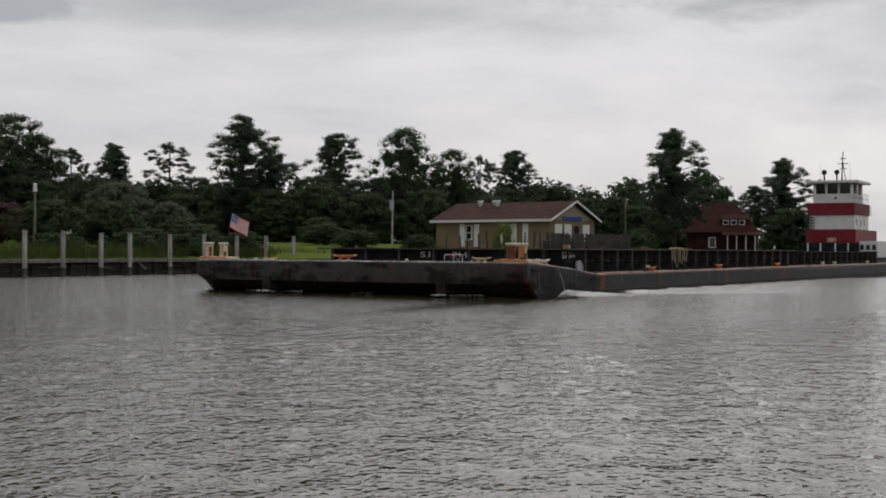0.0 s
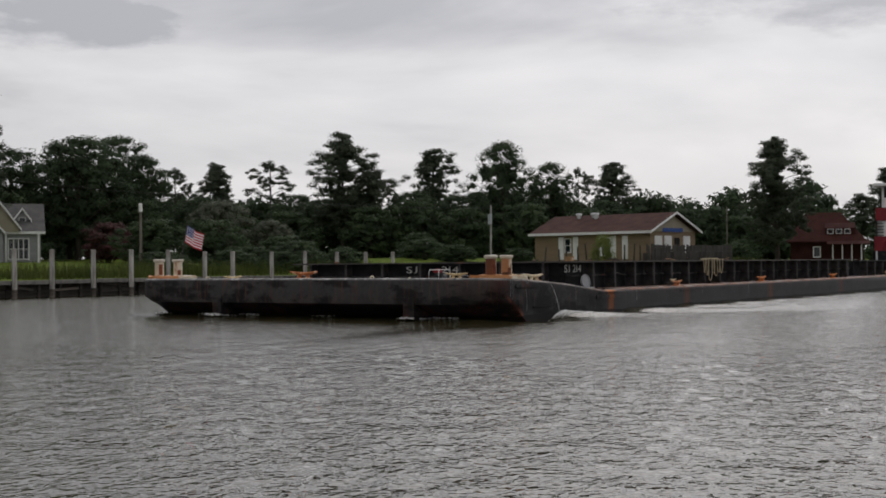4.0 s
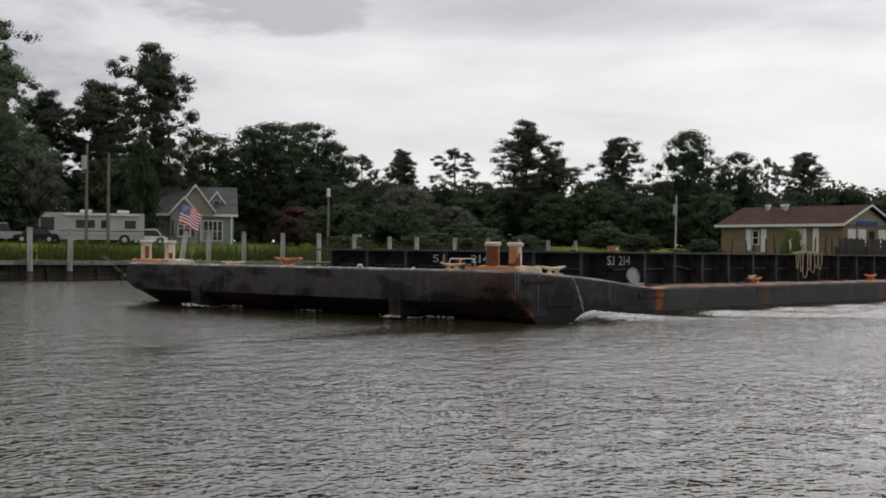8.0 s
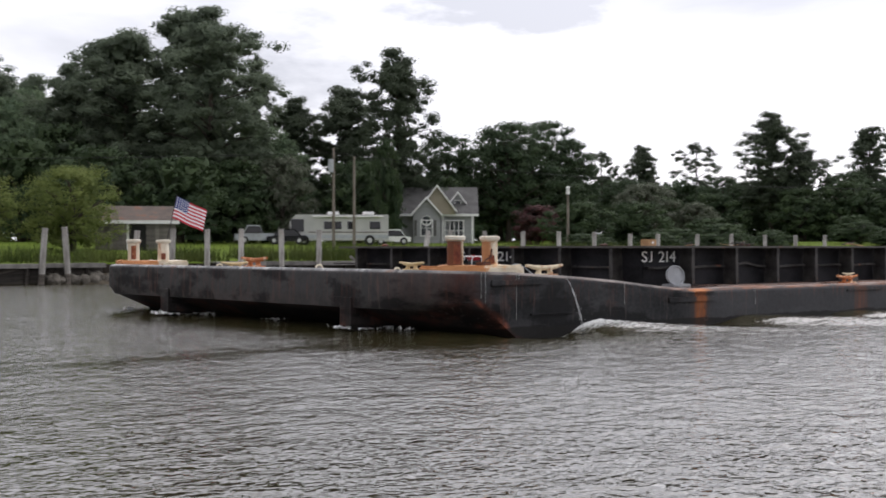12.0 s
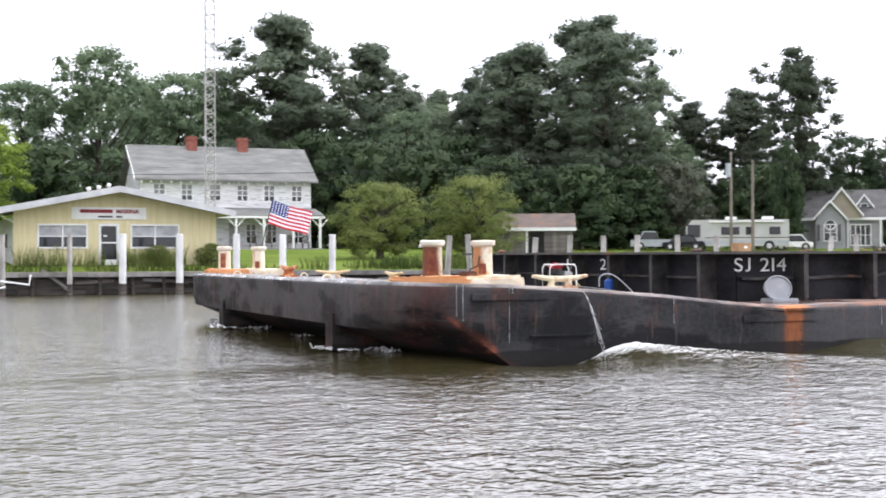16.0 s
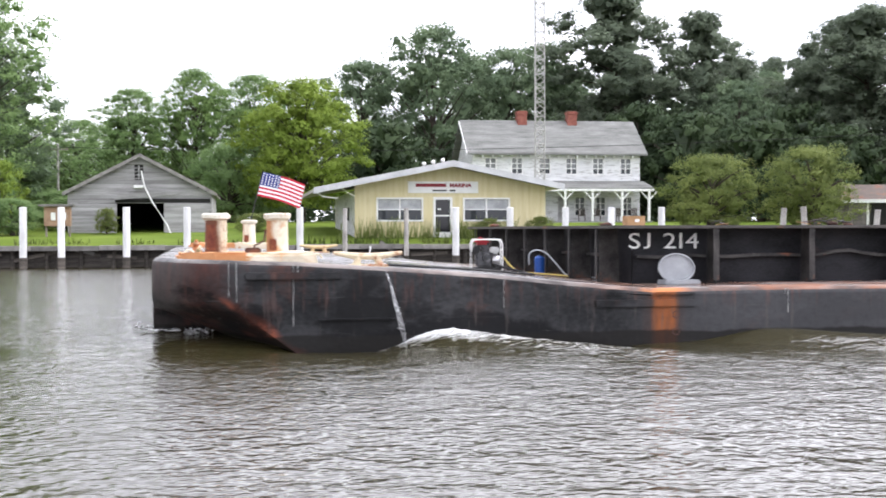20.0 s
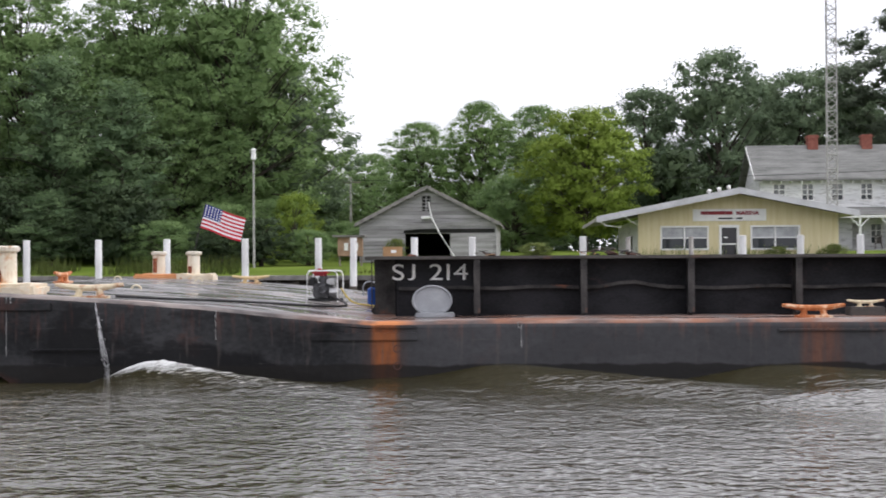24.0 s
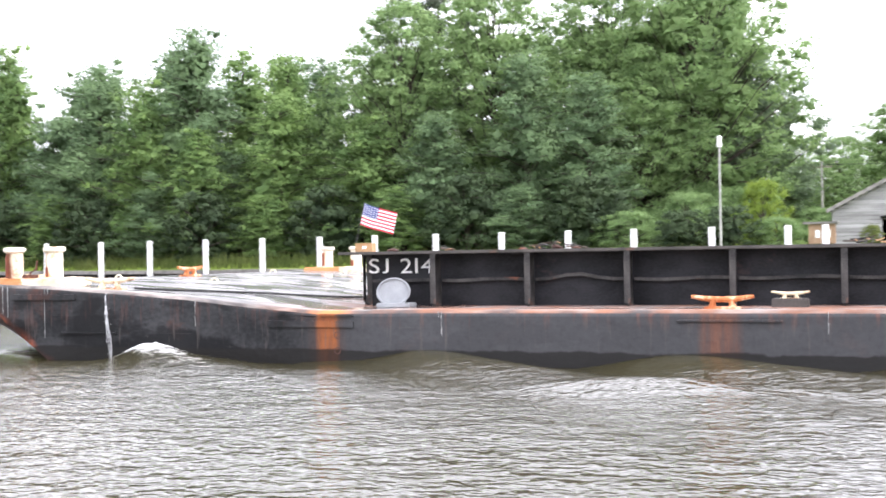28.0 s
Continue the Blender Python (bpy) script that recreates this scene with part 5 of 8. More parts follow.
# ---- the tug behind ----
def tug():
    p = thing("push_tug", "red and white push tug with high wheelhouse", "tugboat")
    bm = B()
    prism(bm, [(0, 0.8), (0, 8.7), (1.5, 9.5), (24, 9.5), (26, 8.5), (26, 1), (24, 0), (1.5, 0)], "z", -1.0, 1.3)
    part("hull", bm, M_COAM, p)
    levels = ((8.2, 20, 2.3, 7.2, 1.3, 2.65, M_COAM, "deckhouse"), (8.4, 18, 2.4, 7.1, 2.65, 3.95, M_TUGRED, "house_band"), (8.7, 15.0, 2.6, 6.9, 3.95, 5.35, M_WHITE, "upper_house"), (8.5, 15.2, 2.5, 7.0, 5.35, 6.5, M_TUGRED, "house_band"), (8.9, 13.6, 2.85, 6.55, 6.5, 7.4, M_WHITE, "wheelhouse"))
    for x0, x1, y0, y1, z0, z1, mt, nm in levels:
        bm = B()
        box(bm, x0, x1, y0, y1, z0, z1, 0.04)
        part(nm, bm, mt, p)
    # wheelhouse glazing: panes between posts under an overhanging roof
    bm = B()
    box(bm, 9.1, 13.4, 3.05, 6.35, 7.4, 8.4)
    part("wheelhouse_glazing", bm, M_TINT, p)
    for x, y in ((9.0, 2.95), (9.0, 4.1), (9.0, 5.3), (9.0, 6.45), (11.2, 2.95), (13.4, 2.95), (11.2, 6.45), (13.4, 6.45)):
        bm = B()
        box(bm, x - 0.08, x + 0.08, y - 0.08, y + 0.08, 7.38, 8.42)
        part("window_post", bm, M_WHITE, p)
    bm = B()
    box(bm, 8.2, 14.2, 2.2, 7.2, 8.4, 8.68, 0.08)
    part("wheelhouse_roof", bm, M_WHITE, p)
    for x, y in ((9.4, 5.6), (9.4, 4.4)):
        bm = B()
        rod(bm, (x, y, 8.68), (x, y, 9.3), 0.08, 0.08, 8)
        bmesh.ops.create_icosphere(bm, subdivisions=2, radius=0.26, matrix=Matrix.Translation((x, y, 9.5)))
        part("searchlight", bm, M_BLACK, p)
    bm = B()
    rod(bm, (11, 4.3, 8.68), (11, 4.2, 11.6), 0.08, 0.04, 8)
    rod(bm, (11, 3.9, 8.68), (11, 4.25, 10.8), 0.04, 0.03, 6)
    for z, s in ((9.9, 0.35), (10.4, 0.5), (10.9, 0.3)):
        rod(bm, (11, 4.2 - s, z), (11, 4.2 + s, z), 0.035, 0.035, 6)
    part("mast", bm, M_BLACK, p)
    for y in (3.4, 6.2):
        bm = B()
        rod(bm, (10.5, y, 8.68), (10.5, y, 10.4), 0.025, 0.015, 6)
        part("aerial", bm, M_WHITE, p)
    for y in (4.4,):
        bm = B()
        rod(bm, (8.8, y, 7.0), (8.9, y, 7.0), 0.12, 0.12, 10)
        part("lamp", bm, M_BLACK, p)
    stair = B()
    for i in range(5):
        box(stair, 8.45, 8.75, 6.35, 6.9, 4.0 + 0.27 * i, 4.07 + 0.27 * i)
    box(stair, 8.4, 8.8, 6.9, 6.96, 3.9, 5.4)
    part("stair", stair, M_RIB, p)
    for x in (9.6, 11.4, 13.0):
        bm = B()
        box(bm, x, x + 0.5, 2.56, 2.62, 4.3, 5.0)
        part("side_window", bm, M_TINT, p)
    for y0, y1, z in ((2.3, 7.2, 5.4), (2.6, 6.9, 6.5)):
        bm = B()
        for xx in np.arange(8.4, 14.8, 0.9):
            rod(bm, (xx, y0, z), (xx, y0, z + 0.95), 0.02, 0.02, 5)
        for h in (0.5, 0.95):
            rod(bm, (8.4, y0, z + h), (14.8, y0, z + h), 0.02, 0.02, 5)
        part("railing", bm, M_BLACK, p)
    bm = B()
    ringm = Matrix.Translation((8.36, 5.9, 3.2)) @ Matrix.Rotation(radians(90), 4, "Y")
    for a in np.linspace(0, 2 * math.pi, 16, endpoint=False):
        rod(bm, ringm @ Vector((0.36 * math.cos(a), 0.36 * math.sin(a), 0)), ringm @ Vector((0.36 * math.cos(a + 0.4), 0.36 * math.sin(a + 0.4), 0)), 0.09, 0.09, 6)
    part("life_ring", bm, M_TUGRED, p)
    bm = B()
    box(bm, 8.25, 8.38, 4.2, 5.0, 2.75, 3.15)
    part("equipment_box", bm, M_YELLOW, p)
    for y in (3.0, 4.2, 5.6, 6.8):
        bm = B()
        box(bm, 7.9, 8.1, y - 0.05, y + 0.05, 1.3, 2.65)
        part("deck_stanchion", bm, M_WHITE, p)
    bm = B()
    box(bm, 9.0, 14.0, 0.5, 2.2, 1.3, 2.85, 0.03)
    hut = part("side_house", bm, M_WHITE, p, "small white side house with dark windows")
    for y in (0.65, 1.2, 1.75):
        bm = B()
        box(bm, 8.96, 9.0, y, y + 0.35, 2.0, 2.5)
        part("pane", bm, M_TINT, hut)
    rides(p, pose(66.4, 3.3, 0))


tug()

# ---- far bank: bulkhead and piles ----
def bulkhead():
    plank = {}
    cap = post = None
    wallob = tagged(new("bulkhead"), "weathered dark timber bulkhead with a grey boarded walk", "bulkhead", kind="structure")
    rnd = random.Random(5)
    x = -72.0
    while x < 94.5:
        step = 3.4
        rubble = 30.5 < x < 39.5
        if not rubble:
            a = math.atan2(bank(x + step) - bank(x), step)
            for k in range(4):
                key = rnd.randrange(4)
                if rnd.random() < (0.0, 0.06, 0.22, 0.5)[k] and x > -20:
                    continue
                if key not in plank:
                    bm = B()
                    box(bm, 0.01, 3.41, -0.04, 0.04, 0.0, 0.262, 0.012)
                    for v in bm.verts:
                        v.co.y += 0.012 * noise.noise((v.co.x * 2 + key * 7, v.co.z * 3, key))
                    me = bpy.data.meshes.new("plank")
                    bm.to_mesh(me)
                    bm.free()
                    me.materials.append(M_WETWOOD)
                    plank[key] = me
                o = new("plank", plank[key])
                o.parent = wallob
                o.matrix_basis = Matrix.Translation((x, bank(x) + 0.15 + rnd.uniform(-0.03, 0.02), -0.1 + 0.268 * k)) @ Matrix.Rotation(a, 4, "Z") @ Matrix.Rotation(radians(rnd.uniform(-0.4, 0.4)), 4, "Y")
            if cap is None:
                bm = B()
                box(bm, 0, 3.38, -0.45, 0.5, 0, 0.07, 0.015)
                box(bm, 0, 3.38, -0.5, -0.45, -0.18, 0.06)
                cap = bpy.data.meshes.new("cap_board")
                bm.to_mesh(cap)
                bm.free()
                cap.materials.append(M_CAP)
            o = new("cap_board", cap)
            o.parent = wallob
            o.matrix_basis = Matrix.Translation((x, bank(x), 0.985 + rnd.uniform(-0.03, 0.02))) @ Matrix.Rotation(a, 4, "Z")
            for u in (0.7, 2.4):
                if post is None:
                    bm = B()
                    rod(bm, (0, 0, -0.8), (0, 0, 0.82), 0.12, 0.11, 9)
                    post = bpy.data.meshes.new("bulkhead_post")
                    bm.to_mesh(post)
                    bm.free()
                    post.materials.append(M_WETWOOD)
                o = new("bulkhead_post", post)
                o.parent = wallob
                o.matrix_basis = pose(x + u, bank(x + u) - 0.06, 0, rnd.uniform(-3, 3), rnd.uniform(-4, 4), 0)
        x += step


bulkhead()


def earth_face():
    """Dark earth behind the broken boards."""
    xs = np.arange(-72, 96, 1.2)
    v, f = [], []
    for x in xs:
        for z in (-0.6, -0.1, 0.3, 0.65, 0.97):
            v.append((x, bank(x) + 0.21 + 0.02 * noise.noise((x * 1.7, z * 3, 0)), z))
    for i in range(len(xs) - 1):
        for j in range(4):
            f.append((i * 5 + j, (i + 1) * 5 + j, (i + 1) * 5 + j + 1, i * 5 + j + 1))
    me = quads("earth_face", v, f)
    me.materials.append(surface("wet_earth", (0.02, 0.016, 0.012), (0.055, 0.045, 0.034), 0.9, 2.5, 0.6))
    tagged(new("earth_face", me), "dark wet earth behind the broken bulkhead boards", "bank", kind="structure")


def driftwood():
    """Loose broken boards leaning and lying along the foot of the bulkhead."""
    rnd = random.Random(44)
    for x in list(np.arange(-13, 29, 2.3)) + list(np.arange(50, 92, 4.1)):
        x += rnd.uniform(-0.8, 0.8)
        bm = B()
        ln = rnd.uniform(0.9, 2.2)
        box(bm, -ln / 2, ln / 2, -0.03, 0.03, -0.09, 0.09, 0.012)
        me = bpy.data.meshes.new("loose_board")
        bm.to_mesh(me)
        bm.free()
        me.materials.append(M_CAP if rnd.random() < 0.4 else M_TIMBER)
        o = tagged(new("loose_board", me), "broken grey board hanging loose on the bulkhead", "board", "loose boards on the bulkhead")
        o.matrix_basis = pose(x, bank(x) - rnd.uniform(0.02, 0.2), rnd.uniform(0.35, 0.75), rnd.uniform(-20, 20), rnd.uniform(-14, 14) if rnd.random() < 0.7 else rnd.uniform(30, 60), rnd.uniform(-4, 4))


earth_face()
driftwood()


def pile_master(material, r, n, label, top_cap):
    p = thing("mooring_pile", label, "pile", group="mooring piles along the bank")
    bm = B()
    rod(bm, (0, 0, -1.5), (0, 0, 3.0), r, r * 0.94, n)
    bmesh.ops.subdivide_edges(bm, edges=[e for e in bm.edges if e.calc_length() > 1], cuts=5)
    for v in bm.verts:
        if v.co.z > -1.4:
            v.co.x += 0.02 * noise.noise((v.co.z * 1.3, 0, r))
    part("shaft", bm, material, p)
    bm = B()
    rod(bm, (0, 0, 3.0), (0, 0, 3.03 if top_cap else 3.01), r * 1.0, r * 0.85, n)
    part("top", bm, M_WHITE if top_cap else material, p)
    bm = B()
    rod(bm, (0, 0, -1.5), (0, 0, 0.45), r * 1.02, r * 1.02, n)
    part("wet_foot", bm, M_TIMBER, p, "dark wet foot")
    return p


PILE_W = pile_master(M_PILEW, 0.195, 12, "white sleeved mooring pile standing in the water", True)
PILE_G = pile_master(M_PILEG, 0.175, 9, "bleached grey wooden mooring pile", False)
PILE_T = pile_master(M_PILEG, 0.13, 8, "thin weathered grey dock post", False)


def pile(kind, x, z=3.08, lean=0.0, back=-0.6):
    s = z / 3.05
    o = copy_thing(kind, pose(x, bank(x) + back, 0, 0, lean, random.uniform(0, 360) if not lean else 0))
    o.scale = (1, 1, s)


for _x in (-64.3, -59.0, -54.5, -49.6, -44.9, -40.4, -36.3, -32.0, -27.6, -23.4, -19.5, -15.2):
    pile(PILE_W, _x, 3.08)
for _x in (-11.2, -9.3, -6.0, -2.9, 3.0, 11.4, 14.4, 17.5, 20.1, 22.9):
    pile(PILE_W, _x, 3.08)
pile(PILE_T, 8.7, 3.05)
for _x, _z, _l in ((29.6, 3.05, 4), (31.1, 3.12, -4), (34.9, 2.95, 5), (37.2, 3.05, 3), (39.5, 3.05, 0), (41.7, 3.1, 1), (44.5, 3.1, -1), (47.1, 3.08, 1), (55.0, 3.1, 10), (57.3, 3.15, 0), (60.2, 3.11, 0), (63.6, 3.1, 0), (66.9, 3.12, 0), (70.3, 3.12, 0)):
    pile(PILE_G, _x, _z, _l)
for _x in (73.9, 76.8, 81.1, 89.0, 92.8, 96.6):
    pile(PILE_G, _x, 3.0)
# the three masters stay in the row as well
PILE_W.matrix_basis = pose(-75.5, bank(-75.5) - 0.6, 0)
PILE_G.matrix_basis = pose(85.0, bank(85) - 0.6, 0)
PILE_T.matrix_basis = pose(5.4, bank(5.4) - 0.5, 0)


def riprap():
    """Stones where the bulkhead is broken down to an earth bank."""
    rnd = random.Random(9)
    bank_ob = tagged(new("earth_bank"), "broken earth bank with stones and weeds", "bank", kind="structure")
    bm = B()
    pts = []
    for i in range(13):
        x = 30.2 + i * 0.8
        for u, z in ((-1.2, -0.6), (-0.6, -0.05), (0.0, 0.25), (0.5, 0.7), (1.0, 1.0), (1.8, 1.12)):
            pts.append(bm.verts.new((x, bank(x) + u + 0.15 * noise.noise((x, u, 0)), z + 0.1 * noise.noise((x * 1.3, u * 2, 4)))))
    for i in range(12):
        for j in range(5):
            bm.faces.new((pts[i * 6 + j], pts[(i + 1) * 6 + j], pts[(i + 1) * 6 + j + 1], pts[i * 6 + j + 1]))
    part("earth", bm, surface("earth", (0.06, 0.05, 0.035), (0.13, 0.11, 0.08), 0.95, 1.5, 0.5), bank_ob)
    shapes = []
    for k in range(4):
        bm = B()
        bmesh.ops.create_icosphere(bm, subdivisions=2, radius=0.3)
        for v in bm.verts:
            v.co += Vector(noise.noise_vector(v.co * 3 + Vector((k * 9, 0, 0)))) * 0.12
        me = bpy.data.meshes.new("stone")
        bm.to_mesh(me)
        bm.free()
        me.materials.append(M_STONE)
        shapes.append(me)
    for i in range(70):
        x = rnd.uniform(30, 40)
        u = rnd.uniform(-0.7, 0.9)
        o = new("stone", rnd.choice(shapes))
        o.parent = bank_ob
        o.matrix_basis = Matrix.LocRotScale((x, bank(x) + u, 0.1 + 0.6 * max(0, u)), Euler((rnd.uniform(0, 6), rnd.uniform(0, 6), 0)), [rnd.uniform(0.5, 1.5)] * 3)


riprap()


def broken_pipe():
    p = thing("broken_pipe", "broken white pipes hanging against the bulkhead", "pipe")
    for pts in ([(5.25, 69.4, 0.65), (6.68, 69.35, 0.44), (6.77, 69.45, 0.95)], [(3.64, 69.25, 0.13), (4.96, 69.3, 0.21), (5.53, 69.4, 0.35)]):
        bm = B()
        tube(bm, pts, 0.055, 7)
        part("pipe", bm, M_PILEW, p)


broken_pipe()


# ---- buildings ----
def marina():
    p = thing("marina_office", "pale yellow marina office with low white-edged gable roof", "building")
    y, z0 = 75.0, 1.35
    front_holes = [(7.75, 10.30, 2.42, 3.62), (10.98, 12.12, 1.40, 3.75), (12.85, 15.45, 2.42, 3.62)]
    bm = wall_with_openings(B(), 6.4, 17.7, z0, 4.05, y, y + 0.15, front_holes)
    part("front_wall", bm, M_YSIDE, p, "pale yellow vertical board front")
    bm = B()
    prism(bm, [(6.4, 4.05), (17.7, 4.05), (17.7, 4.38), (11.98, 5.545), (6.4, 4.445)], "y", y, y + 0.15)
    part("gable", bm, M_YSIDE, p)
    # battens
    for x in np.arange(6.5, 17.7, 0.42):
        if not any(a - 0.1 < x < b + 0.1 for a, b, _, _ in front_holes):
            bm = B()
            box(bm, x - 0.02, x + 0.02, y - 0.018, y, z0, 4.1 + 1.15 * (1 - abs(x - 12) / 5.7))
            part("batten", bm, M_YSIDE, p)
    bm = B()
    box(bm, 6.4, 6.55, y + 0.15, y + 16, z0, 4.1)
    part("side_wall", bm, M_WSIDE, p, "whitewashed weathered side wall")
    bm = B()
    box(bm, 17.55, 17.7, y + 0.15, y + 16, z0, 4.1)
    part("side_wall", bm, M_YSIDE, p)
    bm = B()
    box(bm, 6.4, 17.7, y + 15.85, y + 16, z0, 4.1)
    part("back_wall", bm, M_YSIDE, p)
    bm = B()
    box(bm, 6.55, 17.55, y + 5, y + 5.1, z0, 4.1)
    part("inner_wall", bm, M_DARK, p)
    # roof slabs
    for a, b_ in (((3.95, 3.98), (11.98, 5.56)), ((18.55, 4.22), (11.98, 5.56))):
        bm = B()
        prism(bm, [a, b_, (b_[0], b_[1] + 0.2), (a[0], a[1] + 0.2)], "y", y - 1.3, y + 17)
        part("roof", bm, M_BARNROOF, p)
        bm = B()
        prism(bm, [(a[0], a[1] - 0.08), (b_[0], b_[1] - 0.08), (b_[0], b_[1] + 0.27), (a[0], a[1] + 0.27)], "y", y - 1.36, y - 1.303)
        part("fascia", bm, M_FASCIA, p, "grey-white roof edge")
    # sign
    bm = B()
    box(bm, 9.5, 13.65, y - 0.08, y - 0.02, 3.98, 4.66, 0.01)
    sign = part("sign_board", bm, M_WHITE, p, "white sign board with red lettering")
    red = M_SIGNRED
    bm = B()
    box(bm, 9.95, 11.75, y - 0.095, y - 0.08, 4.34, 4.53)
    part("sign_bar", bm, red, sign)
    word = letters("sign_word", "MARINA", 0.30, red, sign, pose(11.95, y - 0.09, 4.33, 90, 0, 0), "red word MARINA", bold=0.014)
    wide = max(v.co.x for v in word.data.vertices)
    for v in word.data.vertices:
        v.co.x *= 1.3 / wide
    for x0, x1 in ((10.95, 11.75), (11.95, 12.3)):
        bm = B()
        box(bm, x0, x1, y - 0.09, y - 0.08, 4.08, 4.17)
        part("sign_bar", bm, M_BLACK, sign)
    window(p, 7.75, 10.30, 2.42, 3.62, y + 0.06, 2, 2, 0.1, 0.12, pane_mat=M_REFLECT)
    window(p, 12.85, 15.45, 2.42, 3.62, y + 0.06, 2, 2, 0.1, 0.12, pane_mat=M_REFLECT)
    f = B()
    box(f, 10.98, 11.12, y - 0.06, y + 0.12, 1.4, 3.75)
    box(f, 11.98, 12.12, y - 0.06, y + 0.12, 1.4, 3.75)
    box(f, 11.12, 11.98, y - 0.06, y + 0.12, 3.6, 3.75)
    box(f, 11.12, 11.98, y - 0.06, y + 0.12, 1.4, 1.7)
    box(f, 11.12, 11.98, y - 0.02, y + 0.1, 2.62, 2.7)
    d = part("door", f, M_WHITE, p, "white framed glass door")
    for a, c in ((1.7, 2.62), (2.7, 3.6)):
        g = B()
        box(g, 11.12, 11.98, y + 0.04, y + 0.07, a, c)
        part("pane", g, M_TINT, d)
    g = B()
    box(g, 11.25, 11.45, y + 0.02, y + 0.035, 3.0, 3.08)
    part("notice", g, M_WHITE, d)
    # side window, gutter bracket, lamps on the ridge
    g = B()
    box(g, 6.34, 6.42, y + 4, y + 5, 2.4, 3.2)
    part("side_window", g, M_TINT, p)
    tubes = B()
    tube(tubes, [(4.1, y - 1.2, 4.0), (4.5, y - 1.0, 3.75), (5.4, y - 0.4, 3.65)], 0.04, 6)
    part("gutter_pipe", tubes, M_WHITE, p)
    tubes = B()
    tube(tubes, [(5.6, y - 1.0, 4.2), (6.0, y - 0.6, 3.95), (6.38, y - 0.05, 3.8)], 0.04, 6)
    part("gutter_pipe", tubes, M_WHITE, p)
    for x in (10.3, 10.85, 11.4):
        bm = B()
        zz = 5.56 - (11.98 - x) * 0.197 + 0.2
        rod(bm, (x, y - 1.0, zz - 0.05), (x, y - 1.0, zz + 0.12), 0.05, 0.05, 8)
        bmesh.ops.create_icosphere(bm, subdivisions=2, radius=0.13, matrix=Matrix.Translation((x, y - 1.05, zz + 0.2)))
        part("roof_lamp", bm, M_WHITE, p)
    return p


def white_house():
    p = thing("white_house", "old two-storey white wooden house with grey shingle roof", "house")
    y, x0, x1, zb, ze = 106.0, 18.8, 33.2, 2.1, 8.0
    wins = []
    for cx in (20.35, 22.6, 24.95, 27.25, 29.55, 31.95):
        wins.append((cx - 0.42, cx + 0.42, 6.5, 7.75))
    low = [(26.1, 26.95, 2.6, 4.6), (27.6, 28.35, 3.0, 4.5), (29.4, 30.15, 3.0, 4.5), (31.7, 32.45, 3.0, 4.5), (20.0, 20.8, 3.0, 4.5), (22.4, 23.2, 3.0, 4.5)]
    bm = wall_with_openings(B(), x0, x1, zb, ze + 0.25, y, y + 0.2, wins + low)
    part("front_wall", bm, M_WSIDE, p, "peeling white clapboard wall")
    for w in wins + low[1:]:
        window(p, *w, y + 0.07, 2, 3, 0.09, 0.1, pane_mat=M_OLDGLASS)
    bm = B()
    box(bm, 26.1, 26.95, y + 0.05, y + 0.1, 2.6, 4.6)
    part("front_door", bm, M_BARN, p)
    bm = B()
    prism(bm, [(y + 0.2, zb), (y + 7, zb), (y + 7, ze), (y + 3.5, 10.6), (y + 0.2, ze + 0.2)], "x", x0, x0 + 0.2)
    part("gable_wall", bm, M_WSIDE, p)
    bm = B()
    prism(bm, [(y + 0.2, zb), (y + 7, zb), (y + 7, ze), (y + 3.5, 10.6), (y + 0.2, ze + 0.2)], "x", x1 - 0.2, x1)
    part("gable_wall", bm, M_WSIDE, p)
    bm = B()
    box(bm, x0 + 0.2, x1 - 0.2, y + 6.8, y + 7, zb, ze)
    part("back_wall", bm, M_WSIDE, p)
    for s in (0, 1):
        a = (y - 0.55, 8.02) if not s else (y + 7.55, 8.02)
        c = (y + 3.5, 10.95)
        bm = B()
        prism(bm, [a, c, (c[0], c[1] + 0.18), (a[0], a[1] + 0.14)], "x", x0 - 0.5, x1 + 0.5)
        part("roof", bm, M_SHINGLE, p, "mottled grey shingle roof")
    # courses of shingles on the front slope
    for k in range(13):
        u = (k + 0.3) / 13
        bm = B()
        ya, za = y - 0.55 + u * 4.05, 8.16 + u * 2.95
        prism(bm, [(ya, za), (ya + 0.33, za + 0.24), (ya + 0.33, za + 0.262), (ya, za + 0.03)], "x", x0 - 0.5, x1 + 0.5)
        part("shingle_course", bm, M_SHINGLE, p)
    for x in np.arange(x0, x1, 0.8):
        bm = B()
        box(bm, x, x + 0.1, y - 0.5, y, 7.85, 8.02)
        part("rafter_end", bm, M_WHITE, p)
    bm = B()
    prism(bm, [(y - 0.6, 7.98), (y + 3.5, 10.92), (y + 3.5, 11.12), (y - 0.6, 8.18)], "x", x0 - 0.56, x0 - 0.502)
    part("bargeboard", bm, M_WHITE, p)
    for x in (23.7, 28.1):
        bm = B()
        box(bm, x - 0.42, x + 0.42, y + 3.0, y + 3.8, 10.5, 12.0, 0.02)
        box(bm, x - 0.48, x + 0.48, y + 2.94, y + 3.86, 11.75, 11.9)
        part("chimney", bm, M_BRICK, p, "red brick chimney")
    # porch
    bm = B()
    prism(bm, [(y - 2.9, 5.12), (y, 5.75), (y, 5.9), (y - 2.9, 5.24)], "x", 22.8, x1 + 0.3)
    part("porch_roof", bm, M_SHINGLE, p)
    bm = B()
    box(bm, 22.8, x1 + 0.3, y - 2.95, y - 2.8, 4.95, 5.14)
    part("porch_beam", bm, M_WHITE, p)
    bm = B()
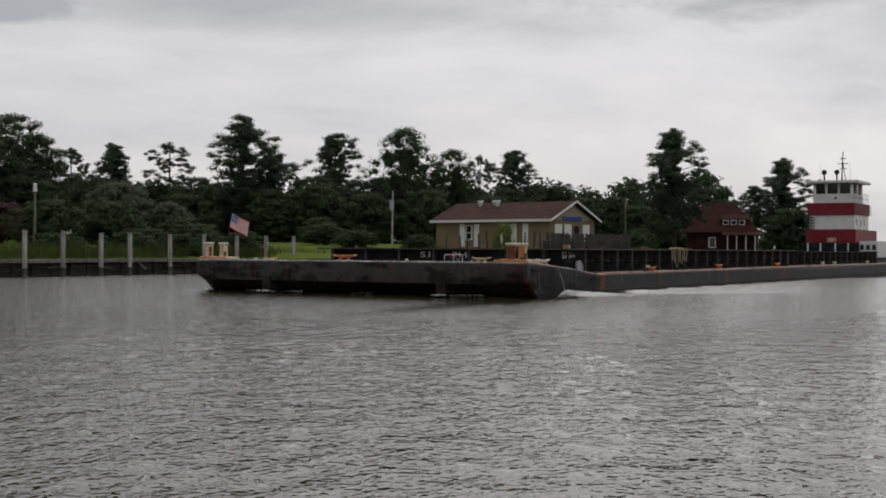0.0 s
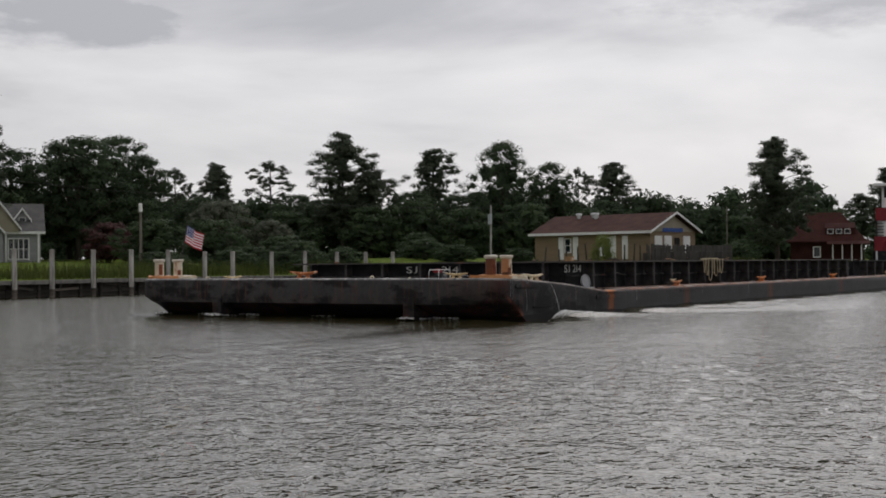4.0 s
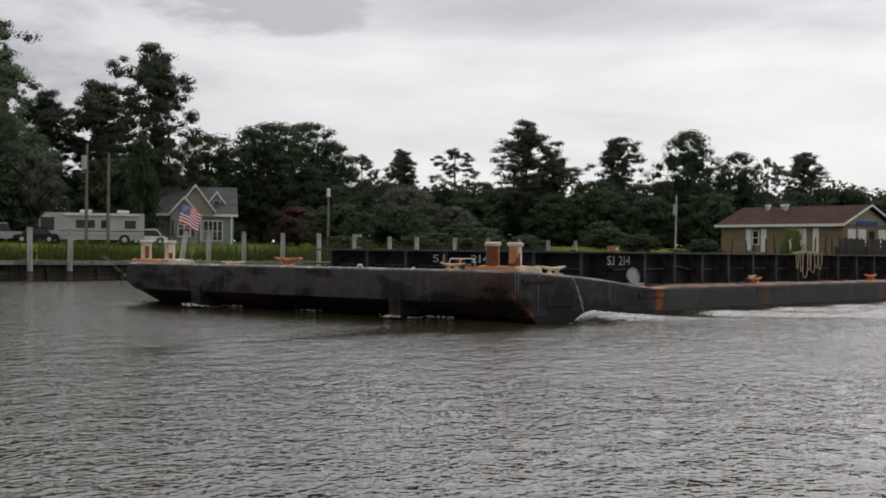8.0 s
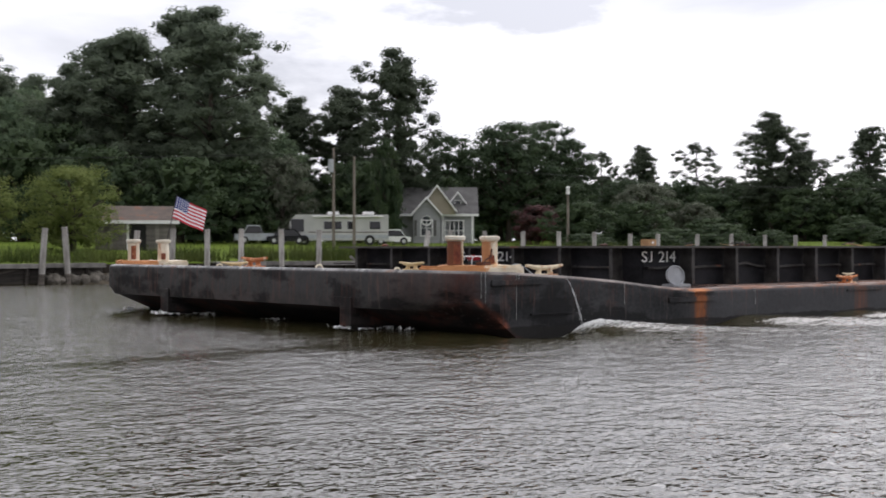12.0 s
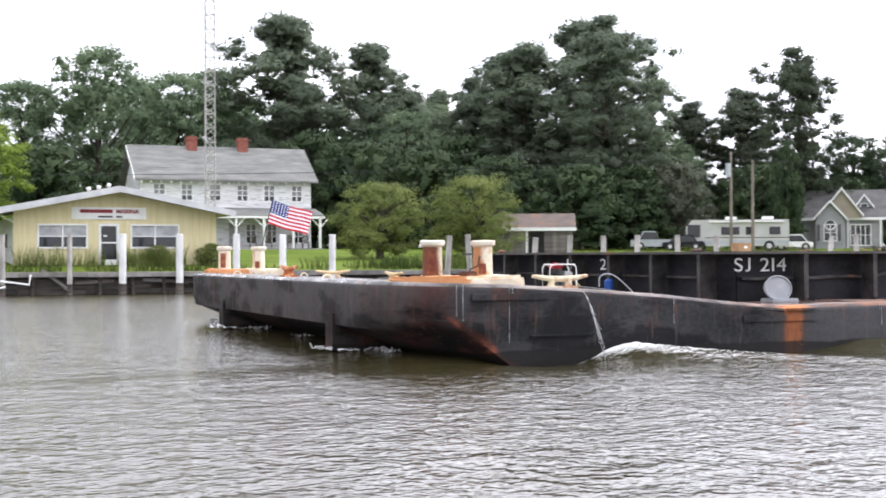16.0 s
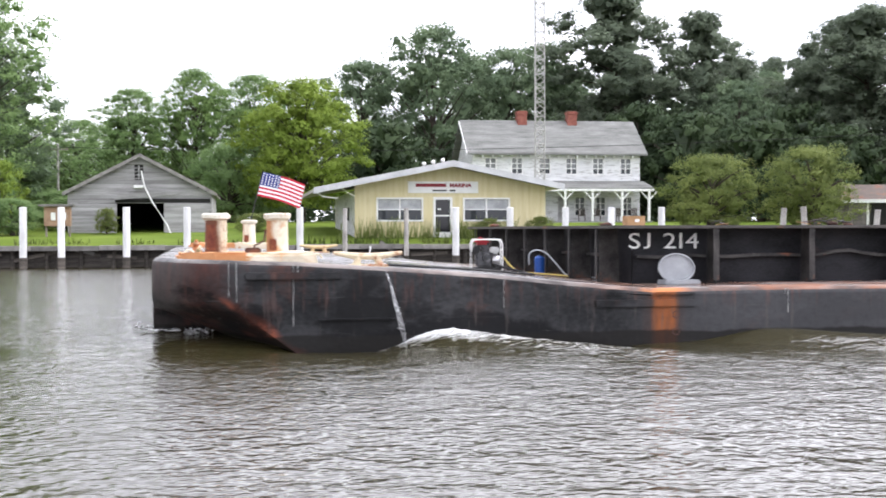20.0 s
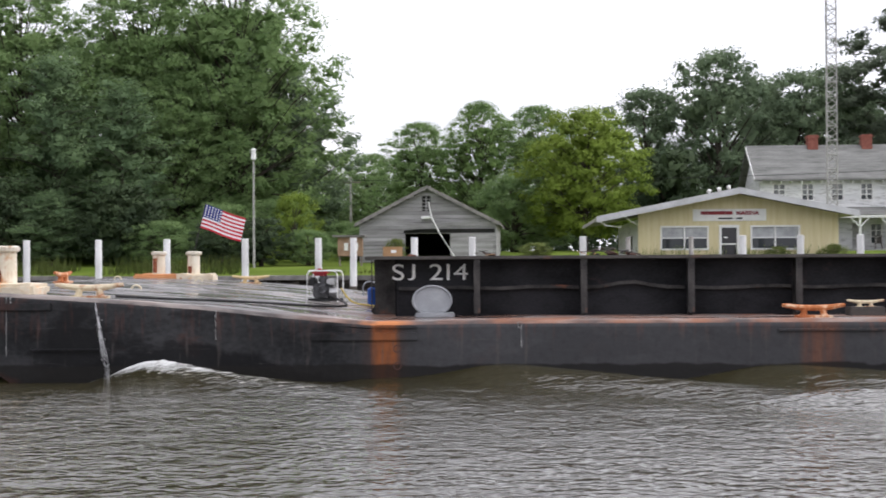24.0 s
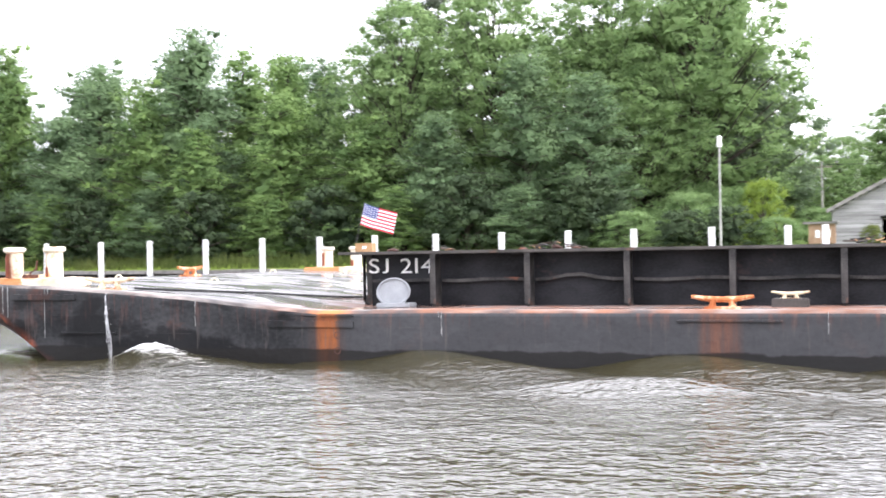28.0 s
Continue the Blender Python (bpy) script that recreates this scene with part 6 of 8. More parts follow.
    box(bm, 22.9, x1 + 0.2, y - 2.8, y, 2.3, 2.5)
    part("porch_floor", bm, M_BARN, p)
    for x in (23.3, 26.0, 28.3, 30.8, 33.1):
        bm = B()
        box(bm, x - 0.09, x + 0.09, y - 2.92, y - 2.75, 2.5, 5.0)
        for s in (-1, 1):
            rod(bm, (x, y - 2.83, 4.2), (x + s * 0.7, y - 2.83, 4.95), 0.06, 0.06, 6)
        part("porch_post", bm, M_WHITE, p)
    bm = B()
    for x in np.arange(23.5, 33.2, 1.2):
        box(bm, x, x + 0.2, y - 2.7, y - 2.5, 1.9, 2.3)
    part("porch_pier", bm, M_BRICK, p)
    return p


def porch_chair(x, y):
    c = thing("porch_chair", "dark wooden chair on the porch", "chair", pose(x, y, 2.5, 0, 0, random.uniform(-25, 25)), group="chairs on the porch")
    for dx in (-0.25, 0.25):
        for dy in (-0.25, 0.25):
            bm = B()
            box(bm, dx - 0.03, dx + 0.03, dy - 0.03, dy + 0.03, 0, 0.42)
            part("leg", bm, M_TIMBER, c)
    bm = B()
    box(bm, -0.3, 0.3, -0.3, 0.3, 0.42, 0.48, 0.01)
    part("seat", bm, M_TIMBER, c)
    bm = B()
    for k in range(4):
        box(bm, -0.28 + k * 0.15, -0.18 + k * 0.15, 0.25, 0.3, 0.48, 1.1)
    part("backrest", bm, M_TIMBER, c)


def barn():
    p = thing("barn", "silver-grey weathered plank barn with open doorway", "barn")
    y, xa, xb, z0, ze, zp, xm = 84.0, -10.85, -1.95, 1.35, 4.2, 6.5, -6.4
    d0, d1, dt = -7.85, -4.95, 3.55
    # boards of the front, each its own length
    z = z0
    rnd = random.Random(2)
    while z < zp - 0.1:
        h = 0.245
        zc = z + h / 2
        if zc < ze:
            l, r = xa, xb
        else:
            u = (zp - zc) / (zp - ze)
            l, r = xm + (xa - xm) * u, xm + (xb - xm) * u
        spans = [(l, r)]
        if zc < dt:
            spans = [(l, d0), (d1, r)]
        elif 5.05 < zc < 5.95:
            spans = [(l, xm - 0.35), (xm + 0.2, r)]
        for a, b_ in spans:
            if b_ - a < 0.1:
                continue
            bm = B()
            box(bm, a, b_, y - 0.02, y + 0.03, z, z + h - 0.012)
            for v in bm.verts:
                if v.co.y < y:
                    v.co.y -= 0.02 if v.co.z < zc else 0.0
                v.co.z += rnd.uniform(-0.008, 0.008)
            part("board", bm, M_BARN, p)
        z += h
    # near-black sheet stands in for the shade behind boards and louvres
    bm = B()
    prism(bm, [(xa + 0.1, z0), (d0 - 0.05, z0), (d0 - 0.05, dt), (d1 + 0.05, dt), (d1 + 0.05, z0), (xb - 0.1, z0), (xb - 0.1, ze), (xm, zp - 0.1), (xa + 0.1, ze)], "y", y + 0.05, y + 0.08)
    part("front_framing", bm, M_DARK, p)
    for x in (xa, xb - 0.1):
        bm = B()
        box(bm, x, x + 0.1, y + 0.08, y + 14, z0, ze)
        part("side_wall", bm, M_BARN, p)
    # back wall coloured near-black for the barn's unlit inside
    bm = B()
    prism(bm, [(xa, z0), (xb, z0), (xb, ze), (xm, zp), (xa, ze)], "y", y + 13.9, y + 14)
    part("back_wall", bm, M_DARK, p)
    for xe in (xa - 0.28, xb + 0.28):
        s = (zp - ze) / (xm - xa)
        zE = ze - 0.28 * s
        bm = B()
        prism(bm, [(xe, zE + 0.05), (xm, zp + 0.05), (xm, zp + 0.17), (xe, zE + 0.17)], "y", y - 0.4, y + 14.2)
        part("roof", bm, M_BARNROOF, p, "weathered tin roof slope")
        bm = B()
        prism(bm, [(xe, zE - 0.05), (xm, zp - 0.05), (xm, zp + 0.19), (xe, zE + 0.19)], "y", y - 0.44, y - 0.402)
        part("bargeboard", bm, M_CAP, p)
    # louvred opening high in the gable
    for k in range(4):
        bm = B()
        box(bm, xm - 0.33, xm + 0.18, y - 0.03, y + 0.02, 5.1 + k * 0.22, 5.15 + k * 0.22)
        part("louvre", bm, M_BARN, p)
    bm = B()
    box(bm, xm - 0.12, xm - 0.04, y - 0.03, y + 0.02, 5.05, 5.95)
    part("louvre_post", bm, M_BARN, p)
    # sliding-door rail, half-dropped boards
    bm = B()
    box(bm, d0 - 0.1, xb - 0.1, y - 0.09, y - 0.03, 3.6, 3.85)
    part("door_rail", bm, M_DARK, p)
    bm = B()
    prism(bm, [(-8.0, 3.75), (-4.1, 4.1), (-3.9, 4.35), (-4.6, 4.25), (-7.0, 4.15), (-7.6, 4.3)], "y", y - 0.5, y - 0.42)
    part("hanging_boards", bm, M_BARN, p)
    bm = B()
    box(bm, d1 + 0.05, xb - 0.2, y - 0.1, y - 0.03, z0 + 0.1, 3.55)
    part("sliding_door", bm, M_BARN, p)
    bm = B()
    tube(bm, [(-6.3, y - 0.4, 5.6), (-6.1, y - 0.5, 4.6), (-5.6, y - 0.6, 3.6), (-4.7, y - 0.8, 2.2), (-4.4, y - 1.0, 1.45)], 0.05, 6)
    part("hanging_cable", bm, M_WHITE, p)
    bm = B()
    box(bm, -6.75, -6.2, y - 0.7, y - 0.05, 4.5, 4.68, 0.03)
    part("lamp_bracket", bm, M_WHITE, p)
    return p


def plain_house(name, label, m, w, d, eave, ridge, wall, roof, over=0.4):
    """A gabled house along its own x, front at y = 0, base at z = 0. Returns it."""
    p = thing(name, label, "house", m)
    for y0, y1, nm in ((0, 0.15, "front_wall"), (d - 0.15, d, "back_wall")):
        bm = B()
        box(bm, 0, w, y0, y1, -0.5, eave)
        part(nm, bm, wall, p)
    for x in (0, w - 0.15):
        bm = B()
        prism(bm, [(0.15, -0.5), (d - 0.15, -0.5), (d - 0.15, eave), (d / 2, ridge - 0.1), (0.15, eave)], "x", x, x + 0.15)
        part("gable_wall", bm, wall, p)
    k = (ridge - eave) / (d / 2)
    for s in (0, 1):
        a = (-over, eave - over * k) if not s else (d + over, eave - over * k)
        bm = B()
        prism(bm, [a, (d / 2, ridge), (d / 2, ridge + 0.15), (a[0], a[1] + 0.15)], "x", -over, w + over)
        part("roof", bm, roof, p)
    bm = B()
    box(bm, -over, w + over, -over - 0.05, -over, eave - over * k - 0.05, eave - over * k + 0.18)
    part("fascia", bm, M_WHITE, p)
    return p


def small_gable(p, x0, x1, y, zb, ze, zp, wall, roof, deep=3.0, trim=True):
    """A front gable that stands out of a house."""
    xm = (x0 + x1) / 2
    bm = B()
    prism(bm, [(x0, zb), (x1, zb), (x1, ze), (xm, zp), (x0, ze)], "y", y, y + 0.15)
    part("gable_front", bm, wall, p)
    for xs in (x0, x1 - 0.12):
        bm = B()
        box(bm, xs, xs + 0.12, y + 0.15, y + deep, zb, ze)
        part("gable_side", bm, wall, p)
    s = (zp - ze) / (xm - x0)
    for xe in (x0 - 0.25, x1 + 0.25):
        zE = ze - 0.25 * s
        bm = B()
        prism(bm, [(xe, zE), (xm, zp), (xm, zp + 0.14), (xe, zE + 0.14)], "y", y - 0.3, y + deep)
        part("gable_roof", bm, roof, p)
        bm = B()
        prism(bm, [(xe, zE - 0.08), (xm, zp - 0.08), (xm, zp + 0.16), (xe, zE + 0.16)], "y", y - 0.36, y - 0.303)
        part("bargeboard", bm, M_WHITE, p)


def grey_house():
    a = -40.5
    p = plain_house("grey_house", "blue-grey cottage with white trim and dormer", pose(77.9, 98.4, 2.3, 0, 0, a), 7.8, 8.5, 2.95, 5.5, M_GSIDE, M_ROOFGREY)
    small_gable(p, 2.5, 5.9, -0.6, 2.85, 3.3, 5.55, M_CREAMSIDE, M_ROOFGREY, 4.0)
    small_gable(p, 1.9, 4.5, -1.6, -0.5, 2.9, 4.35, M_GSIDE, M_ROOFGREY, 3.0)
    small_gable(p, 5.6, 6.8, 1.4, 2.9, 4.2, 5.0, M_GSIDE, M_ROOFGREY, 2.5)
    window(p, 2.7, 3.7, 0.8, 2.2, -1.6, 2, 2, 0.1, 0.08)
    # arched light over the front window
    bm = B()
    bmesh.ops.create_cone(bm, cap_ends=True, segments=24, radius1=0.50, radius2=0.50, depth=0.05, matrix=Matrix.Translation((3.2, -1.615, 2.2)) @ Matrix.Rotation(radians(90), 4, "X"))
    light = part("arched_light", bm, M_WHITE, p)
    bm = B()
    bmesh.ops.create_cone(bm, cap_ends=True, segments=24, radius1=0.4, radius2=0.4, depth=0.03, matrix=Matrix.Translation((3.2, -1.64, 2.25)) @ Matrix.Rotation(radians(90), 4, "X"))
    part("pane", bm, M_GLASS, light)
    window(p, 5.0, 6.7, 0.4, 2.2, 0.0, 4, 2, 0.1, 0.08)
    window(p, 5.95, 6.45, 3.5, 4.2, 1.4, 1, 2, 0.08, 0.06)
    for x in (2.15, 4.0):
        bm = B()
        box(bm, x - 0.12, x + 0.12, -1.68, -1.61, 0.75, 2.25)
        part("shutter", bm, M_ROOFGREY, p)
    for x in (4.75, 7.6):
        bm = B()
        box(bm, x - 0.08, x + 0.08, -0.5, -0.34, -0.5, 2.7)
        part("corner_post", bm, M_WHITE, p)


def tan_house():
    """Long side towards the canal, gable end with doors at its right."""
    w, d = 13.2, 7.2
    p = plain_house("tan_house", "tan single-storey building with brown shingle roof", pose(110.7, 55.9, 2.05, 0, 0, -103), w, d, 2.6, 4.15, M_TANSIDE, M_ROOFBR, 0.45)
    for x in (2.9, 4.6, 7.6, 8.9, 10.2):
        bm = B()
        box(bm, x, x + 0.6, -0.05, 0.0, 0.1, 2.2)
        part("shutter_door", bm, M_WHITE, p)
    window(p, 3.7, 4.3, 0.8, 2.0, -0.01, 1, 2, 0.08, 0.05)
    window(p, 8.3, 8.8, 0.8, 2.0, -0.01, 1, 2, 0.08, 0.05)
    k = (4.15 - 2.6) / (d / 2)
    for s in (0, 1):
        a = (-0.5, 2.6 - 0.5 * k) if not s else (d + 0.5, 2.6 - 0.5 * k)
        bm = B()
        prism(bm, [a, (d / 2, 4.15), (d / 2, 4.34), (a[0], a[1] + 0.19)], "x", w + 0.45, w + 0.5)
        part("bargeboard", bm, M_WHITE, p)
    bm = B()
    prism(bm, [(0.4, 2.55), (d - 0.4, 2.55), (d / 2, 3.95)], "x", w, w + 0.03)
    part("gable_siding", bm, M_CREAMSIDE, p)
    bm = B()
    box(bm, w + 0.03, w + 0.1, 1.9, 5.0, 2.5, 2.85)
    part("sign_board", bm, M_BLUEP, p, "blue sign board")
    for y in (0.7, 2.2, 5.2):
        bm = B()
        box(bm, w, w + 0.06, y, y + 1.1, 0.2, 2.15)
        part("white_door", bm, M_WHITE, p)
    bm = B()
    box(bm, w, w + 0.05, 3.8, 4.6, 0.2, 2.0)
    part("dark_door", bm, M_DARK, p)
    rail = B()
    box(rail, w + 0.9, w + 0.97, 0.0, d, 0.75, 0.83)
    for y in np.arange(0.1, d, 0.7):
        box(rail, w + 0.9, w + 0.97, y, y + 0.07, -0.4, 0.75)
    part("porch_rail", rail, M_FENCE, p)
    for x, y in ((3.0, 3.0), (4.6, 3.2), (5.2, 2.8)):
        bm = B()
        rod(bm, (x, y, 3.6), (x, y, 4.35), 0.24, 0.24, 10)
        rod(bm, (x, y, 4.35), (x, y, 4.5), 0.34, 0.26, 10)
        part("roof_vent", bm, M_CHROME, p)


def red_house():
    """A hipped house: walls under a steep four-sided roof with a shed dormer and a porch."""
    p = thing("red_roofed_house", "dark house with steep red-brown hipped roof", "house", pose(144.0, 41.4, 2.1, 0, 0, -76))
    W, D, E, R = 8.6, 8.0, 1.9, 5.2
    bm = B()
    box(bm, 0.5, W - 0.5, 0.5, D - 0.5, -0.3, E + 0.1)
    part("wall_body", bm, M_ROOFRED, p)
    bm = B()
    base = [bm.verts.new(q) for q in ((0, 0, E), (W, 0, E), (W, D, E), (0, D, E))]
    low = [bm.verts.new((v.co.x, v.co.y, E - 0.15)) for v in base]
    top = [bm.verts.new(q) for q in ((2.2, D / 2, R), (W - 2.7, D / 2, R))]
    for f in ((base[0], base[1], top[1], top[0]), (base[1], base[2], top[1]), (base[2], base[3], top[0], top[1]), (base[3], base[0], top[0])):
        bm.faces.new(f)
    for i in range(4):
        bm.faces.new((base[i], base[(i + 1) % 4], low[(i + 1) % 4], low[i]))
    bm.faces.new(low)
    part("roof", bm, M_ROOFRED, p, "steep red-brown shingle roof")
    bm = B()
    prism(bm, [(0.9, 2.5), (0.9, 3.35), (2.6, 4.0)], "x", 4.2, 7.4)
    part("dormer", bm, M_ROOFRED, p)
    for x in (4.5, 5.4, 6.3):
        window(p, x, x + 0.55, 2.75, 3.2, 0.9, 1, 1, 0.05, 0.04)
    window(p, 3.0, 3.6, 0.2, 1.2, 0.49, 1, 1, 0.12, 0.06)
    for x in (5.0, 6.0, 7.0, 8.0):
        bm = B()
        box(bm, x - 0.06, x + 0.06, -1.2, -1.08, -0.3, 1.5)
        part("porch_post", bm, M_WHITE, p)
    bm = B()
    prism(bm, [(-1.4, 1.45), (0.5, 1.9), (0.5, 2.02), (-1.4, 1.55)], "x", 4.4, 8.9)
    part("porch_roof", bm, M_ROOFRED, p)


def shed():
    p = plain_house("shed", "grey plank shed with rusty tin roof", pose(39.6, 82.9, 1.75, 0, 0, -26.5), 5.4, 3.6, 2.0, 2.95, M_SHEDWALL, M_SHEDROOF, 0.25)
    # near-black panel on the wall in place of a shaded opening
    bm = B()
    box(bm, 2.25, 3.4, -0.03, 0.02, -0.3, 1.75)
    part("open_doorway", bm, M_DARK, p, "near-black panel for the shade of an open doorway")
    for x in np.arange(0.1, 5.3, 0.28):
        if 2.1 < x < 3.45:
            continue
        bm = B()
        box(bm, x, x + 0.255, -0.03, -0.002, -0.35, 1.98)
        part("board", bm, M_SHEDWALL, p)
    bm = B()
    box(bm, 2.1, 2.25, -0.05, -0.03, -0.3, 1.8)
    part("door_post", bm, M_WHITE, p)


marina()
white_house()
for _x in (27.7, 29.0, 31.0, 32.2):
    porch_chair(_x, 104.3)
barn()
grey_house()
tan_house()
red_house()
shed()


# ---- poles, tower, cars ----
def lattice_tower():
    p = thing("lattice_mast", "tall galvanised lattice radio mast", "mast", pose(20.85, 90.5, 1.9, 0, 0, 20))
    r, H = 0.44, 34.0
    legs = [(r * math.cos(a), r * math.sin(a)) for a in (radians(90), radians(210), radians(330))]
    for x, y in legs:
        bm = B()
        rod(bm, (x, y, 0), (x, y, H), 0.048, 0.048, 6)
        part("leg", bm, M_STEELTOWER, p)
    bars = []
    for i in range(3):
        a, b_ = legs[i], legs[(i + 1) % 3]
        for p0, p1, rad in (((*a, 0), (*b_, 0.5), 0.03), ((*b_, 0.5), (*a, 1.0), 0.03), ((*a, 0), (*b_, 0), 0.026)):
            bm = B()
            rod(bm, p0, p1, rad, rad, 4)
            me = bpy.data.meshes.new("brace")
            bm.to_mesh(me)
            bm.free()
            me.materials.append(M_STEELTOWER)
            bars.append(me)
    for k in range(33):
        for me in bars:
            o = new("brace", me)
            o.parent, o.location = p, (0, 0, k * 1.0)


def utility_pole(x, y, top, label, can=False, arm=False, lamp=False, r=0.13, lean=0.0):
    z = ground_z(x, y) - 0.2
    p = thing("utility_pole" if not lamp else "lamp_post", label, "pole", pose(x, y, z, 0, lean, 20))
    h = top - z
    bm = B()
    rod(bm, (0, 0, 0), (0, 0, h), r, r * 0.7, 10)
    part("pole", bm, M_STEELTOWER if lamp and r < 0.1 else M_PILEG if lean or arm else M_POLE, p)
    if can:
        bm = B()
        rod(bm, (-0.3, 0.05, h - 1.9), (-0.3, 0.05, h - 0.9), 0.2, 0.2, 12)
        part("transformer", bm, M_GREYP, p, "grey transformer can")
    if arm:
        bm = B()
        box(bm, -0.9, 0.9, -0.06, 0.06, h - 0.55, h - 0.42)
        for u in (-0.8, 0, 0.8):
            rod(bm, (u, 0, h - 0.42), (u, 0, h - 0.22), 0.04, 0.03, 6)
        part("crossarm", bm, M_POLE, p)
    if lamp:
        bm = B()
        rod(bm, (0, 0, h - 0.1), (0, 0, h + 0.45), 0.16, 0.13, 10)
        rod(bm, (0, 0, h + 0.45), (0, 0, h + 0.55), 0.2, 0.08, 10)
        part("lamp_head", bm, M_WHITE, p)
    return p


lattice_tower()
utility_pole(58.4, 81.2, 9.6, "wooden utility pole with transformer can", can=True)
utility_pole(58.5, 78.7, 8.8, "plain wooden utility pole", arm=False)
utility_pole(75.6, 72.9, 6.3, "wooden pole with small white lamp", lamp=True)
utility_pole(109.6, 60.1, 7.5, "leaning pale wooden utility pole", can=True, lean=3.0, r=0.1)
utility_pole(142.0, 47.5, 8.0, "thin grey pole far along the bank", r=0.08)
utility_pole(-16.2, 76.4, 8.0, "tall thin grey lamp post on the bank", lamp=True, r=0.075)
utility_pole(-16.1, 118.5, 9.5, "utility pole with crossarm", arm=True)


def wires(a, b_, sag, label):
    bm = B()
    pts = [(a[0] + (b_[0] - a[0]) * u, a[1] + (b_[1] - a[1]) * u, a[2] + (b_[2] - a[2]) * u - sag * 4 * u * (1 - u)) for u in np.linspace(0, 1, 14)]
    tube(bm, pts, 0.018, 4)
    me = bpy.data.meshes.new("power_line")
    bm.to_mesh(me)
    bm.free()
    me.materials.append(M_BLACK)
    tagged(new("power_line", me), label, "cable", group="power lines")


wires((58.4, 81.2, 9.2), (-16.1, 118.5, 9.2), 1.0, "sagging power line between two poles")
wires((58.4, 81.2, 9.2), (109.6, 60.1, 7.2), 0.8, "sagging power line between two poles")
wires((-16.1, 118.5, 9.2), (-70, 130, 9.2), 0.8, "sagging power line running into the trees")


def vehicle(name, label, m, w, h, body, pickup=False):
    p = thing(name, label, "car", m)
    bm = B()
    hood = 0.56 * h
    if pickup:
        pts = [(-w / 2, 0.3), (w / 2, 0.3), (w / 2, hood), (w * 0.05, hood), (-w * 0.02, h), (-w * 0.26, h), (-w * 0.34, hood), (-w / 2, hood * 0.95)]
    else:
        pts = [(-w / 2, 0.3), (w / 2, 0.3), (w / 2, hood * 0.9), (w * 0.36, hood), (w * 0.22, h), (-w * 0.2, h), (-w * 0.32, hood), (-w / 2, hood * 0.9)]
    prism(bm, pts, "y", -0.85, 0.85)
    part("body", bm, body, p)
    bm = B()
    gx = [(q[0] * 0.94, min(q[1], h - 0.1)) for q in pts[3:-1]]
    prism(bm, gx, "y", -0.87, 0.87)
    part("windows", bm, M_TINT, p)
    for x in (-w * 0.31, w * 0.31):
        for y in (-0.78, 0.78):
            bm = B()
            rod(bm, (x, y - 0.1, 0.33), (x, y + 0.1, 0.33), 0.33, 0.33, 14)
            wh = part("wheel", bm, M_BLACK, p)
            bm = B()
            rod(bm, (x, y - 0.11, 0.33), (x, y + 0.11, 0.33), 0.17, 0.17, 10)
            part("rim", bm, M_CHROME, wh)
    return p


def motorhome():
    p = thing("motorhome", "long cream motorhome with brown side stripe", "motorhome", pose(65.9, 90.8, 2.1, 0, 0, -36))
    L, H = 8.4, 2.65
    bm = B()
    prism(bm, [(-L / 2 + 0.3, 0.45), (L / 2, 0.45), (L / 2, H), (-L / 2 + 0.5, H), (-L / 2, H - 0.6), (-L / 2, 0.8)], "y", -1.2, 1.2)
    part("body", bm, surface("cream_coachwork", (0.40, 0.40, 0.385), (0.48, 0.475, 0.46), 0.4, 1.0, 0.0), p)
    bm = B()
    box(bm, -L / 2 + 0.4, L / 2, -1.215, 1.215, 0.62, 0.92)
    part("stripe", bm, M_GREYP, p)
    bm = B()
    box(bm, -L / 2 + 1.6, L / 2, -1.215, 1.215, 1.12, 1.18)
    part("thin_stripe", bm, M_ROOFBR, p)
    bm = B()
    box(bm, -L / 2 + 1.9, L / 2 - 0.4, -1.42, -1.2, 2.42, 2.54, 0.04)
    part("rolled_awning", bm, M_WHITE, p)
    for x0, x1, z0, z1 in ((-4.08, -3.0, 1.2, 2.25), (-1.3, 0.2, 1.4, 2.05), (0.7, 1.2, 1.4, 2.05), (2.6, 3.5, 1.4, 2.05)):
        bm = B()
        box(bm, x0, x1, -1.225, -1.19, z0, z1)
        part("window", bm, M_TINT, p)
    bm = B()
    box(bm, -L / 2 - 0.02, -L / 2 + 0.1, -1.0, 1.0, 1.1, 2.05)
    part("windscreen", bm, M_TINT, p)
    for x in (-1.0, 2.0):
        bm = B()
        box(bm, x, x + 1.0, -0.5, 0.5, H, H + 0.28, 0.05)
        part("roof_unit", bm, M_WHITE, p)
    for x in (-3.0, 2.6):
        for y in (-1.1, 1.1):
            bm = B()
            rod(bm, (x, y - 0.12, 0.45), (x, y + 0.12, 0.45), 0.45, 0.45, 16)
            wh = part("wheel", bm, M_BLACK, p)
            bm = B()
            rod(bm, (x, y - 0.13, 0.45), (x, y + 0.13, 0.45), 0.22, 0.22, 10)
            part("rim", bm, M_CHROME, wh)


motorhome()
vehicle("white_car", "white hatchback parked on the grass", pose(69.5, 88.0, 2.15, 0, 0, -38), 3.2, 1.35, M_WHITE)
vehicle("pickup_truck", "silver-grey pickup truck parked by the motorhome", pose(60.0, 94.0, 2.25, 0, 0, -32), 4.4, 1.6, M_GREYP, True)
vehicle("dark_car", "dark car parked by the pickup", pose(61.6, 92.4, 2.2, 0, 0, -36), 3.4, 1.3, M_COAM)
vehicle("dock_car", "grey car parked behind the barn", pose(-12.2, 99.5, 2.0, 0, 0, 10), 4.2, 1.4, M_GREYP)


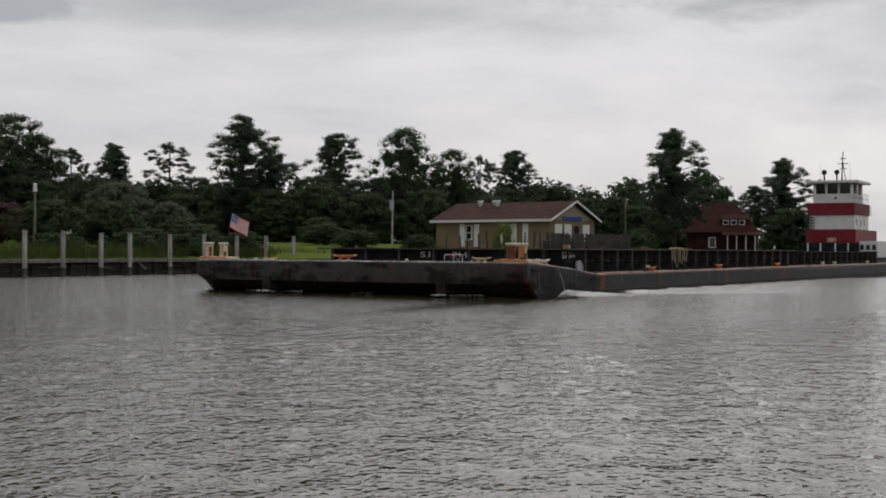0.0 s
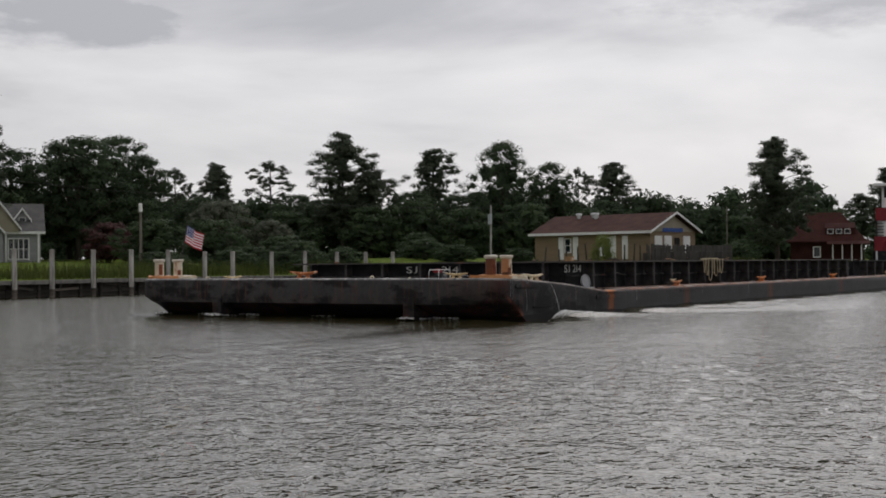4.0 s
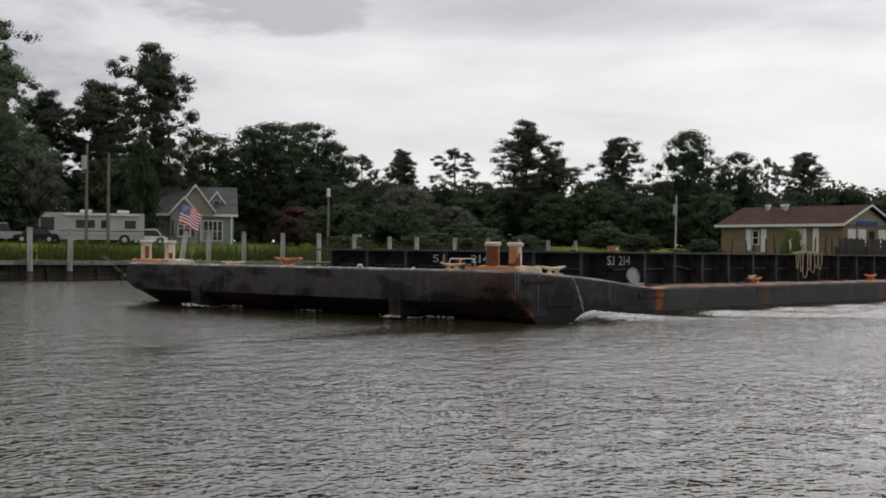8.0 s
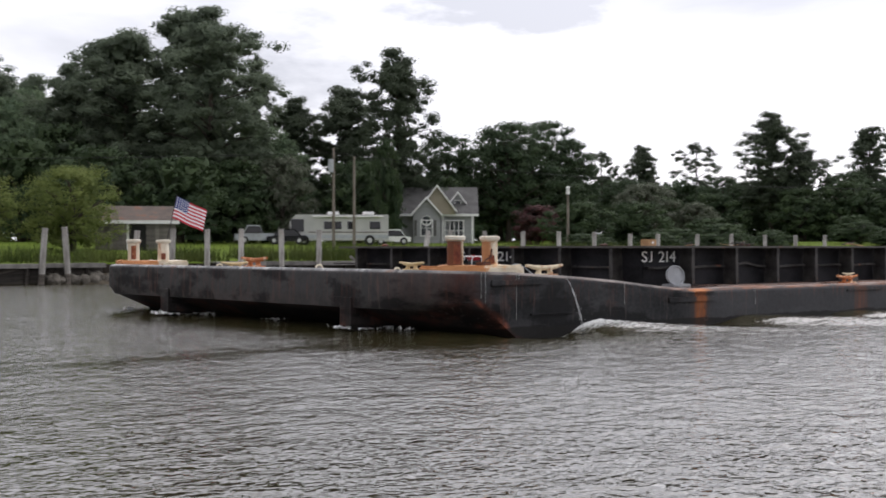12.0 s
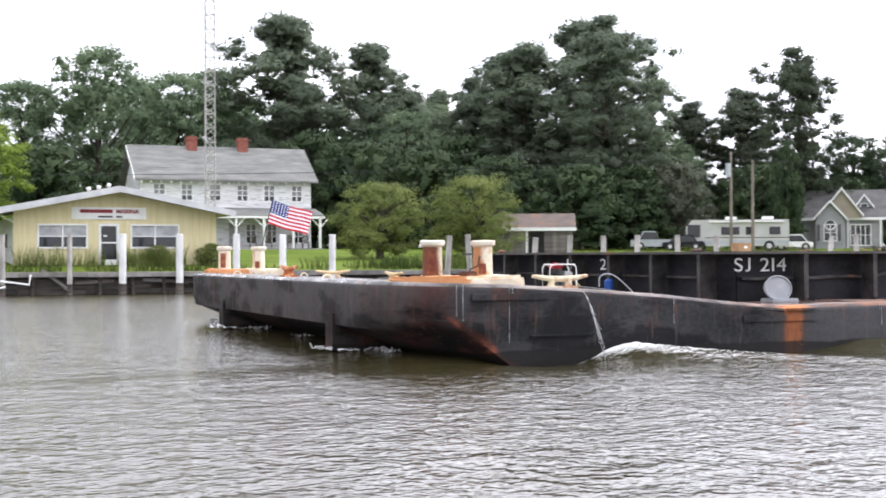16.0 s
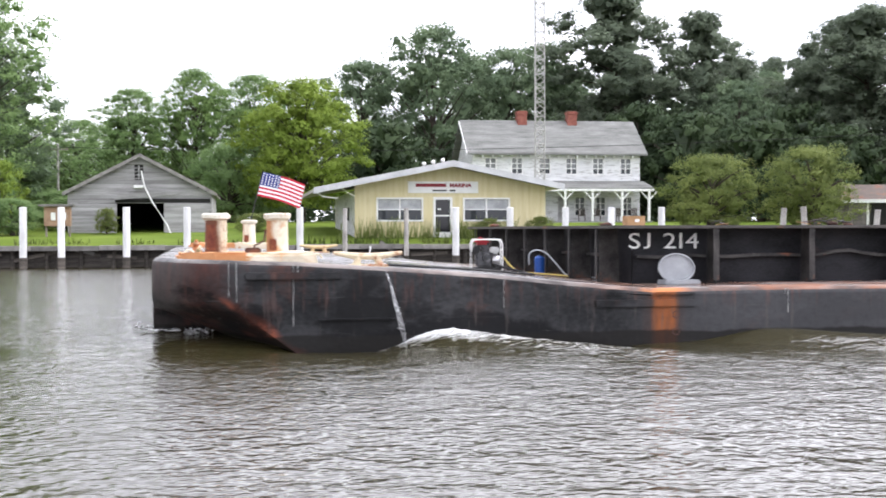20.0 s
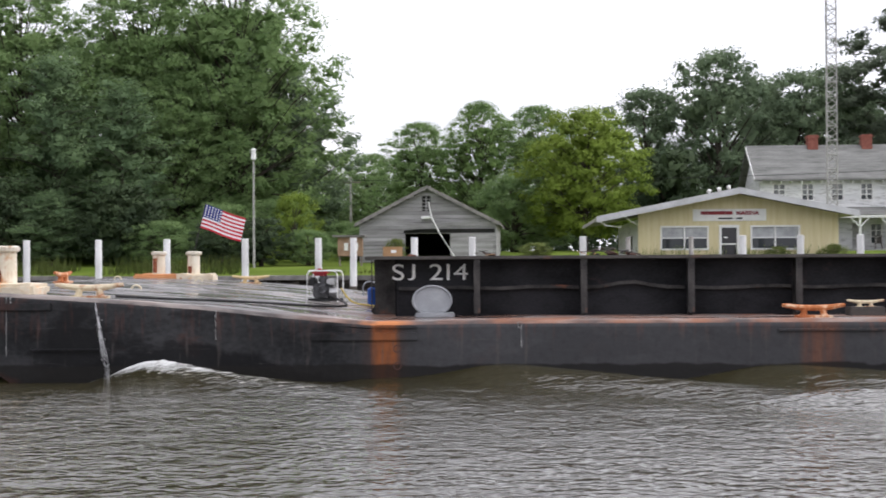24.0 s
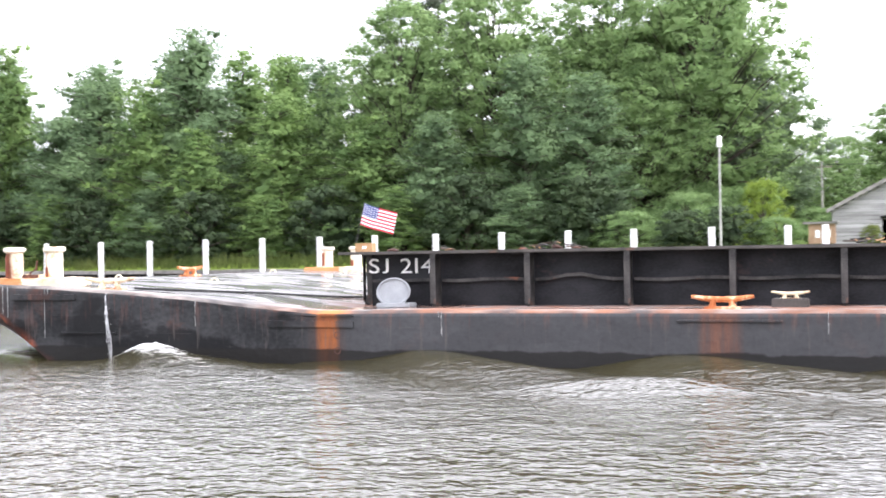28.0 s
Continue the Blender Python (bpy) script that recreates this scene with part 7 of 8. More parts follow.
def service_box():
    p = thing("meter_cabinet", "rusty brown meter cabinet on posts with a roof", "cabinet", pose(-10.7, 78.5, 1.3))
    bm = B()
    box(bm, -0.75, 0.75, -0.25, 0.25, 0.8, 1.95, 0.02)
    part("body", bm, surface("faded_orange_board", (0.24, 0.15, 0.10), (0.36, 0.24, 0.16), 0.8, 2.0, 0.2), p)
    bm = B()
    box(bm, -1.05, 0.95, -0.5, 0.5, 1.95, 2.08, 0.02)
    part("roof", bm, M_CAP, p)
    for x in (-0.35, 0.25):
        bm = B()
        box(bm, x, x + 0.25, -0.3, -0.25, 1.15, 1.6)
        part("meter", bm, M_WHITE, p)
    for x in (-0.7, 0.62):
        bm = B()
        box(bm, x, x + 0.1, -0.05, 0.05, -0.1, 0.8)
        part("post", bm, M_POLE, p)


service_box()


LOW_BUSHES = []     # bushes on the right-hand bank, planted with the trees


def fence():
    """Grey board fence by the tan house."""
    p = thing("board_fence", "dark weathered board fence beside the tan building", "fence", pose(103.4, 40.9, 1.1, 0, 0, -67))
    me = None
    for i in range(22):
        if me is None:
            bm = B()
            box(bm, 0, 0.3, -0.02, 0.02, 0, 1.6)
            me = bpy.data.meshes.new("fence_board")
            bm.to_mesh(me)
            bm.free()
            me.materials.append(M_FENCE)
        o = new("fence_board", me)
        o.parent, o.location = p, (-1 + i * 0.33, 0, random.uniform(-0.1, 0.05))


fence()


def long_fence():
    """Board fence along the water's edge right of the tan building, its rails behind."""
    a, b_ = Vector((101.6, 40.9, 0)), Vector((115.2, 38.2, 0))
    way = b_ - a
    p = thing("board_fence", "long weathered grey board fence above the canal", "fence", pose(a.x, a.y, 1.15, 0, 0, math.degrees(math.atan2(way.y, way.x))))
    rnd = random.Random(15)
    bm = B()
    box(bm, 0, 0.21, -0.015, 0.015, 0, 2.15)
    me = bpy.data.meshes.new("fence_board")
    bm.to_mesh(me)
    bm.free()
    me.materials.append(M_FENCE)
    x = 0.0
    while x < way.length:
        o = new("fence_board", me)
        o.parent, o.location, o.rotation_euler = p, (x, 0, rnd.uniform(-0.08, 0.08)), (0, radians(rnd.uniform(-1, 1)), 0)
        x += 0.225 + (0.2 if rnd.random() < 0.06 else 0)
    for z in (0.4, 1.7):
        bm = B()
        box(bm, 0, way.length, 0.02, 0.09, z, z + 0.1)
        part("rail", bm, M_FENCE, p)


def dead_posts():
    """Thin grey posts and dead stems standing before the tan building."""
    rnd = random.Random(23)
    for az in (63.6, 64.3, 64.6, 65.1, 65.5, 66.2, 66.5, 67.1, 67.5, 67.8):
        x, y = 112 * math.sin(radians(az)), 112 * math.cos(radians(az))
        p = thing("dead_post", "thin weathered grey post standing on the bank", "post", pose(x, y, ground_z(x, y) - 0.1, rnd.uniform(-4, 4), rnd.uniform(-5, 5), 0), "thin posts on the bank")
        bm = B()
        rod(bm, (0, 0, 0), (0, 0, rnd.uniform(1.5, 2.4)), 0.09, 0.06, 7)
        part("shaft", bm, M_FENCE, p)


long_fence()
dead_posts()
for _x, _y, _top, _r in ((104.5, 61, 3.6, 2.2), (107, 66, 4.2, 2.6), (103.5, 54, 3.2, 1.8), (118, 43, 3.2, 1.8), (124, 40.5, 3.6, 2.0), (129, 41.5, 4.0, 2.2)):
    LOW_BUSHES.append((_x, _y, _top, _r))


def bank_sign():
    p = thing("notice_sign", "small white notice board on a post", "sign", pose(118.5, 48.5, 1.9, 0, 0, -68))
    bm = B()
    box(bm, -0.06, 0.06, 0, 0.1, 0, 1.2)
    part("post", bm, M_POLE, p)
    bm = B()
    box(bm, -0.6, 0.6, -0.04, 0, 1.0, 1.6)
    board = part("board", bm, M_WHITE, p)
    for z in (1.2, 1.36):
        bm = B()
        box(bm, -0.45, 0.45, -0.05, -0.04, z, z + 0.08)
        part("writing_bar", bm, M_BLACK, board)


bank_sign()

# ---- trees ----
def tuft_mesh(name, centres, radii, per, leaf, flat, seed, core=0.12, fill=()):
    """Small leaves laid over domed clumps, each shaded as part of its clump; a few larger ones close the clump from inside."""
    rs = np.random.RandomState(seed)
    centres = np.asarray(centres, float)
    n = len(centres) * per
    c = np.repeat(centres, per, 0)
    r = np.repeat(np.asarray(radii), per)
    big = np.ones(n)
    if len(fill):
        # coarse leaves in the shaded heart of the crown
        heart = np.repeat(np.asarray(fill, float), 26, 0)
        c, r, big = np.concatenate([c, heart[:, :3]]), np.concatenate([r, heart[:, 3]]), np.concatenate([big, np.full(len(heart), 3.2)])
        n = len(c)
    d = rs.normal(size=(n, 3))
    d[:, 2] = np.where(rs.rand(n) < 0.8, np.abs(d[:, 2]), d[:, 2])
    d /= np.linalg.norm(d, axis=1)[:, None]
    inner = rs.rand(n) < core
    rad = np.where(inner, rs.uniform(0.0, 0.4, n), rs.uniform(0.62, 1.0, n))
    rad = np.where(rs.rand(n) < 0.12, rad * rs.uniform(1.0, 1.25, n), rad)
    low = np.where(d[:, 2] < 0, 0.5, 1.0)
    p = c + d * (r * rad)[:, None] * np.stack([np.ones(n), np.ones(n), flat * low], 1)
    nr = d + rs.normal(size=(n, 3)) * 0.3
    nr /= np.linalg.norm(nr, axis=1)[:, None]
    a = np.cross(nr, rs.normal(size=(n, 3)))
    a /= np.linalg.norm(a, axis=1)[:, None] + 1e-9
    b = np.cross(nr, a)
    s = (leaf * rs.uniform(0.6, 1.4, n) * np.where(inner, 2.4, 1.0) * big)[:, None]
    v = np.stack([p - a * s, p + a * s * 0.8 - b * s * 0.62, p + a * s * 0.8 + b * s * 0.62], 1).reshape(-1, 3)
    me = bpy.data.meshes.new(name)
    me.vertices.add(3 * n)
    me.vertices.foreach_set("co", v.astype(np.float32).ravel())
    me.loops.add(3 * n)
    me.loops.foreach_set("vertex_index", np.arange(3 * n, dtype=np.int32))
    me.polygons.add(n)
    me.polygons.foreach_set("loop_start", np.arange(0, 3 * n, 3, dtype=np.int32))
    me.polygons.foreach_set("loop_total", np.full(n, 3, dtype=np.int32))
    me.polygons.foreach_set("use_smooth", np.ones(n, dtype=bool))
    me.update(calc_edges=True)
    out = c - centres.mean(0)
    out /= np.linalg.norm(out, axis=1)[:, None] + 1e-6
    soft = d + 0.55 * out + 0.14 * rs.normal(size=(n, 3))
    face = np.cross(v[1::3] - v[0::3], v[2::3] - v[0::3])
    soft *= np.where((soft * face).sum(1) < 0, -1.0, 1.0)[:, None]
    soft /= np.linalg.norm(soft, axis=1)[:, None]
    me.normals_split_custom_set(np.repeat(soft, 3, 0).astype(np.float32))
    return me


def limb(bm, p0, p1, r0, r1, bend, n=6, steps=4):
    p0, p1 = Vector(p0), Vector(p1)
    last = None
    for k in range(steps + 1):
        u = k / steps
        q = p0.lerp(p1, u) + Vector((0, 0, bend * 4 * u * (1 - u)))
        if last is not None:
            rod(bm, last[0], q, last[1], r0 + (r1 - r0) * u, n)
        last = (q, r0 + (r1 - r0) * u)


def pine_master(seed, h, r, low, dense, leaves, name="pine_tree", label="tall loblolly pine with open clumped crown", gaps=1.0, cone=False, per=100, leaf=0.11):
    rnd = random.Random(seed)
    t = thing(name, label, "tree", group="trees on the far bank")
    bm = B()
    lean = (rnd.uniform(-0.4, 0.4), rnd.uniform(-0.4, 0.4))
    limb(bm, (0, 0, -0.5), (lean[0], lean[1], h * 0.96), 0.30, 0.07, 0, 8, 5)
    cs, rr = [], []
    if cone:
        n = int(38 * dense)
        for i in range(n):
            u = low + (1 - low) * ((i + rnd.random()) / n)
            z = h * u
            k = (u - low) / (1 - low)
            lobe = 0.72 + 0.5 * noise.noise((seed * 3.1 + u * 5.5, math.cos(i * 2.399) * 1.2, math.sin(i * 2.399) * 1.2))
            reach = r * (0.16 + 0.92 * (1 - k) ** 0.55) * lobe * 1.3 * rnd.uniform(0.6, 1.1)
            a = i * 2.399 + rnd.uniform(-0.5, 0.5)
            tip = Vector((lean[0] * u + reach * math.cos(a), lean[1] * u + reach * math.sin(a), z + reach * rnd.uniform(0.02, 0.42)))
            root = Vector((lean[0] * u, lean[1] * u, z - 0.1 * reach))
            limb(bm, root, tip, 0.085 * (1.25 - k), 0.025, 0.1 * reach, 5, 3)
            m = max(1, int(reach * 0.45 * dense))
            for j in range(m + 1):
                q = root.lerp(tip, 0.25 + 0.75 * (j + 0.5) / (m + 1) + rnd.uniform(-0.08, 0.08))
                cs.append((q.x + rnd.uniform(-0.4, 0.4), q.y + rnd.uniform(-0.4, 0.4), q.z + 0.25 + rnd.uniform(-0.45, 0.5)))
                rr.append(rnd.uniform(0.75, 1.4) * gaps)
    else:
        # an old pine carries its needles in masses at the ends of crooked limbs
        n = int(15 * dense)
        for i in range(n):
            k = (i + rnd.uniform(0.2, 0.8)) / n
            u = low + (0.96 - low) * min(1, max(0, k + rnd.uniform(-0.05, 0.05)))
            wide = r * math.sqrt(max(0.06, 1 - ((k - 0.40) / 0.63) ** 2))
            a = i * 2.399 + rnd.uniform(-0.6, 0.6)
            dist = wide * rnd.uniform(0.35, 0.8) * (1.0 if k < 0.85 else 0.5)
            mid = Vector((lean[0] * u + dist * math.cos(a), lean[1] * u + dist * math.sin(a), h * u))
            root = Vector((lean[0] * u, lean[1] * u, max(h * low * 0.7, h * u - 0.45 * dist)))
            limb(bm, root, mid, 0.11 * (1.25 - k), 0.03, 0.08 * dist, 5, 3)
            sx = wide * rnd.uniform(0.26, 0.40) + 0.35
            for j in range(9):
                d = Vector((rnd.gauss(0, 1), rnd.gauss(0, 1), rnd.gauss(0.3, 1))).normalized() * rnd.uniform(0.35, 1.0)
                cs.append((mid.x + d.x * sx, mid.y + d.y * sx, mid.z + d.z * sx * 0.8))
                rr.append(rnd.uniform(0.6, 1.05) * gaps)
    cs.append((lean[0], lean[1], h * 0.97))
    rr.append(0.8)
    part("trunk", bm, M_BARK, t)
    fill = []
    if dense > 1.4:
        for i in range(int(26 * dense)):
            u = low + (0.9 - low) * rnd.random()
            a, q = rnd.uniform(0, 6.28), rnd.uniform(0.0, 0.6) * r * (1.1 - (u - low) / (1 - low)) ** 0.7
            fill.append((lean[0] * u + q * math.cos(a), lean[1] * u + q * math.sin(a), h * u, rnd.uniform(0.7, 1.2)))
    part("crown", tuft_mesh("crown", cs, rr, per, leaf, 0.8, seed, 0.12, fill), leaves, t)
    return t


def leafy_master(seed, h, r, low, leaves, name="oak_tree", label="broad dark green leafy tree", clumps=150, per=96, leaf=0.115, puff=1.0):
    rnd = random.Random(seed)
    t = thing(name, label, "tree", group="trees on the far bank")
    bm = B()
    limb(bm, (0, 0, -0.5), (0, 0, h * 0.55), 0.32, 0.16, 0, 8, 3)
    cs, rr = [], []
    for i in range(clumps):
        k = (i + 0.5) / clumps
        zc = low + (1 - low) * k
        prof = math.sin(math.pi * min(1, (k * 0.86 + 0.14))) ** 0.6
        a = i * 2.399
        rad = r * prof * rnd.choice((0.5, 0.75, 0.85, 0.95, 1.0)) * rnd.uniform(0.85, 1.05)
        q = Vector((rad * math.cos(a), rad * math.sin(a), h * zc + rnd.uniform(-0.5, 0.5)))
        if q.z > h - 0.5:
            q.z = h - 0.5
        cs.append(tuple(q))
        rr.append(rnd.uniform(0.55, 1.15) * (0.15 * r + 0.40) * puff)
        if i % 3 == 0:
            limb(bm, (0, 0, h * max(0.2, zc - 0.3)), q * 0.95, 0.09, 0.02, 0.2, 5, 3)
    part("trunk", bm, M_BARK, t)
    fill = []
    for i in range(clumps // 3):
        k, a = rnd.uniform(0.05, 0.85), rnd.uniform(0, 6.28)
        q = 0.62 * r * math.sin(math.pi * (k * 0.86 + 0.14)) ** 0.6 * math.sqrt(rnd.random())
        fill.append((q * math.cos(a), q * math.sin(a), h * (low + (1 - low) * k * 0.93), rnd.uniform(0.5, 0.9) * (0.12 * r + 0.35)))
    part("crown", tuft_mesh("crown", cs, rr, per, leaf, 0.85, seed, fill=fill), leaves, t)
    return t


PINES = [pine_master(21 + i, 20, 5.2, (0.26, 0.34, 0.2, 0.38)[i], (1.9, 1.6, 2.1, 1.5)[i], L_PINE) for i in range(4)]
PINE_SPARSE = pine_master(31, 20, 5.0, 0.42, 0.95, L_PINE, label="slender open pine seen against the sky", gaps=0.8)
OAKS = [leafy_master(41 + i, 14, 5.2, 0.14, L_DECID) for i in range(3)]
GREENS = [leafy_master(51, 12, 5.3, 0.12, L_LIGHT, "light_green_tree", "bright yellow-green leafy tree on the lawn", 210, 120, 0.10)]
WOODS = [leafy_master(61 + i, 22, 7.6, 0.03, (L_WOOD, L_WOOD, L_YELLOW)[i], "woodland_tree", "leafy green tree of the dense wood", 380, 105, 0.105, 0.85) for i in range(3)]
YOUNG = [pine_master(71 + i, 16, 5.0, 0.06, 2.0, (L_BLUEPINE, L_YELLOW, L_BLUEPINE)[i], "young_pine", ("young blue-green pine at the edge of the wood", "young yellow-green pine at the edge of the wood", "young blue-green pine at the edge of the wood")[i], 1.05, True, 64, 0.105) for i in range(3)]
# pines of the middle distance, paled for haze
HAZE_PINES = [pine_master(35 + i, 20, 5.2, (0.26, 0.2)[i], (1.8, 2.1)[i], L_HAZEPINE, label="tall pine with broad clumped crown, haze put into its grey-green needles") for i in range(2)]
# the oaks further back, in the leaves lightened for haze
HAZE_OAKS = [leafy_master(45 + i, 14, 5.2, 0.14, L_HAZEOAK, "ash_tree", "broad leafy tree behind the houses, haze put into its grey-green leaves") for i in range(2)]
BUSHES = [leafy_master(81 + i, 5.2, 3.3, 0.06, L_BUSH, "shrub", "rounded light green shrub on the lawn", 90, 170, 0.062) for i in range(2)]
FRESH = leafy_master(85, 5.2, 3.3, 0.05, L_LIGHT, "shrub", "bright yellow-green shrub at the edge of the wood", 80, 190, 0.062)
EDGE = [leafy_master(87 + i, 5.2, 3.3, 0.05, L_WOOD, "shrub", "mid-green leafy shrub at the edge of the wood", 80, 190, 0.062) for i in range(2)]
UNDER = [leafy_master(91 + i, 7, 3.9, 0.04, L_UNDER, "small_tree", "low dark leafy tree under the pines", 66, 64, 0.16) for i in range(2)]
PINKS = leafy_master(95, 4.6, 2.8, 0.08, L_PINK, "crape_myrtle", "crape myrtle with dull pink blossom", 45, 150, 0.11)
PALES = leafy_master(96, 7, 3.7, 0.08, L_PALE, "crape_myrtle", "tall crape myrtle with pale blossom", 60, 160, 0.12)
NOMINAL = {}
for _o, _h, _r in [(o, 20, 5.2) for o in PINES + HAZE_PINES] + [(PINE_SPARSE, 20, 5.0)] + [(o, 14, 5.2) for o in OAKS + HAZE_OAKS] + [(GREENS[0], 12, 5.3)] + [(o, 22, 7.6) for o in WOODS] + [(o, 16, 5.0) for o in YOUNG] + [(o, 5.2, 3.3) for o in BUSHES + EDGE + [FRESH]] + [(o, 7, 3.9) for o in UNDER] + [(PINKS, 4.6, 2.8), (PALES, 7, 3.7)]:
    NOMINAL[_o.name] = (_h, _r)
USED = set()


def plant(kind, x, y, top, r):
    """A tree of a kind, its crown's top at the height given and its spread about r."""
    pick = random.Random(int(x * 10) * 7919 + int(y * 10) * 104729)
    ob = kind[pick.randrange(len(kind))] if isinstance(kind, list) else kind
    h0, r0 = NOMINAL[ob.name]
    z = ground_z(x, y) - 0.05
    s, w = (top - z) / h0, r / r0
    m = pose(x, y, z, 0, 0, pick.uniform(0, 360))
    if ob.name in USED:
        o = copy_thing(ob, m)
    else:
        USED.add(ob.name)
        o = ob
        o.matrix_basis = m
    o.scale = (w, w, s)


# right-hand distance, round the tan house
plant(OAKS, 106.2, 105.9, 16.3, 5.4)
plant(OAKS, 101, 108, 15.0, 5.0)
plant(PINE_SPARSE, 121.8, 111.3, 14.2, 2.9)
plant(PINES, 125.1, 107.6, 14.7, 3.5)
plant(PINE_SPARSE, 133.2, 105.6, 15.6, 3.6)
plant(PINES[0], 126.5, 89.5, 17.6, 4.9)
plant(PINES, 131, 88, 14.0, 4.2)
plant(PINES, 140.9, 85.8, 16.6, 4.0)
plant(OAKS, 141.0, 75.7, 16.6, 4.6)
plant(OAKS, 148.2, 72.6, 14.4, 3.6)
plant(PINE_SPARSE, 158.8, 73.6, 14.8, 1.9)
plant(PINES, 155.9, 67.8, 14.9, 4.1)
plant(UNDER, 158.3, 62.0, 10.2, 2.6)
plant(PINES[2], 135.5, 39.8, 14.7, 4.3)
plant(PINES, 186.0, 38.6, 14.8, 4.5)
plant(PINES[3], 192.0, 44.0, 11.5, 3.7)
plant(PINE_SPARSE, 205, 37, 13.0, 2.6)
plant(UNDER, 109.8, 94.7, 8.6, 3.8)
plant(UNDER, 104.3, 100.7, 9.0, 3.8)
plant(UNDER, 118.7, 91.7, 7.9, 3.9)
plant(UNDER, 124.3, 84.0, 8.4, 3.9)
plant(UNDER, 127.1, 79.7, 9.1, 3.9)
plant(UNDER, 130.1, 74.6, 8.1, 3.9)
plant(UNDER, 136.0, 70.0, 8.8, 4.2)
plant(UNDER, 114.0, 96.0, 8.0, 4.0)
plant(UNDER, 142.0, 64.5, 8.0, 4.2)
plant(UNDER, 170.0, 59.1, 9.1, 4.7)
plant(UNDER, 160.0, 52.0, 7.5, 4.0)
plant(UNDER, 168.0, 44.0, 7.0, 4.0)
plant(UNDER, 178.0, 36.0, 7.5, 4.5)
plant(BUSHES, 100.6, 44.4, 4.1, 1.25)
plant(UNDER, 112.0, 70.0, 5.0, 2.2)
plant(PALES, 102.5, 87.9, 8.4, 3.8)
plant(PALES, 107.0, 85.0, 6.5, 2.5)
plant(PINKS, 90.0, 91.0, 6.0, 2.8)
for _x, _y, _top, _r in ((112, 110, 11, 4.5), (118, 104, 10, 4.5), (129, 98, 10.5, 4.5), (135, 94, 10, 4.5), (134, 84, 10.5, 4.2), (137, 80, 10, 4.2), (146, 82, 11, 4.5), (150, 66, 9.5, 4.2), (156, 58, 8.5, 4.0), (171, 52, 10, 5.0), (178, 46, 9, 5.0)):
    plant(OAKS, _x, _y, _top, _r)
for _x, _u, _top, _r in ((76.5, 7, 3.0, 2.2), (80.5, 10, 3.0, 2.4), (85, 7, 3.2, 2.4), (89.5, 9, 3.5, 2.6), (94, 8, 4.0, 2.8), (97, 12, 4.6, 3.0), (87, 3.5, 3.0, 1.8), (91, 4, 3.1, 1.8), (94.5, 3.5, 3.2, 1.8), (97, 5, 3.4, 2.0), (83, 4, 2.8, 1.7), (92, 16, 6.0, 3.5), (86, 17, 6.0, 3.5)):
    plant(UNDER, _x, bank(_x) + _u, _top, _r)
for _x, _y, _top, _r in LOW_BUSHES:
    plant(UNDER, _x, _y, _top, _r)
# round the grey cottage and the motorhome
plant(PINES, 81.2, 101.6, 22.1, 5.1)
plant(PINES, 82.9, 112.8, 19.2, 6.1)
plant(PINES, 78.0, 116.0, 18.2, 4.5)
plant(PINES, 75.0, 118.2, 22.2, 2.6)
plant(OAKS, 98.0, 103.5, 15.5, 6.1)
plant(OAKS, 94.0, 109.0, 14.2, 5.0)
plant(OAKS, 108.3, 103.8, 14.1, 3.6)
plant(UNDER, 73.5, 98.0, 10.0, 4.2)
plant(UNDER, 79.5, 104.5, 10.0, 4.2)
plant(UNDER, 86.0, 101.0, 9.0, 4.0)
plant(PALES, 65.1, 98.4, 10.0, 3.2)
plant(UNDER, 60.5, 99.0, 9.5, 4.2)
plant(UNDER, 72.6, 92.9, 11.5, 1.7)
plant(HAZE_PINES, 60.6, 103.6, 23.6, 6.8)
plant(HAZE_PINES, 56.4, 111.5, 22.2, 7.2)
plant(HAZE_PINES, 54.0, 118.2, 19.5, 4.8)
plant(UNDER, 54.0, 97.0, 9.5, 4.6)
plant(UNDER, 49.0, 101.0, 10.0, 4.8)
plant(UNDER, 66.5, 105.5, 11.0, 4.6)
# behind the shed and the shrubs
plant(HAZE_PINES, 64.2, 113.0, 25.2, 8.6)
plant(HAZE_PINES, 58.5, 121.2, 23.0, 6.4)
plant(HAZE_PINES, 56.5, 133.6, 20.5, 4.2)
plant(HAZE_PINES, 36.8, 124.7, 25.9, 8.6)
plant(HAZE_PINES, 44.9, 122.0, 23.3, 6.0)
plant(HAZE_PINES, 50.5, 127.0, 19.5, 6.5)
plant(HAZE_PINES, 41.0, 130.0, 20.0, 6.0)
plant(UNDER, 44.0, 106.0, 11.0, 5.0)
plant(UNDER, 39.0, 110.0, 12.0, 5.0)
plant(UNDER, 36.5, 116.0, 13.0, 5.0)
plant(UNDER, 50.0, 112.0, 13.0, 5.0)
plant(HAZE_OAKS, 45.5, 115.0, 15.5, 5.0)
plant(BUSHES, 30.0, 80.6, 6.6, 3.2)
plant(BUSHES, 36.9, 80.6, 7.2, 3.3)
for _x, _y, _top, _r in ((30.5, 129, 20.5, 6.0), (24, 134, 19.5, 6.0), (35, 136, 18.5, 6.5), (47.5, 134, 19.0, 6.0), (54, 129, 18.0, 6.0), (61, 125, 18.0, 6.0), (68, 119, 15.5, 5.5), (72, 112, 14.0, 5.0)):
    plant(HAZE_OAKS, _x, _y, _top, _r)
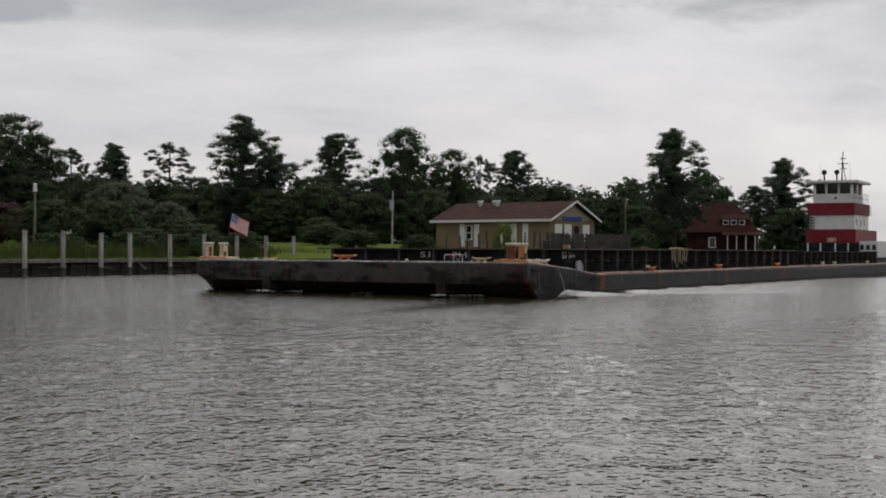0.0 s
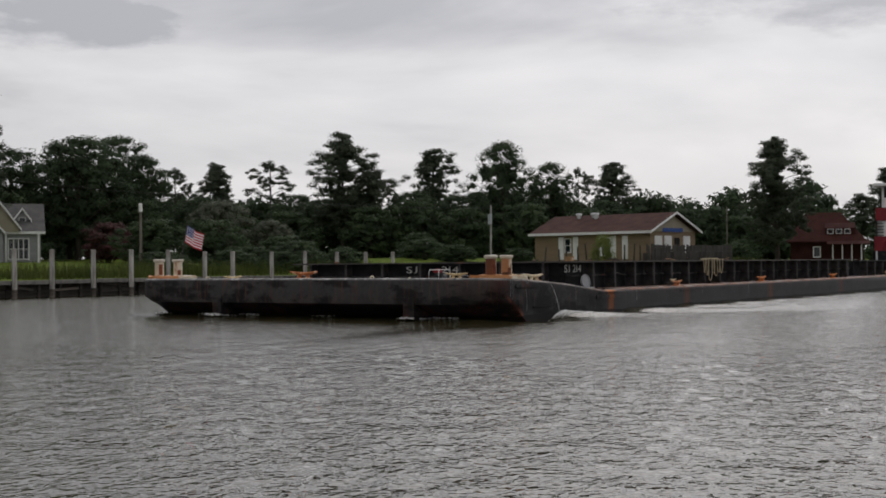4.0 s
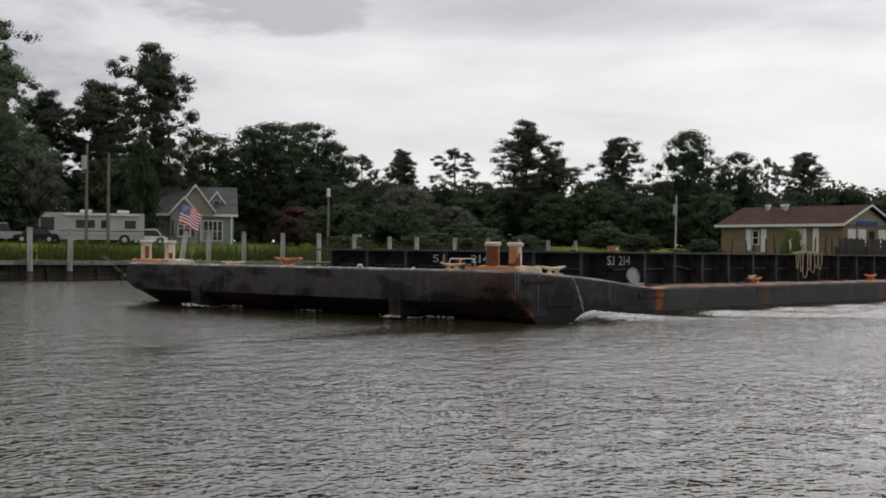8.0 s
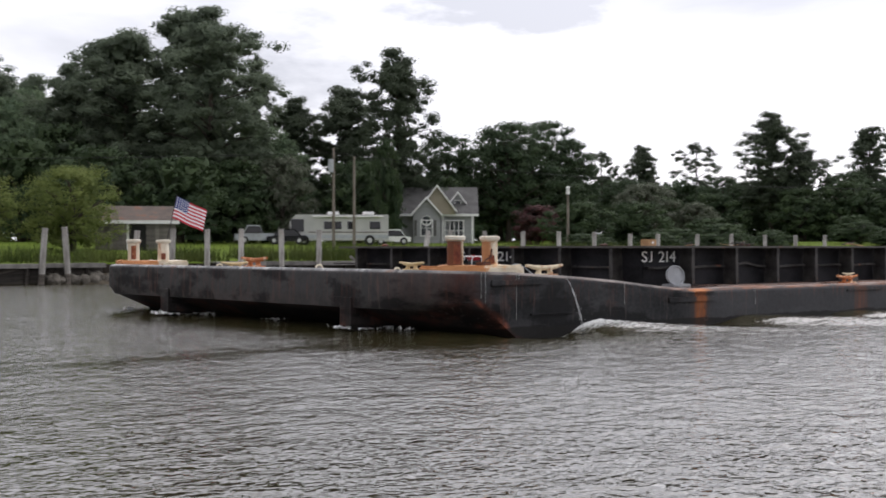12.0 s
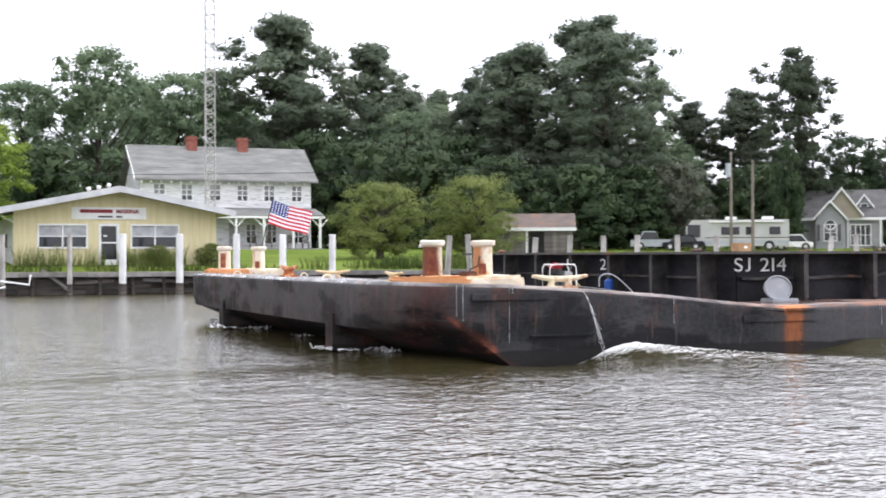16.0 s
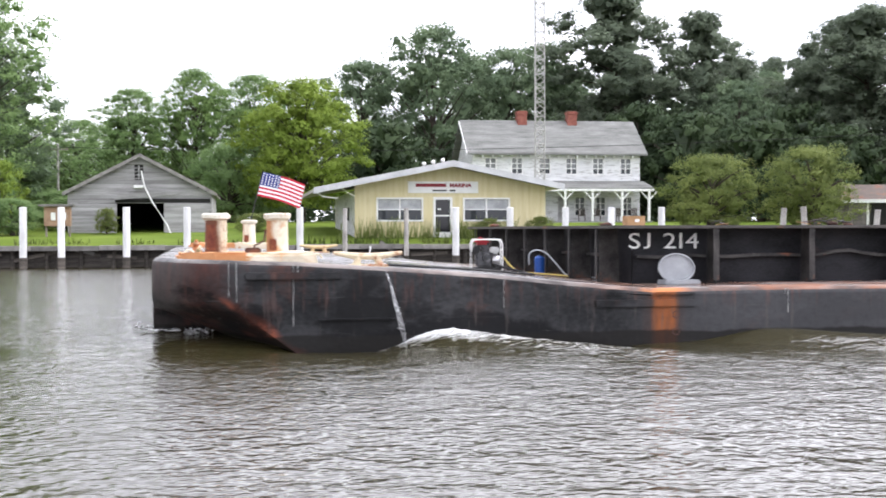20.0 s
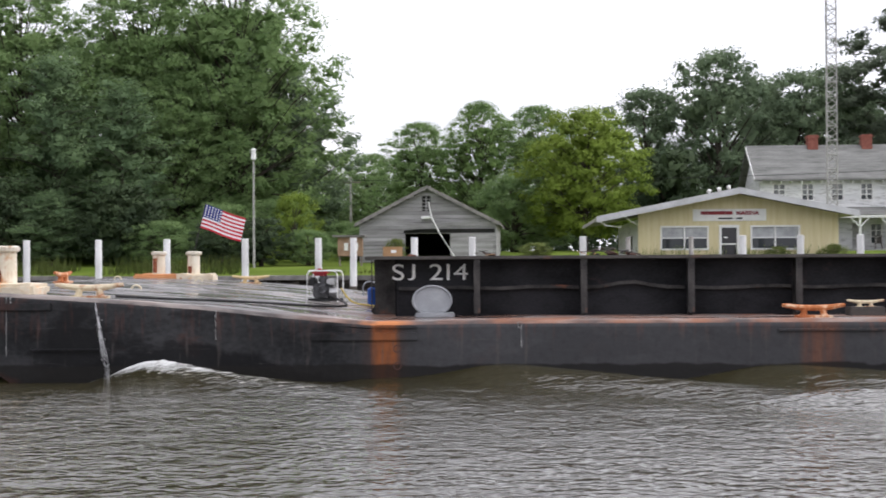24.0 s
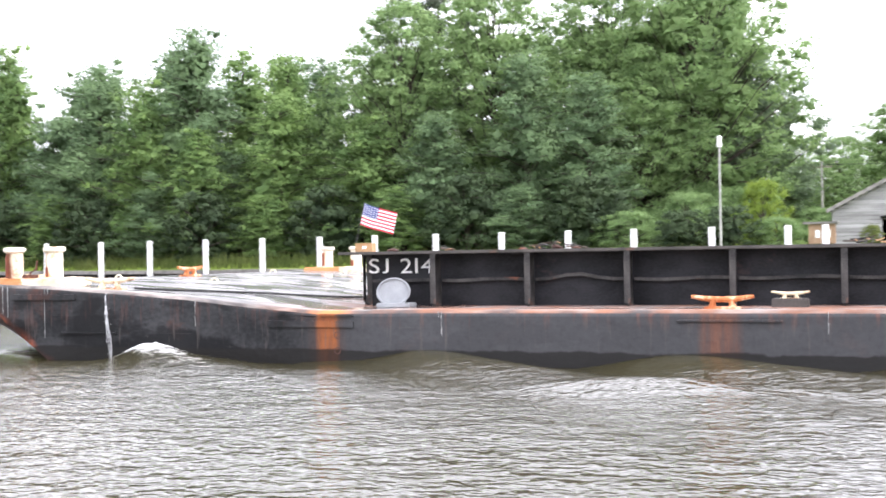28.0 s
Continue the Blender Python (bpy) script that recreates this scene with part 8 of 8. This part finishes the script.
# behind the white house and the office
plant(HAZE_OAKS, 18.2, 123.7, 21.2, 7.2)
plant(HAZE_OAKS, 11.5, 126.0, 18.0, 6.2)
plant(HAZE_OAKS, 26.0, 126.0, 19.5, 5.5)
plant(UNDER, 12.0, 112.0, 11.0, 5.0)
plant(GREENS, 4.7, 104.9, 13.7, 5.4)
plant(WOODS, -4.4, 124.9, 16.9, 4.9)
plant(WOODS, 1.0, 128.0, 16.8, 6.0)
plant(WOODS, -10.5, 128.0, 15.3, 5.6)
plant(EDGE, -1.0, 108.0, 9.0, 4.0)
plant(WOODS, -23.9, 198.6, 18.0, 7.0)
plant(WOODS, -31.8, 207.6, 18.7, 7.3)
plant(WOODS, -18.3, 209.2, 16.2, 7.0)
plant(WOODS, -10.0, 190.0, 13.0, 7.0)
plant(WOODS, -40.0, 190.0, 16.0, 7.0)
# the wood on the left
plant(WOODS[0], -22.3, 97.5, 25.5, 9.0)
plant(WOODS[0], -29.1, 97.8, 23.5, 8.4)
plant(WOODS[0], -25.5, 93, 15.5, 5.9)
plant(HAZE_OAKS, -24.5, 105, 22, 8.0)
plant(HAZE_OAKS, -33, 104, 20, 8.0)
plant(HAZE_OAKS, -19, 103, 16, 6.0)
plant(HAZE_OAKS, -45, 100, 16, 8.0)
plant(PINE_SPARSE, -44.3, 98.5, 26.0, 5.4)
plant(WOODS, -43.2, 89.7, 21.0, 6.9)
plant(WOODS, -37, 93, 23.0, 7.8)
plant(YOUNG, -59.1, 85.6, 19, 5.9)
plant(YOUNG, -52.6, 88.5, 17.0, 5.0)
plant(YOUNG, -60.5, 93.5, 18.2, 6.0)
plant(YOUNG, -76.0, 93.0, 17.5, 6.5)
plant(YOUNG, -68.0, 95.0, 17.8, 6.0)
plant(WOODS[1], -46.5, 96.0, 18.5, 6.5)
plant(YOUNG, -84.5, 92.0, 18.0, 6.0)
plant(YOUNG, -67.3, 84, 15.6, 5.6)
plant(YOUNG, -79.8, 86.9, 19.5, 5.1)
plant(YOUNG, -27.2, 85.8, 13.4, 4.6)
plant(YOUNG, -31.9, 86.3, 15.4, 4.6)
plant(YOUNG, -38, 84, 11.5, 4.1)
plant(YOUNG, -44, 84.3, 11.4, 4.4)
plant(YOUNG, -50.5, 84, 13.4, 4.9)
plant(YOUNG, -62.6, 83, 15, 4.6)
plant(YOUNG, -57, 82, 11, 4.1)
plant(YOUNG, -72, 84, 13, 4.6)
plant(YOUNG, -81.3, 83.2, 17, 5.6)
plant(YOUNG, -88, 84.6, 16.3, 5.6)
plant(YOUNG, -52, 93, 17, 6.4)
plant(YOUNG, -64, 90, 18.5, 6.0)
plant(YOUNG, -72, 90, 18, 6.0)
plant(YOUNG, -57, 96, 18, 6.0)
plant(WOODS[2], -34, 91, 12, 5.8)
plant(FRESH, -15.3, 85.0, 6.3, 1.9)
plant(EDGE[0], -17.4, 90.3, 6.2, 2.8)
plant(EDGE[1], -20.0, 84.0, 5.6, 2.6)
plant(EDGE, -23.0, 80.5, 4.4, 2.2)
plant(EDGE, -12.6, 93.0, 4.6, 2.2)
plant(BUSHES, -8.3, 82.3, 3.2, 0.75)
plant(BUSHES, 0.6, 83.0, 2.9, 1.2)
plant(BUSHES, 14.1, 73.9, 2.5, 0.75)
plant(BUSHES, 17.2, 74.2, 2.6, 0.9)
plant(UNDER, -16.4, 79.5, 4.4, 2.0)
plant(EDGE, -13.6, 80.5, 3.8, 1.8)
plant(UNDER, -19.0, 78.5, 4.2, 2.0)
plant(EDGE, -11.6, 88.0, 4.0, 2.0)
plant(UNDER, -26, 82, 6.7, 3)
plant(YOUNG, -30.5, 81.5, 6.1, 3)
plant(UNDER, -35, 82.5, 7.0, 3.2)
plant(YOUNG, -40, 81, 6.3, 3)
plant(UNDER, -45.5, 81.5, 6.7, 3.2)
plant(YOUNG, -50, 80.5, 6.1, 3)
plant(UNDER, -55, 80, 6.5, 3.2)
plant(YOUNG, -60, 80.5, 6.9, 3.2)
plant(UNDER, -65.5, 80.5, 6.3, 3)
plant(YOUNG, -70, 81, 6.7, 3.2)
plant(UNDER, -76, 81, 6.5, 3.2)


def far_woods():
    """Low woods on the horizon behind everything."""
    rs = np.random.RandomState(4)
    cs, rr = [], []
    for i in range(3600):
        a = radians(rs.uniform(-48, 86))
        near = rs.rand() < 0.7 and (radians(28) < a or a < radians(-12))
        d = (rs.uniform(168, 182) if a > 0 else rs.uniform(118, 130)) if near else rs.uniform(205, 245)
        x, y = d * math.sin(a), d * math.cos(a)
        if y < bank(x) + 12:
            continue
        hmax = ((7.8 if a > 0 else 6.5) if near else 9.0) + 2.0 * noise.noise((a * 9, 0, 0)) + 2.5 * noise.noise((a * 31, 2, 0))
        cs.append((x, y, 2.0 + rs.uniform(0, max(1.5, hmax))))
        rr.append(rs.uniform(1.3, 2.8))
    me = tuft_mesh("far_woods", cs, rr, 40, 0.42, 0.8, 8)
    me.materials.append(L_DECID)
    tagged(new("far_woods", me), "distant low dark green woods along the horizon", "woods", kind="stuff")


def tall_grass():
    """Weeds and long grass on the bank's edge and against the office wall."""
    rs = np.random.RandomState(12)
    v = []

    def lay(label, material):
        me = quads("tall_grass", v, np.arange(len(v)).reshape(-1, 4))
        me.materials.append(material)
        tagged(new("tall_grass", me), label, "grass", kind="stuff")
        v.clear()

    def blades(n, x0, x1, u0, u1, h, clump=0.6):
        for _ in range(n):
            x = rs.uniform(x0, x1)
            if noise.noise((x * clump, 3.0, 0)) < -0.15:
                continue
            y = bank(x) + rs.uniform(u0, u1)
            z = ground_z(x, y) - 0.03
            hh = h * rs.uniform(0.4, 1.1)
            a = rs.uniform(0, math.pi)
            w = rs.uniform(0.02, 0.05)
            dx, dy = w * math.cos(a), w * math.sin(a)
            lx, ly = rs.uniform(-0.35, 0.35) * hh, rs.uniform(-0.35, 0.35) * hh
            v.extend([(x - dx, y - dy, z), (x + dx, y + dy, z), (x + lx + dx * 0.2, y + ly, z + hh), (x + lx - dx * 0.2, y + ly, z + hh)])
    blades(9000, 40, 122, 0.7, 4.0, 1.15, 0.25)
    blades(1500, 22, 60, 0.8, 3.0, 0.75)
    blades(1400, 26, 48, 0.5, 3.5, 0.9)
    blades(6500, -90, -14, 0.8, 5.0, 0.9, 0.3)
    blades(900, -12, 22, 0.8, 2.2, 0.35)
    blades(300, 2, 18, 0.7, 1.2, 0.6)
    lay("long grass and weeds along the bank", L_GRASS)
    blades(520, 5.5, 18.5, 4.0, 4.8, 1.2, 0.9)
    blades(420, 12.5, 15.6, 3.6, 4.6, 1.0, 0.5)
    lay("fresh green weeds against the office wall", L_BUSH)


far_woods()
tall_grass()


# ---- moving water: the stream from the deck edge and the bow wave ----
def water_stream():
    p = thing("water_stream", "thin white stream of water falling from the deck edge", "water")
    rnd = random.Random(6)
    for k in range(8):
        bm = B()
        off = rnd.uniform(-0.05, 0.05)
        start = 0.0 if k < 4 else rnd.uniform(0.15, 0.5)
        stop = 1.0 if k < 4 else min(1.0, start + rnd.uniform(0.3, 0.5))
        pts, rad = [], []
        for i in range(16):
            u = start + (stop - start) * i / 15
            pts.append((-4.52 + 0.30 * u + off * u + (0.005 + 0.022 * u) * math.sin(11 * u + 1.9 * k), -0.03 - 0.30 * u ** 0.6 + 0.6 * off * u, 1.20 - 1.28 * u ** 1.2))
            rad.append((0.0032 if i % 15 else 0.001) * rnd.uniform(0.35, 1.5))
        tube(bm, pts, rad, 5)
        part("strand", bm, M_STREAM, p)
    bm = B()
    for i in range(110):
        u = rnd.uniform(0.25, 1.0)
        q = (-4.52 + 0.30 * u + rnd.gauss(0, 0.035 * u), -0.03 - 0.30 * u ** 0.6 + rnd.gauss(0, 0.03), 1.20 - 1.28 * u ** 1.2 + rnd.gauss(0, 0.03))
        bmesh.ops.create_icosphere(bm, subdivisions=1, radius=rnd.uniform(0.003, 0.008), matrix=Matrix.Translation(q))
    tagged(part("splash", bm, M_FOAM, p), kind="stuff")
    rides(p)


M_STREAM = surface("falling_water", (0.06, 0.062, 0.065), (0.75, 0.76, 0.77), 0.15, 14.0, 0.2)


def wave_height(x, y):
    """The water's level beside the barge: a breaking crest abaft the bow, then waves that spread aft."""
    d = np.clip(-y, 0, 99)
    z = 0.27 * np.exp(-((x + 3.6 - 1.05 * d) / (0.72 + 0.12 * d)) ** 2) * np.exp(-d / 1.7)
    z -= 0.20 * np.exp(-((x + 5.2) / 1.15) ** 2) * np.exp(-d / 1.0)
    z -= 0.15 * np.exp(-((x + 0.9 - 0.8 * d) / 0.95) ** 2) * np.exp(-d / 1.6)
    # swell pushed up under the bow
    inside = np.clip(y / 0.8, 0, 1)
    z = z * (1 - inside) + inside * 0.06 * np.exp(-((x + 7.6) / np.where(x < -7.6, 0.7, 1.8)) ** 2)
    # diverging train abaft the crest
    env = np.clip((x + 0.2 - 0.7 * d) / 2, 0, 1) * np.exp(-d / 4.5) * np.exp(-np.clip(x, 0, 99) / 30)
    z += 0.17 * np.cos((x - 1.05 * d - 2.2) * 2 * math.pi / 4.6) * env
    # outer crest thrown clear of the side
    z += 0.14 * np.exp(-((d - 4.3 + 0.05 * (x - 7.5)) / 0.6) ** 2) * np.exp(-((x - 7.6) / 2.2) ** 2)
    return z


def wake_material():
    """Canal water with streaks of foam along the breaking crest and the spreading waves."""
    m = water_material("wake_water", False)
    n, l = m.node_tree.nodes, m.node_tree.links
    b = n["Principled BSDF"]
    co = n.new("ShaderNodeTexCoord")
    sep = n.new("ShaderNodeSeparateXYZ")
    l.new(co.outputs["Object"], sep.inputs[0])

    def calc(op, *v):
        k = n.new("ShaderNodeMath")
        k.operation = op
        for i, q in enumerate(v):
            if isinstance(q, (int, float)):
                k.inputs[i].default_value = q
            else:
                l.new(q, k.inputs[i])
        return k.outputs[0]
    x, y = sep.outputs[0], sep.outputs[1]
    mp = n.new("ShaderNodeMapping")
    mp.inputs["Scale"].default_value = (1.0, 2.4, 1.0)
    l.new(co.outputs["Object"], mp.inputs[0])
    nz = n.new("ShaderNodeTexNoise")
    nz.inputs["Scale"].default_value, nz.inputs["Detail"].default_value, nz.inputs["Roughness"].default_value = 3.2, 8, 0.7
    l.new(mp.outputs[0], nz.inputs["Vector"])
    fz = n.new("ShaderNodeTexNoise")
    fz.inputs["Scale"].default_value, fz.inputs["Detail"].default_value, fz.inputs["Roughness"].default_value = 13.0, 6, 0.7
    l.new(mp.outputs[0], fz.inputs["Vector"])
    fizz = calc("MULTIPLY_ADD", fz.outputs[0], 0.55, calc("MULTIPLY", nz.outputs[0], 0.55))
    # breaking crest, laced out behind
    off = calc("ADD", calc("ADD", x, 3.6), calc("MULTIPLY", y, 1.05))
    crest = calc("EXPONENT", calc("MULTIPLY", calc("MULTIPLY", off, off), -2.0))
    crest = calc("MULTIPLY", crest, calc("EXPONENT", calc("MULTIPLY", y, 0.58)))
    # thin line along the plating, and on the next wave's back
    along = calc("ADD", x, 3.2)
    tail = calc("MULTIPLY", calc("EXPONENT", calc("MULTIPLY", y, 5.0)), calc("EXPONENT", calc("MULTIPLY", calc("MULTIPLY", along, along), -0.8)))
    off2 = calc("ADD", calc("ADD", x, -2.0), calc("MULTIPLY", y, 1.05))
    second = calc("MULTIPLY", calc("EXPONENT", calc("MULTIPLY", calc("MULTIPLY", off2, off2), -2.0)), calc("EXPONENT", calc("MULTIPLY", y, 0.4)))
    both = calc("ADD", calc("ADD", calc("MULTIPLY", crest, 0.86), calc("MULTIPLY", tail, 0.75)), calc("MULTIPLY", second, 0.1))
    calm = n.new("ShaderNodeMapRange")
    calm.inputs["From Min"].default_value, calm.inputs["From Max"].default_value, calm.inputs["To Min"].default_value, calm.inputs["To Max"].default_value = -1.7, -0.2, 1.0, 0.3
    calm.clamp = True
    l.new(calc("MULTIPLY", calc("ABSOLUTE", calc("ADD", y, 0.35)), -1.0), calm.inputs[0])
    for bump_node in [k for k in n if k.bl_idname == "ShaderNodeBump"]:
        l.new(calm.outputs[0], bump_node.inputs["Strength"])
    outer = n.new("ShaderNodeMapRange")
    outer.inputs["From Min"].default_value, outer.inputs["From Max"].default_value, outer.inputs["To Min"].default_value, outer.inputs["To Max"].default_value = 0.0, 0.12, 1.0, 0.0
    l.new(y, outer.inputs[0])
    both = calc("MULTIPLY", calc("MINIMUM", both, 1.2), outer.outputs[0])
    fac = n.new("ShaderNodeMapRange")
    fac.inputs["From Min"].default_value, fac.inputs["From Max"].default_value = 1.05, 1.36
    l.new(calc("ADD", calc("MULTIPLY", fizz, 1.6), calc("MULTIPLY", both, 0.5)), fac.inputs[0])
    fm = n.new("ShaderNodeBsdfDiffuse")
    fm.inputs[0].default_value = (0.75, 0.76, 0.74, 1)
    mx = n.new("ShaderNodeMixShader")
    l.new(calc("MULTIPLY", calc("MULTIPLY", fac.outputs[0], 0.92), calc("MINIMUM", calc("MULTIPLY", both, 7.0), 1.0)), mx.inputs[0])
    l.new(b.outputs[0], mx.inputs[1])
    l.new(fm.outputs[0], mx.inputs[2])
    l.new(mx.outputs[0], n["Material Output"].inputs[0])
    return m


M_WAKE = wake_material()


def bow_wave():
    x = np.concatenate([np.arange(-24, -14, 0.4), np.arange(-14, -9, 0.2), np.arange(-9, 16, 0.10), np.arange(16, 50, 0.3)])
    y = -np.concatenate([np.arange(-17.4, -0.3, 0.3), np.arange(-0.15, 6, 0.10), np.arange(6, 16.2, 0.2)])
    X, Y = np.meshgrid(x, y, indexing="ij")
    fade = np.clip((16 + Y) / 9, 0, 1) * np.clip((X + 24) / 13, 0, 1) * np.clip((50 - X) / 10, 0, 1) * np.clip((17.4 - Y) / 1.3, 0, 1)
    fade = fade * fade * (3 - 2 * fade)
    Z = np.maximum(wave_height(X, Y), -0.15)
    rough = 1.0 + 0.6 * np.clip(Z / 0.15, 0, 1)
    Z = (Z + 0.012 + 0.9 * ripple(X + 40, Y, 0.24) * rough * np.where(Y > 0.3, 1.0, np.clip(0.2 - Y / 2.5, 0.2, 1))) * fade - 0.16 * (1 - fade)
    crest = np.exp(-((X + 3.5 + 1.05 * Y) / 0.8) ** 2) * np.exp(Y / 1.2) * (Y < 0.1)
    Z += 0.035 * crest * np.sin(X * 41 + 3 * np.sin(Y * 29)) * np.sin(Y * 37 + X * 13 + 2 * np.sin(X * 17))
    k = len(y)
    i, j = np.meshgrid(np.arange(len(x) - 1), np.arange(k - 1), indexing="ij")
    a = (i * k + j).ravel()
    me = quads("bow_wave", np.stack([X.ravel(), Y.ravel(), Z.ravel()], 1), np.stack([a, a + 1, a + k + 1, a + k], 1))
    me.polygons.foreach_set("use_smooth", np.ones(len(me.polygons), dtype=bool))
    me.materials.append(M_WAKE)
    o = tagged(new("bow_wave", me), "swell of brown water thrown aside by the barge", "water", kind="structure")
    rides(o)
    # foam under the bow
    rs = np.random.RandomState(3)
    v, f = [], []
    for _ in range(420):
        py = rs.uniform(0.5, 15.5)
        if noise.noise((py * 0.9, 11, 1)) < 0.12 and not 1.6 < py < 3.6:
            continue
        b0 = len(v)
        px = -7.75 + 0.25 * abs(rs.normal(0, 1.0)) + (0.9 if py < 0.9 else 0.0)
        ang = rs.uniform(0, 6.28)
        for q in range(4):
            aa = ang + q * math.pi / 2
            rr = 0.035 * rs.uniform(0.5, 1.4)
            v.append((px + rr * math.cos(aa), py + rr * 1.5 * math.sin(aa), 0.07 + rs.uniform(0, 0.08)))
        f.append((b0, b0 + 1, b0 + 2, b0 + 3))
    for ys in (3.1, 11.5):
        for _ in range(130):
            back = abs(rs.normal(0, 0.7))
            px, py = -8.55 + back * 1.2 + rs.normal(0, 0.1), ys + rs.normal(0, 0.22) - 0.45 * back * rs.choice((-1, 1, 1))
            ang, b0 = rs.uniform(0, 6.28), len(v)
            for q in range(4):
                rr = 0.032 * rs.uniform(0.5, 1.5)
                v.append((px + rr * math.cos(ang + q * math.pi / 2) * 1.5, py + rr * math.sin(ang + q * math.pi / 2), 0.08 - 0.03 * back + rs.uniform(0, 0.12) * math.exp(-back * 2)))
            f.append((b0, b0 + 1, b0 + 2, b0 + 3))
    me = quads("bow_foam", v, f)
    me.materials.append(M_FOAM)
    rides(tagged(new("bow_foam", me), "broken white water under the barge's bow", "foam", kind="stuff"))


water_stream()
bow_wave()


# ---- what moves ----
def motions():
    times = [k * 2.0 for k in range(15)]
    for ob, m in RIDERS:
        walk(ob, [(t, tow_pose(t) @ m) for t in times])
    for c, ob in enumerate(FLAG_PARTS):
        walk(ob, flag_rows(c))
    walk(WATER, [(0, pose(-3, 0, 0)), (28, pose(3, 0, 0))])


motions()
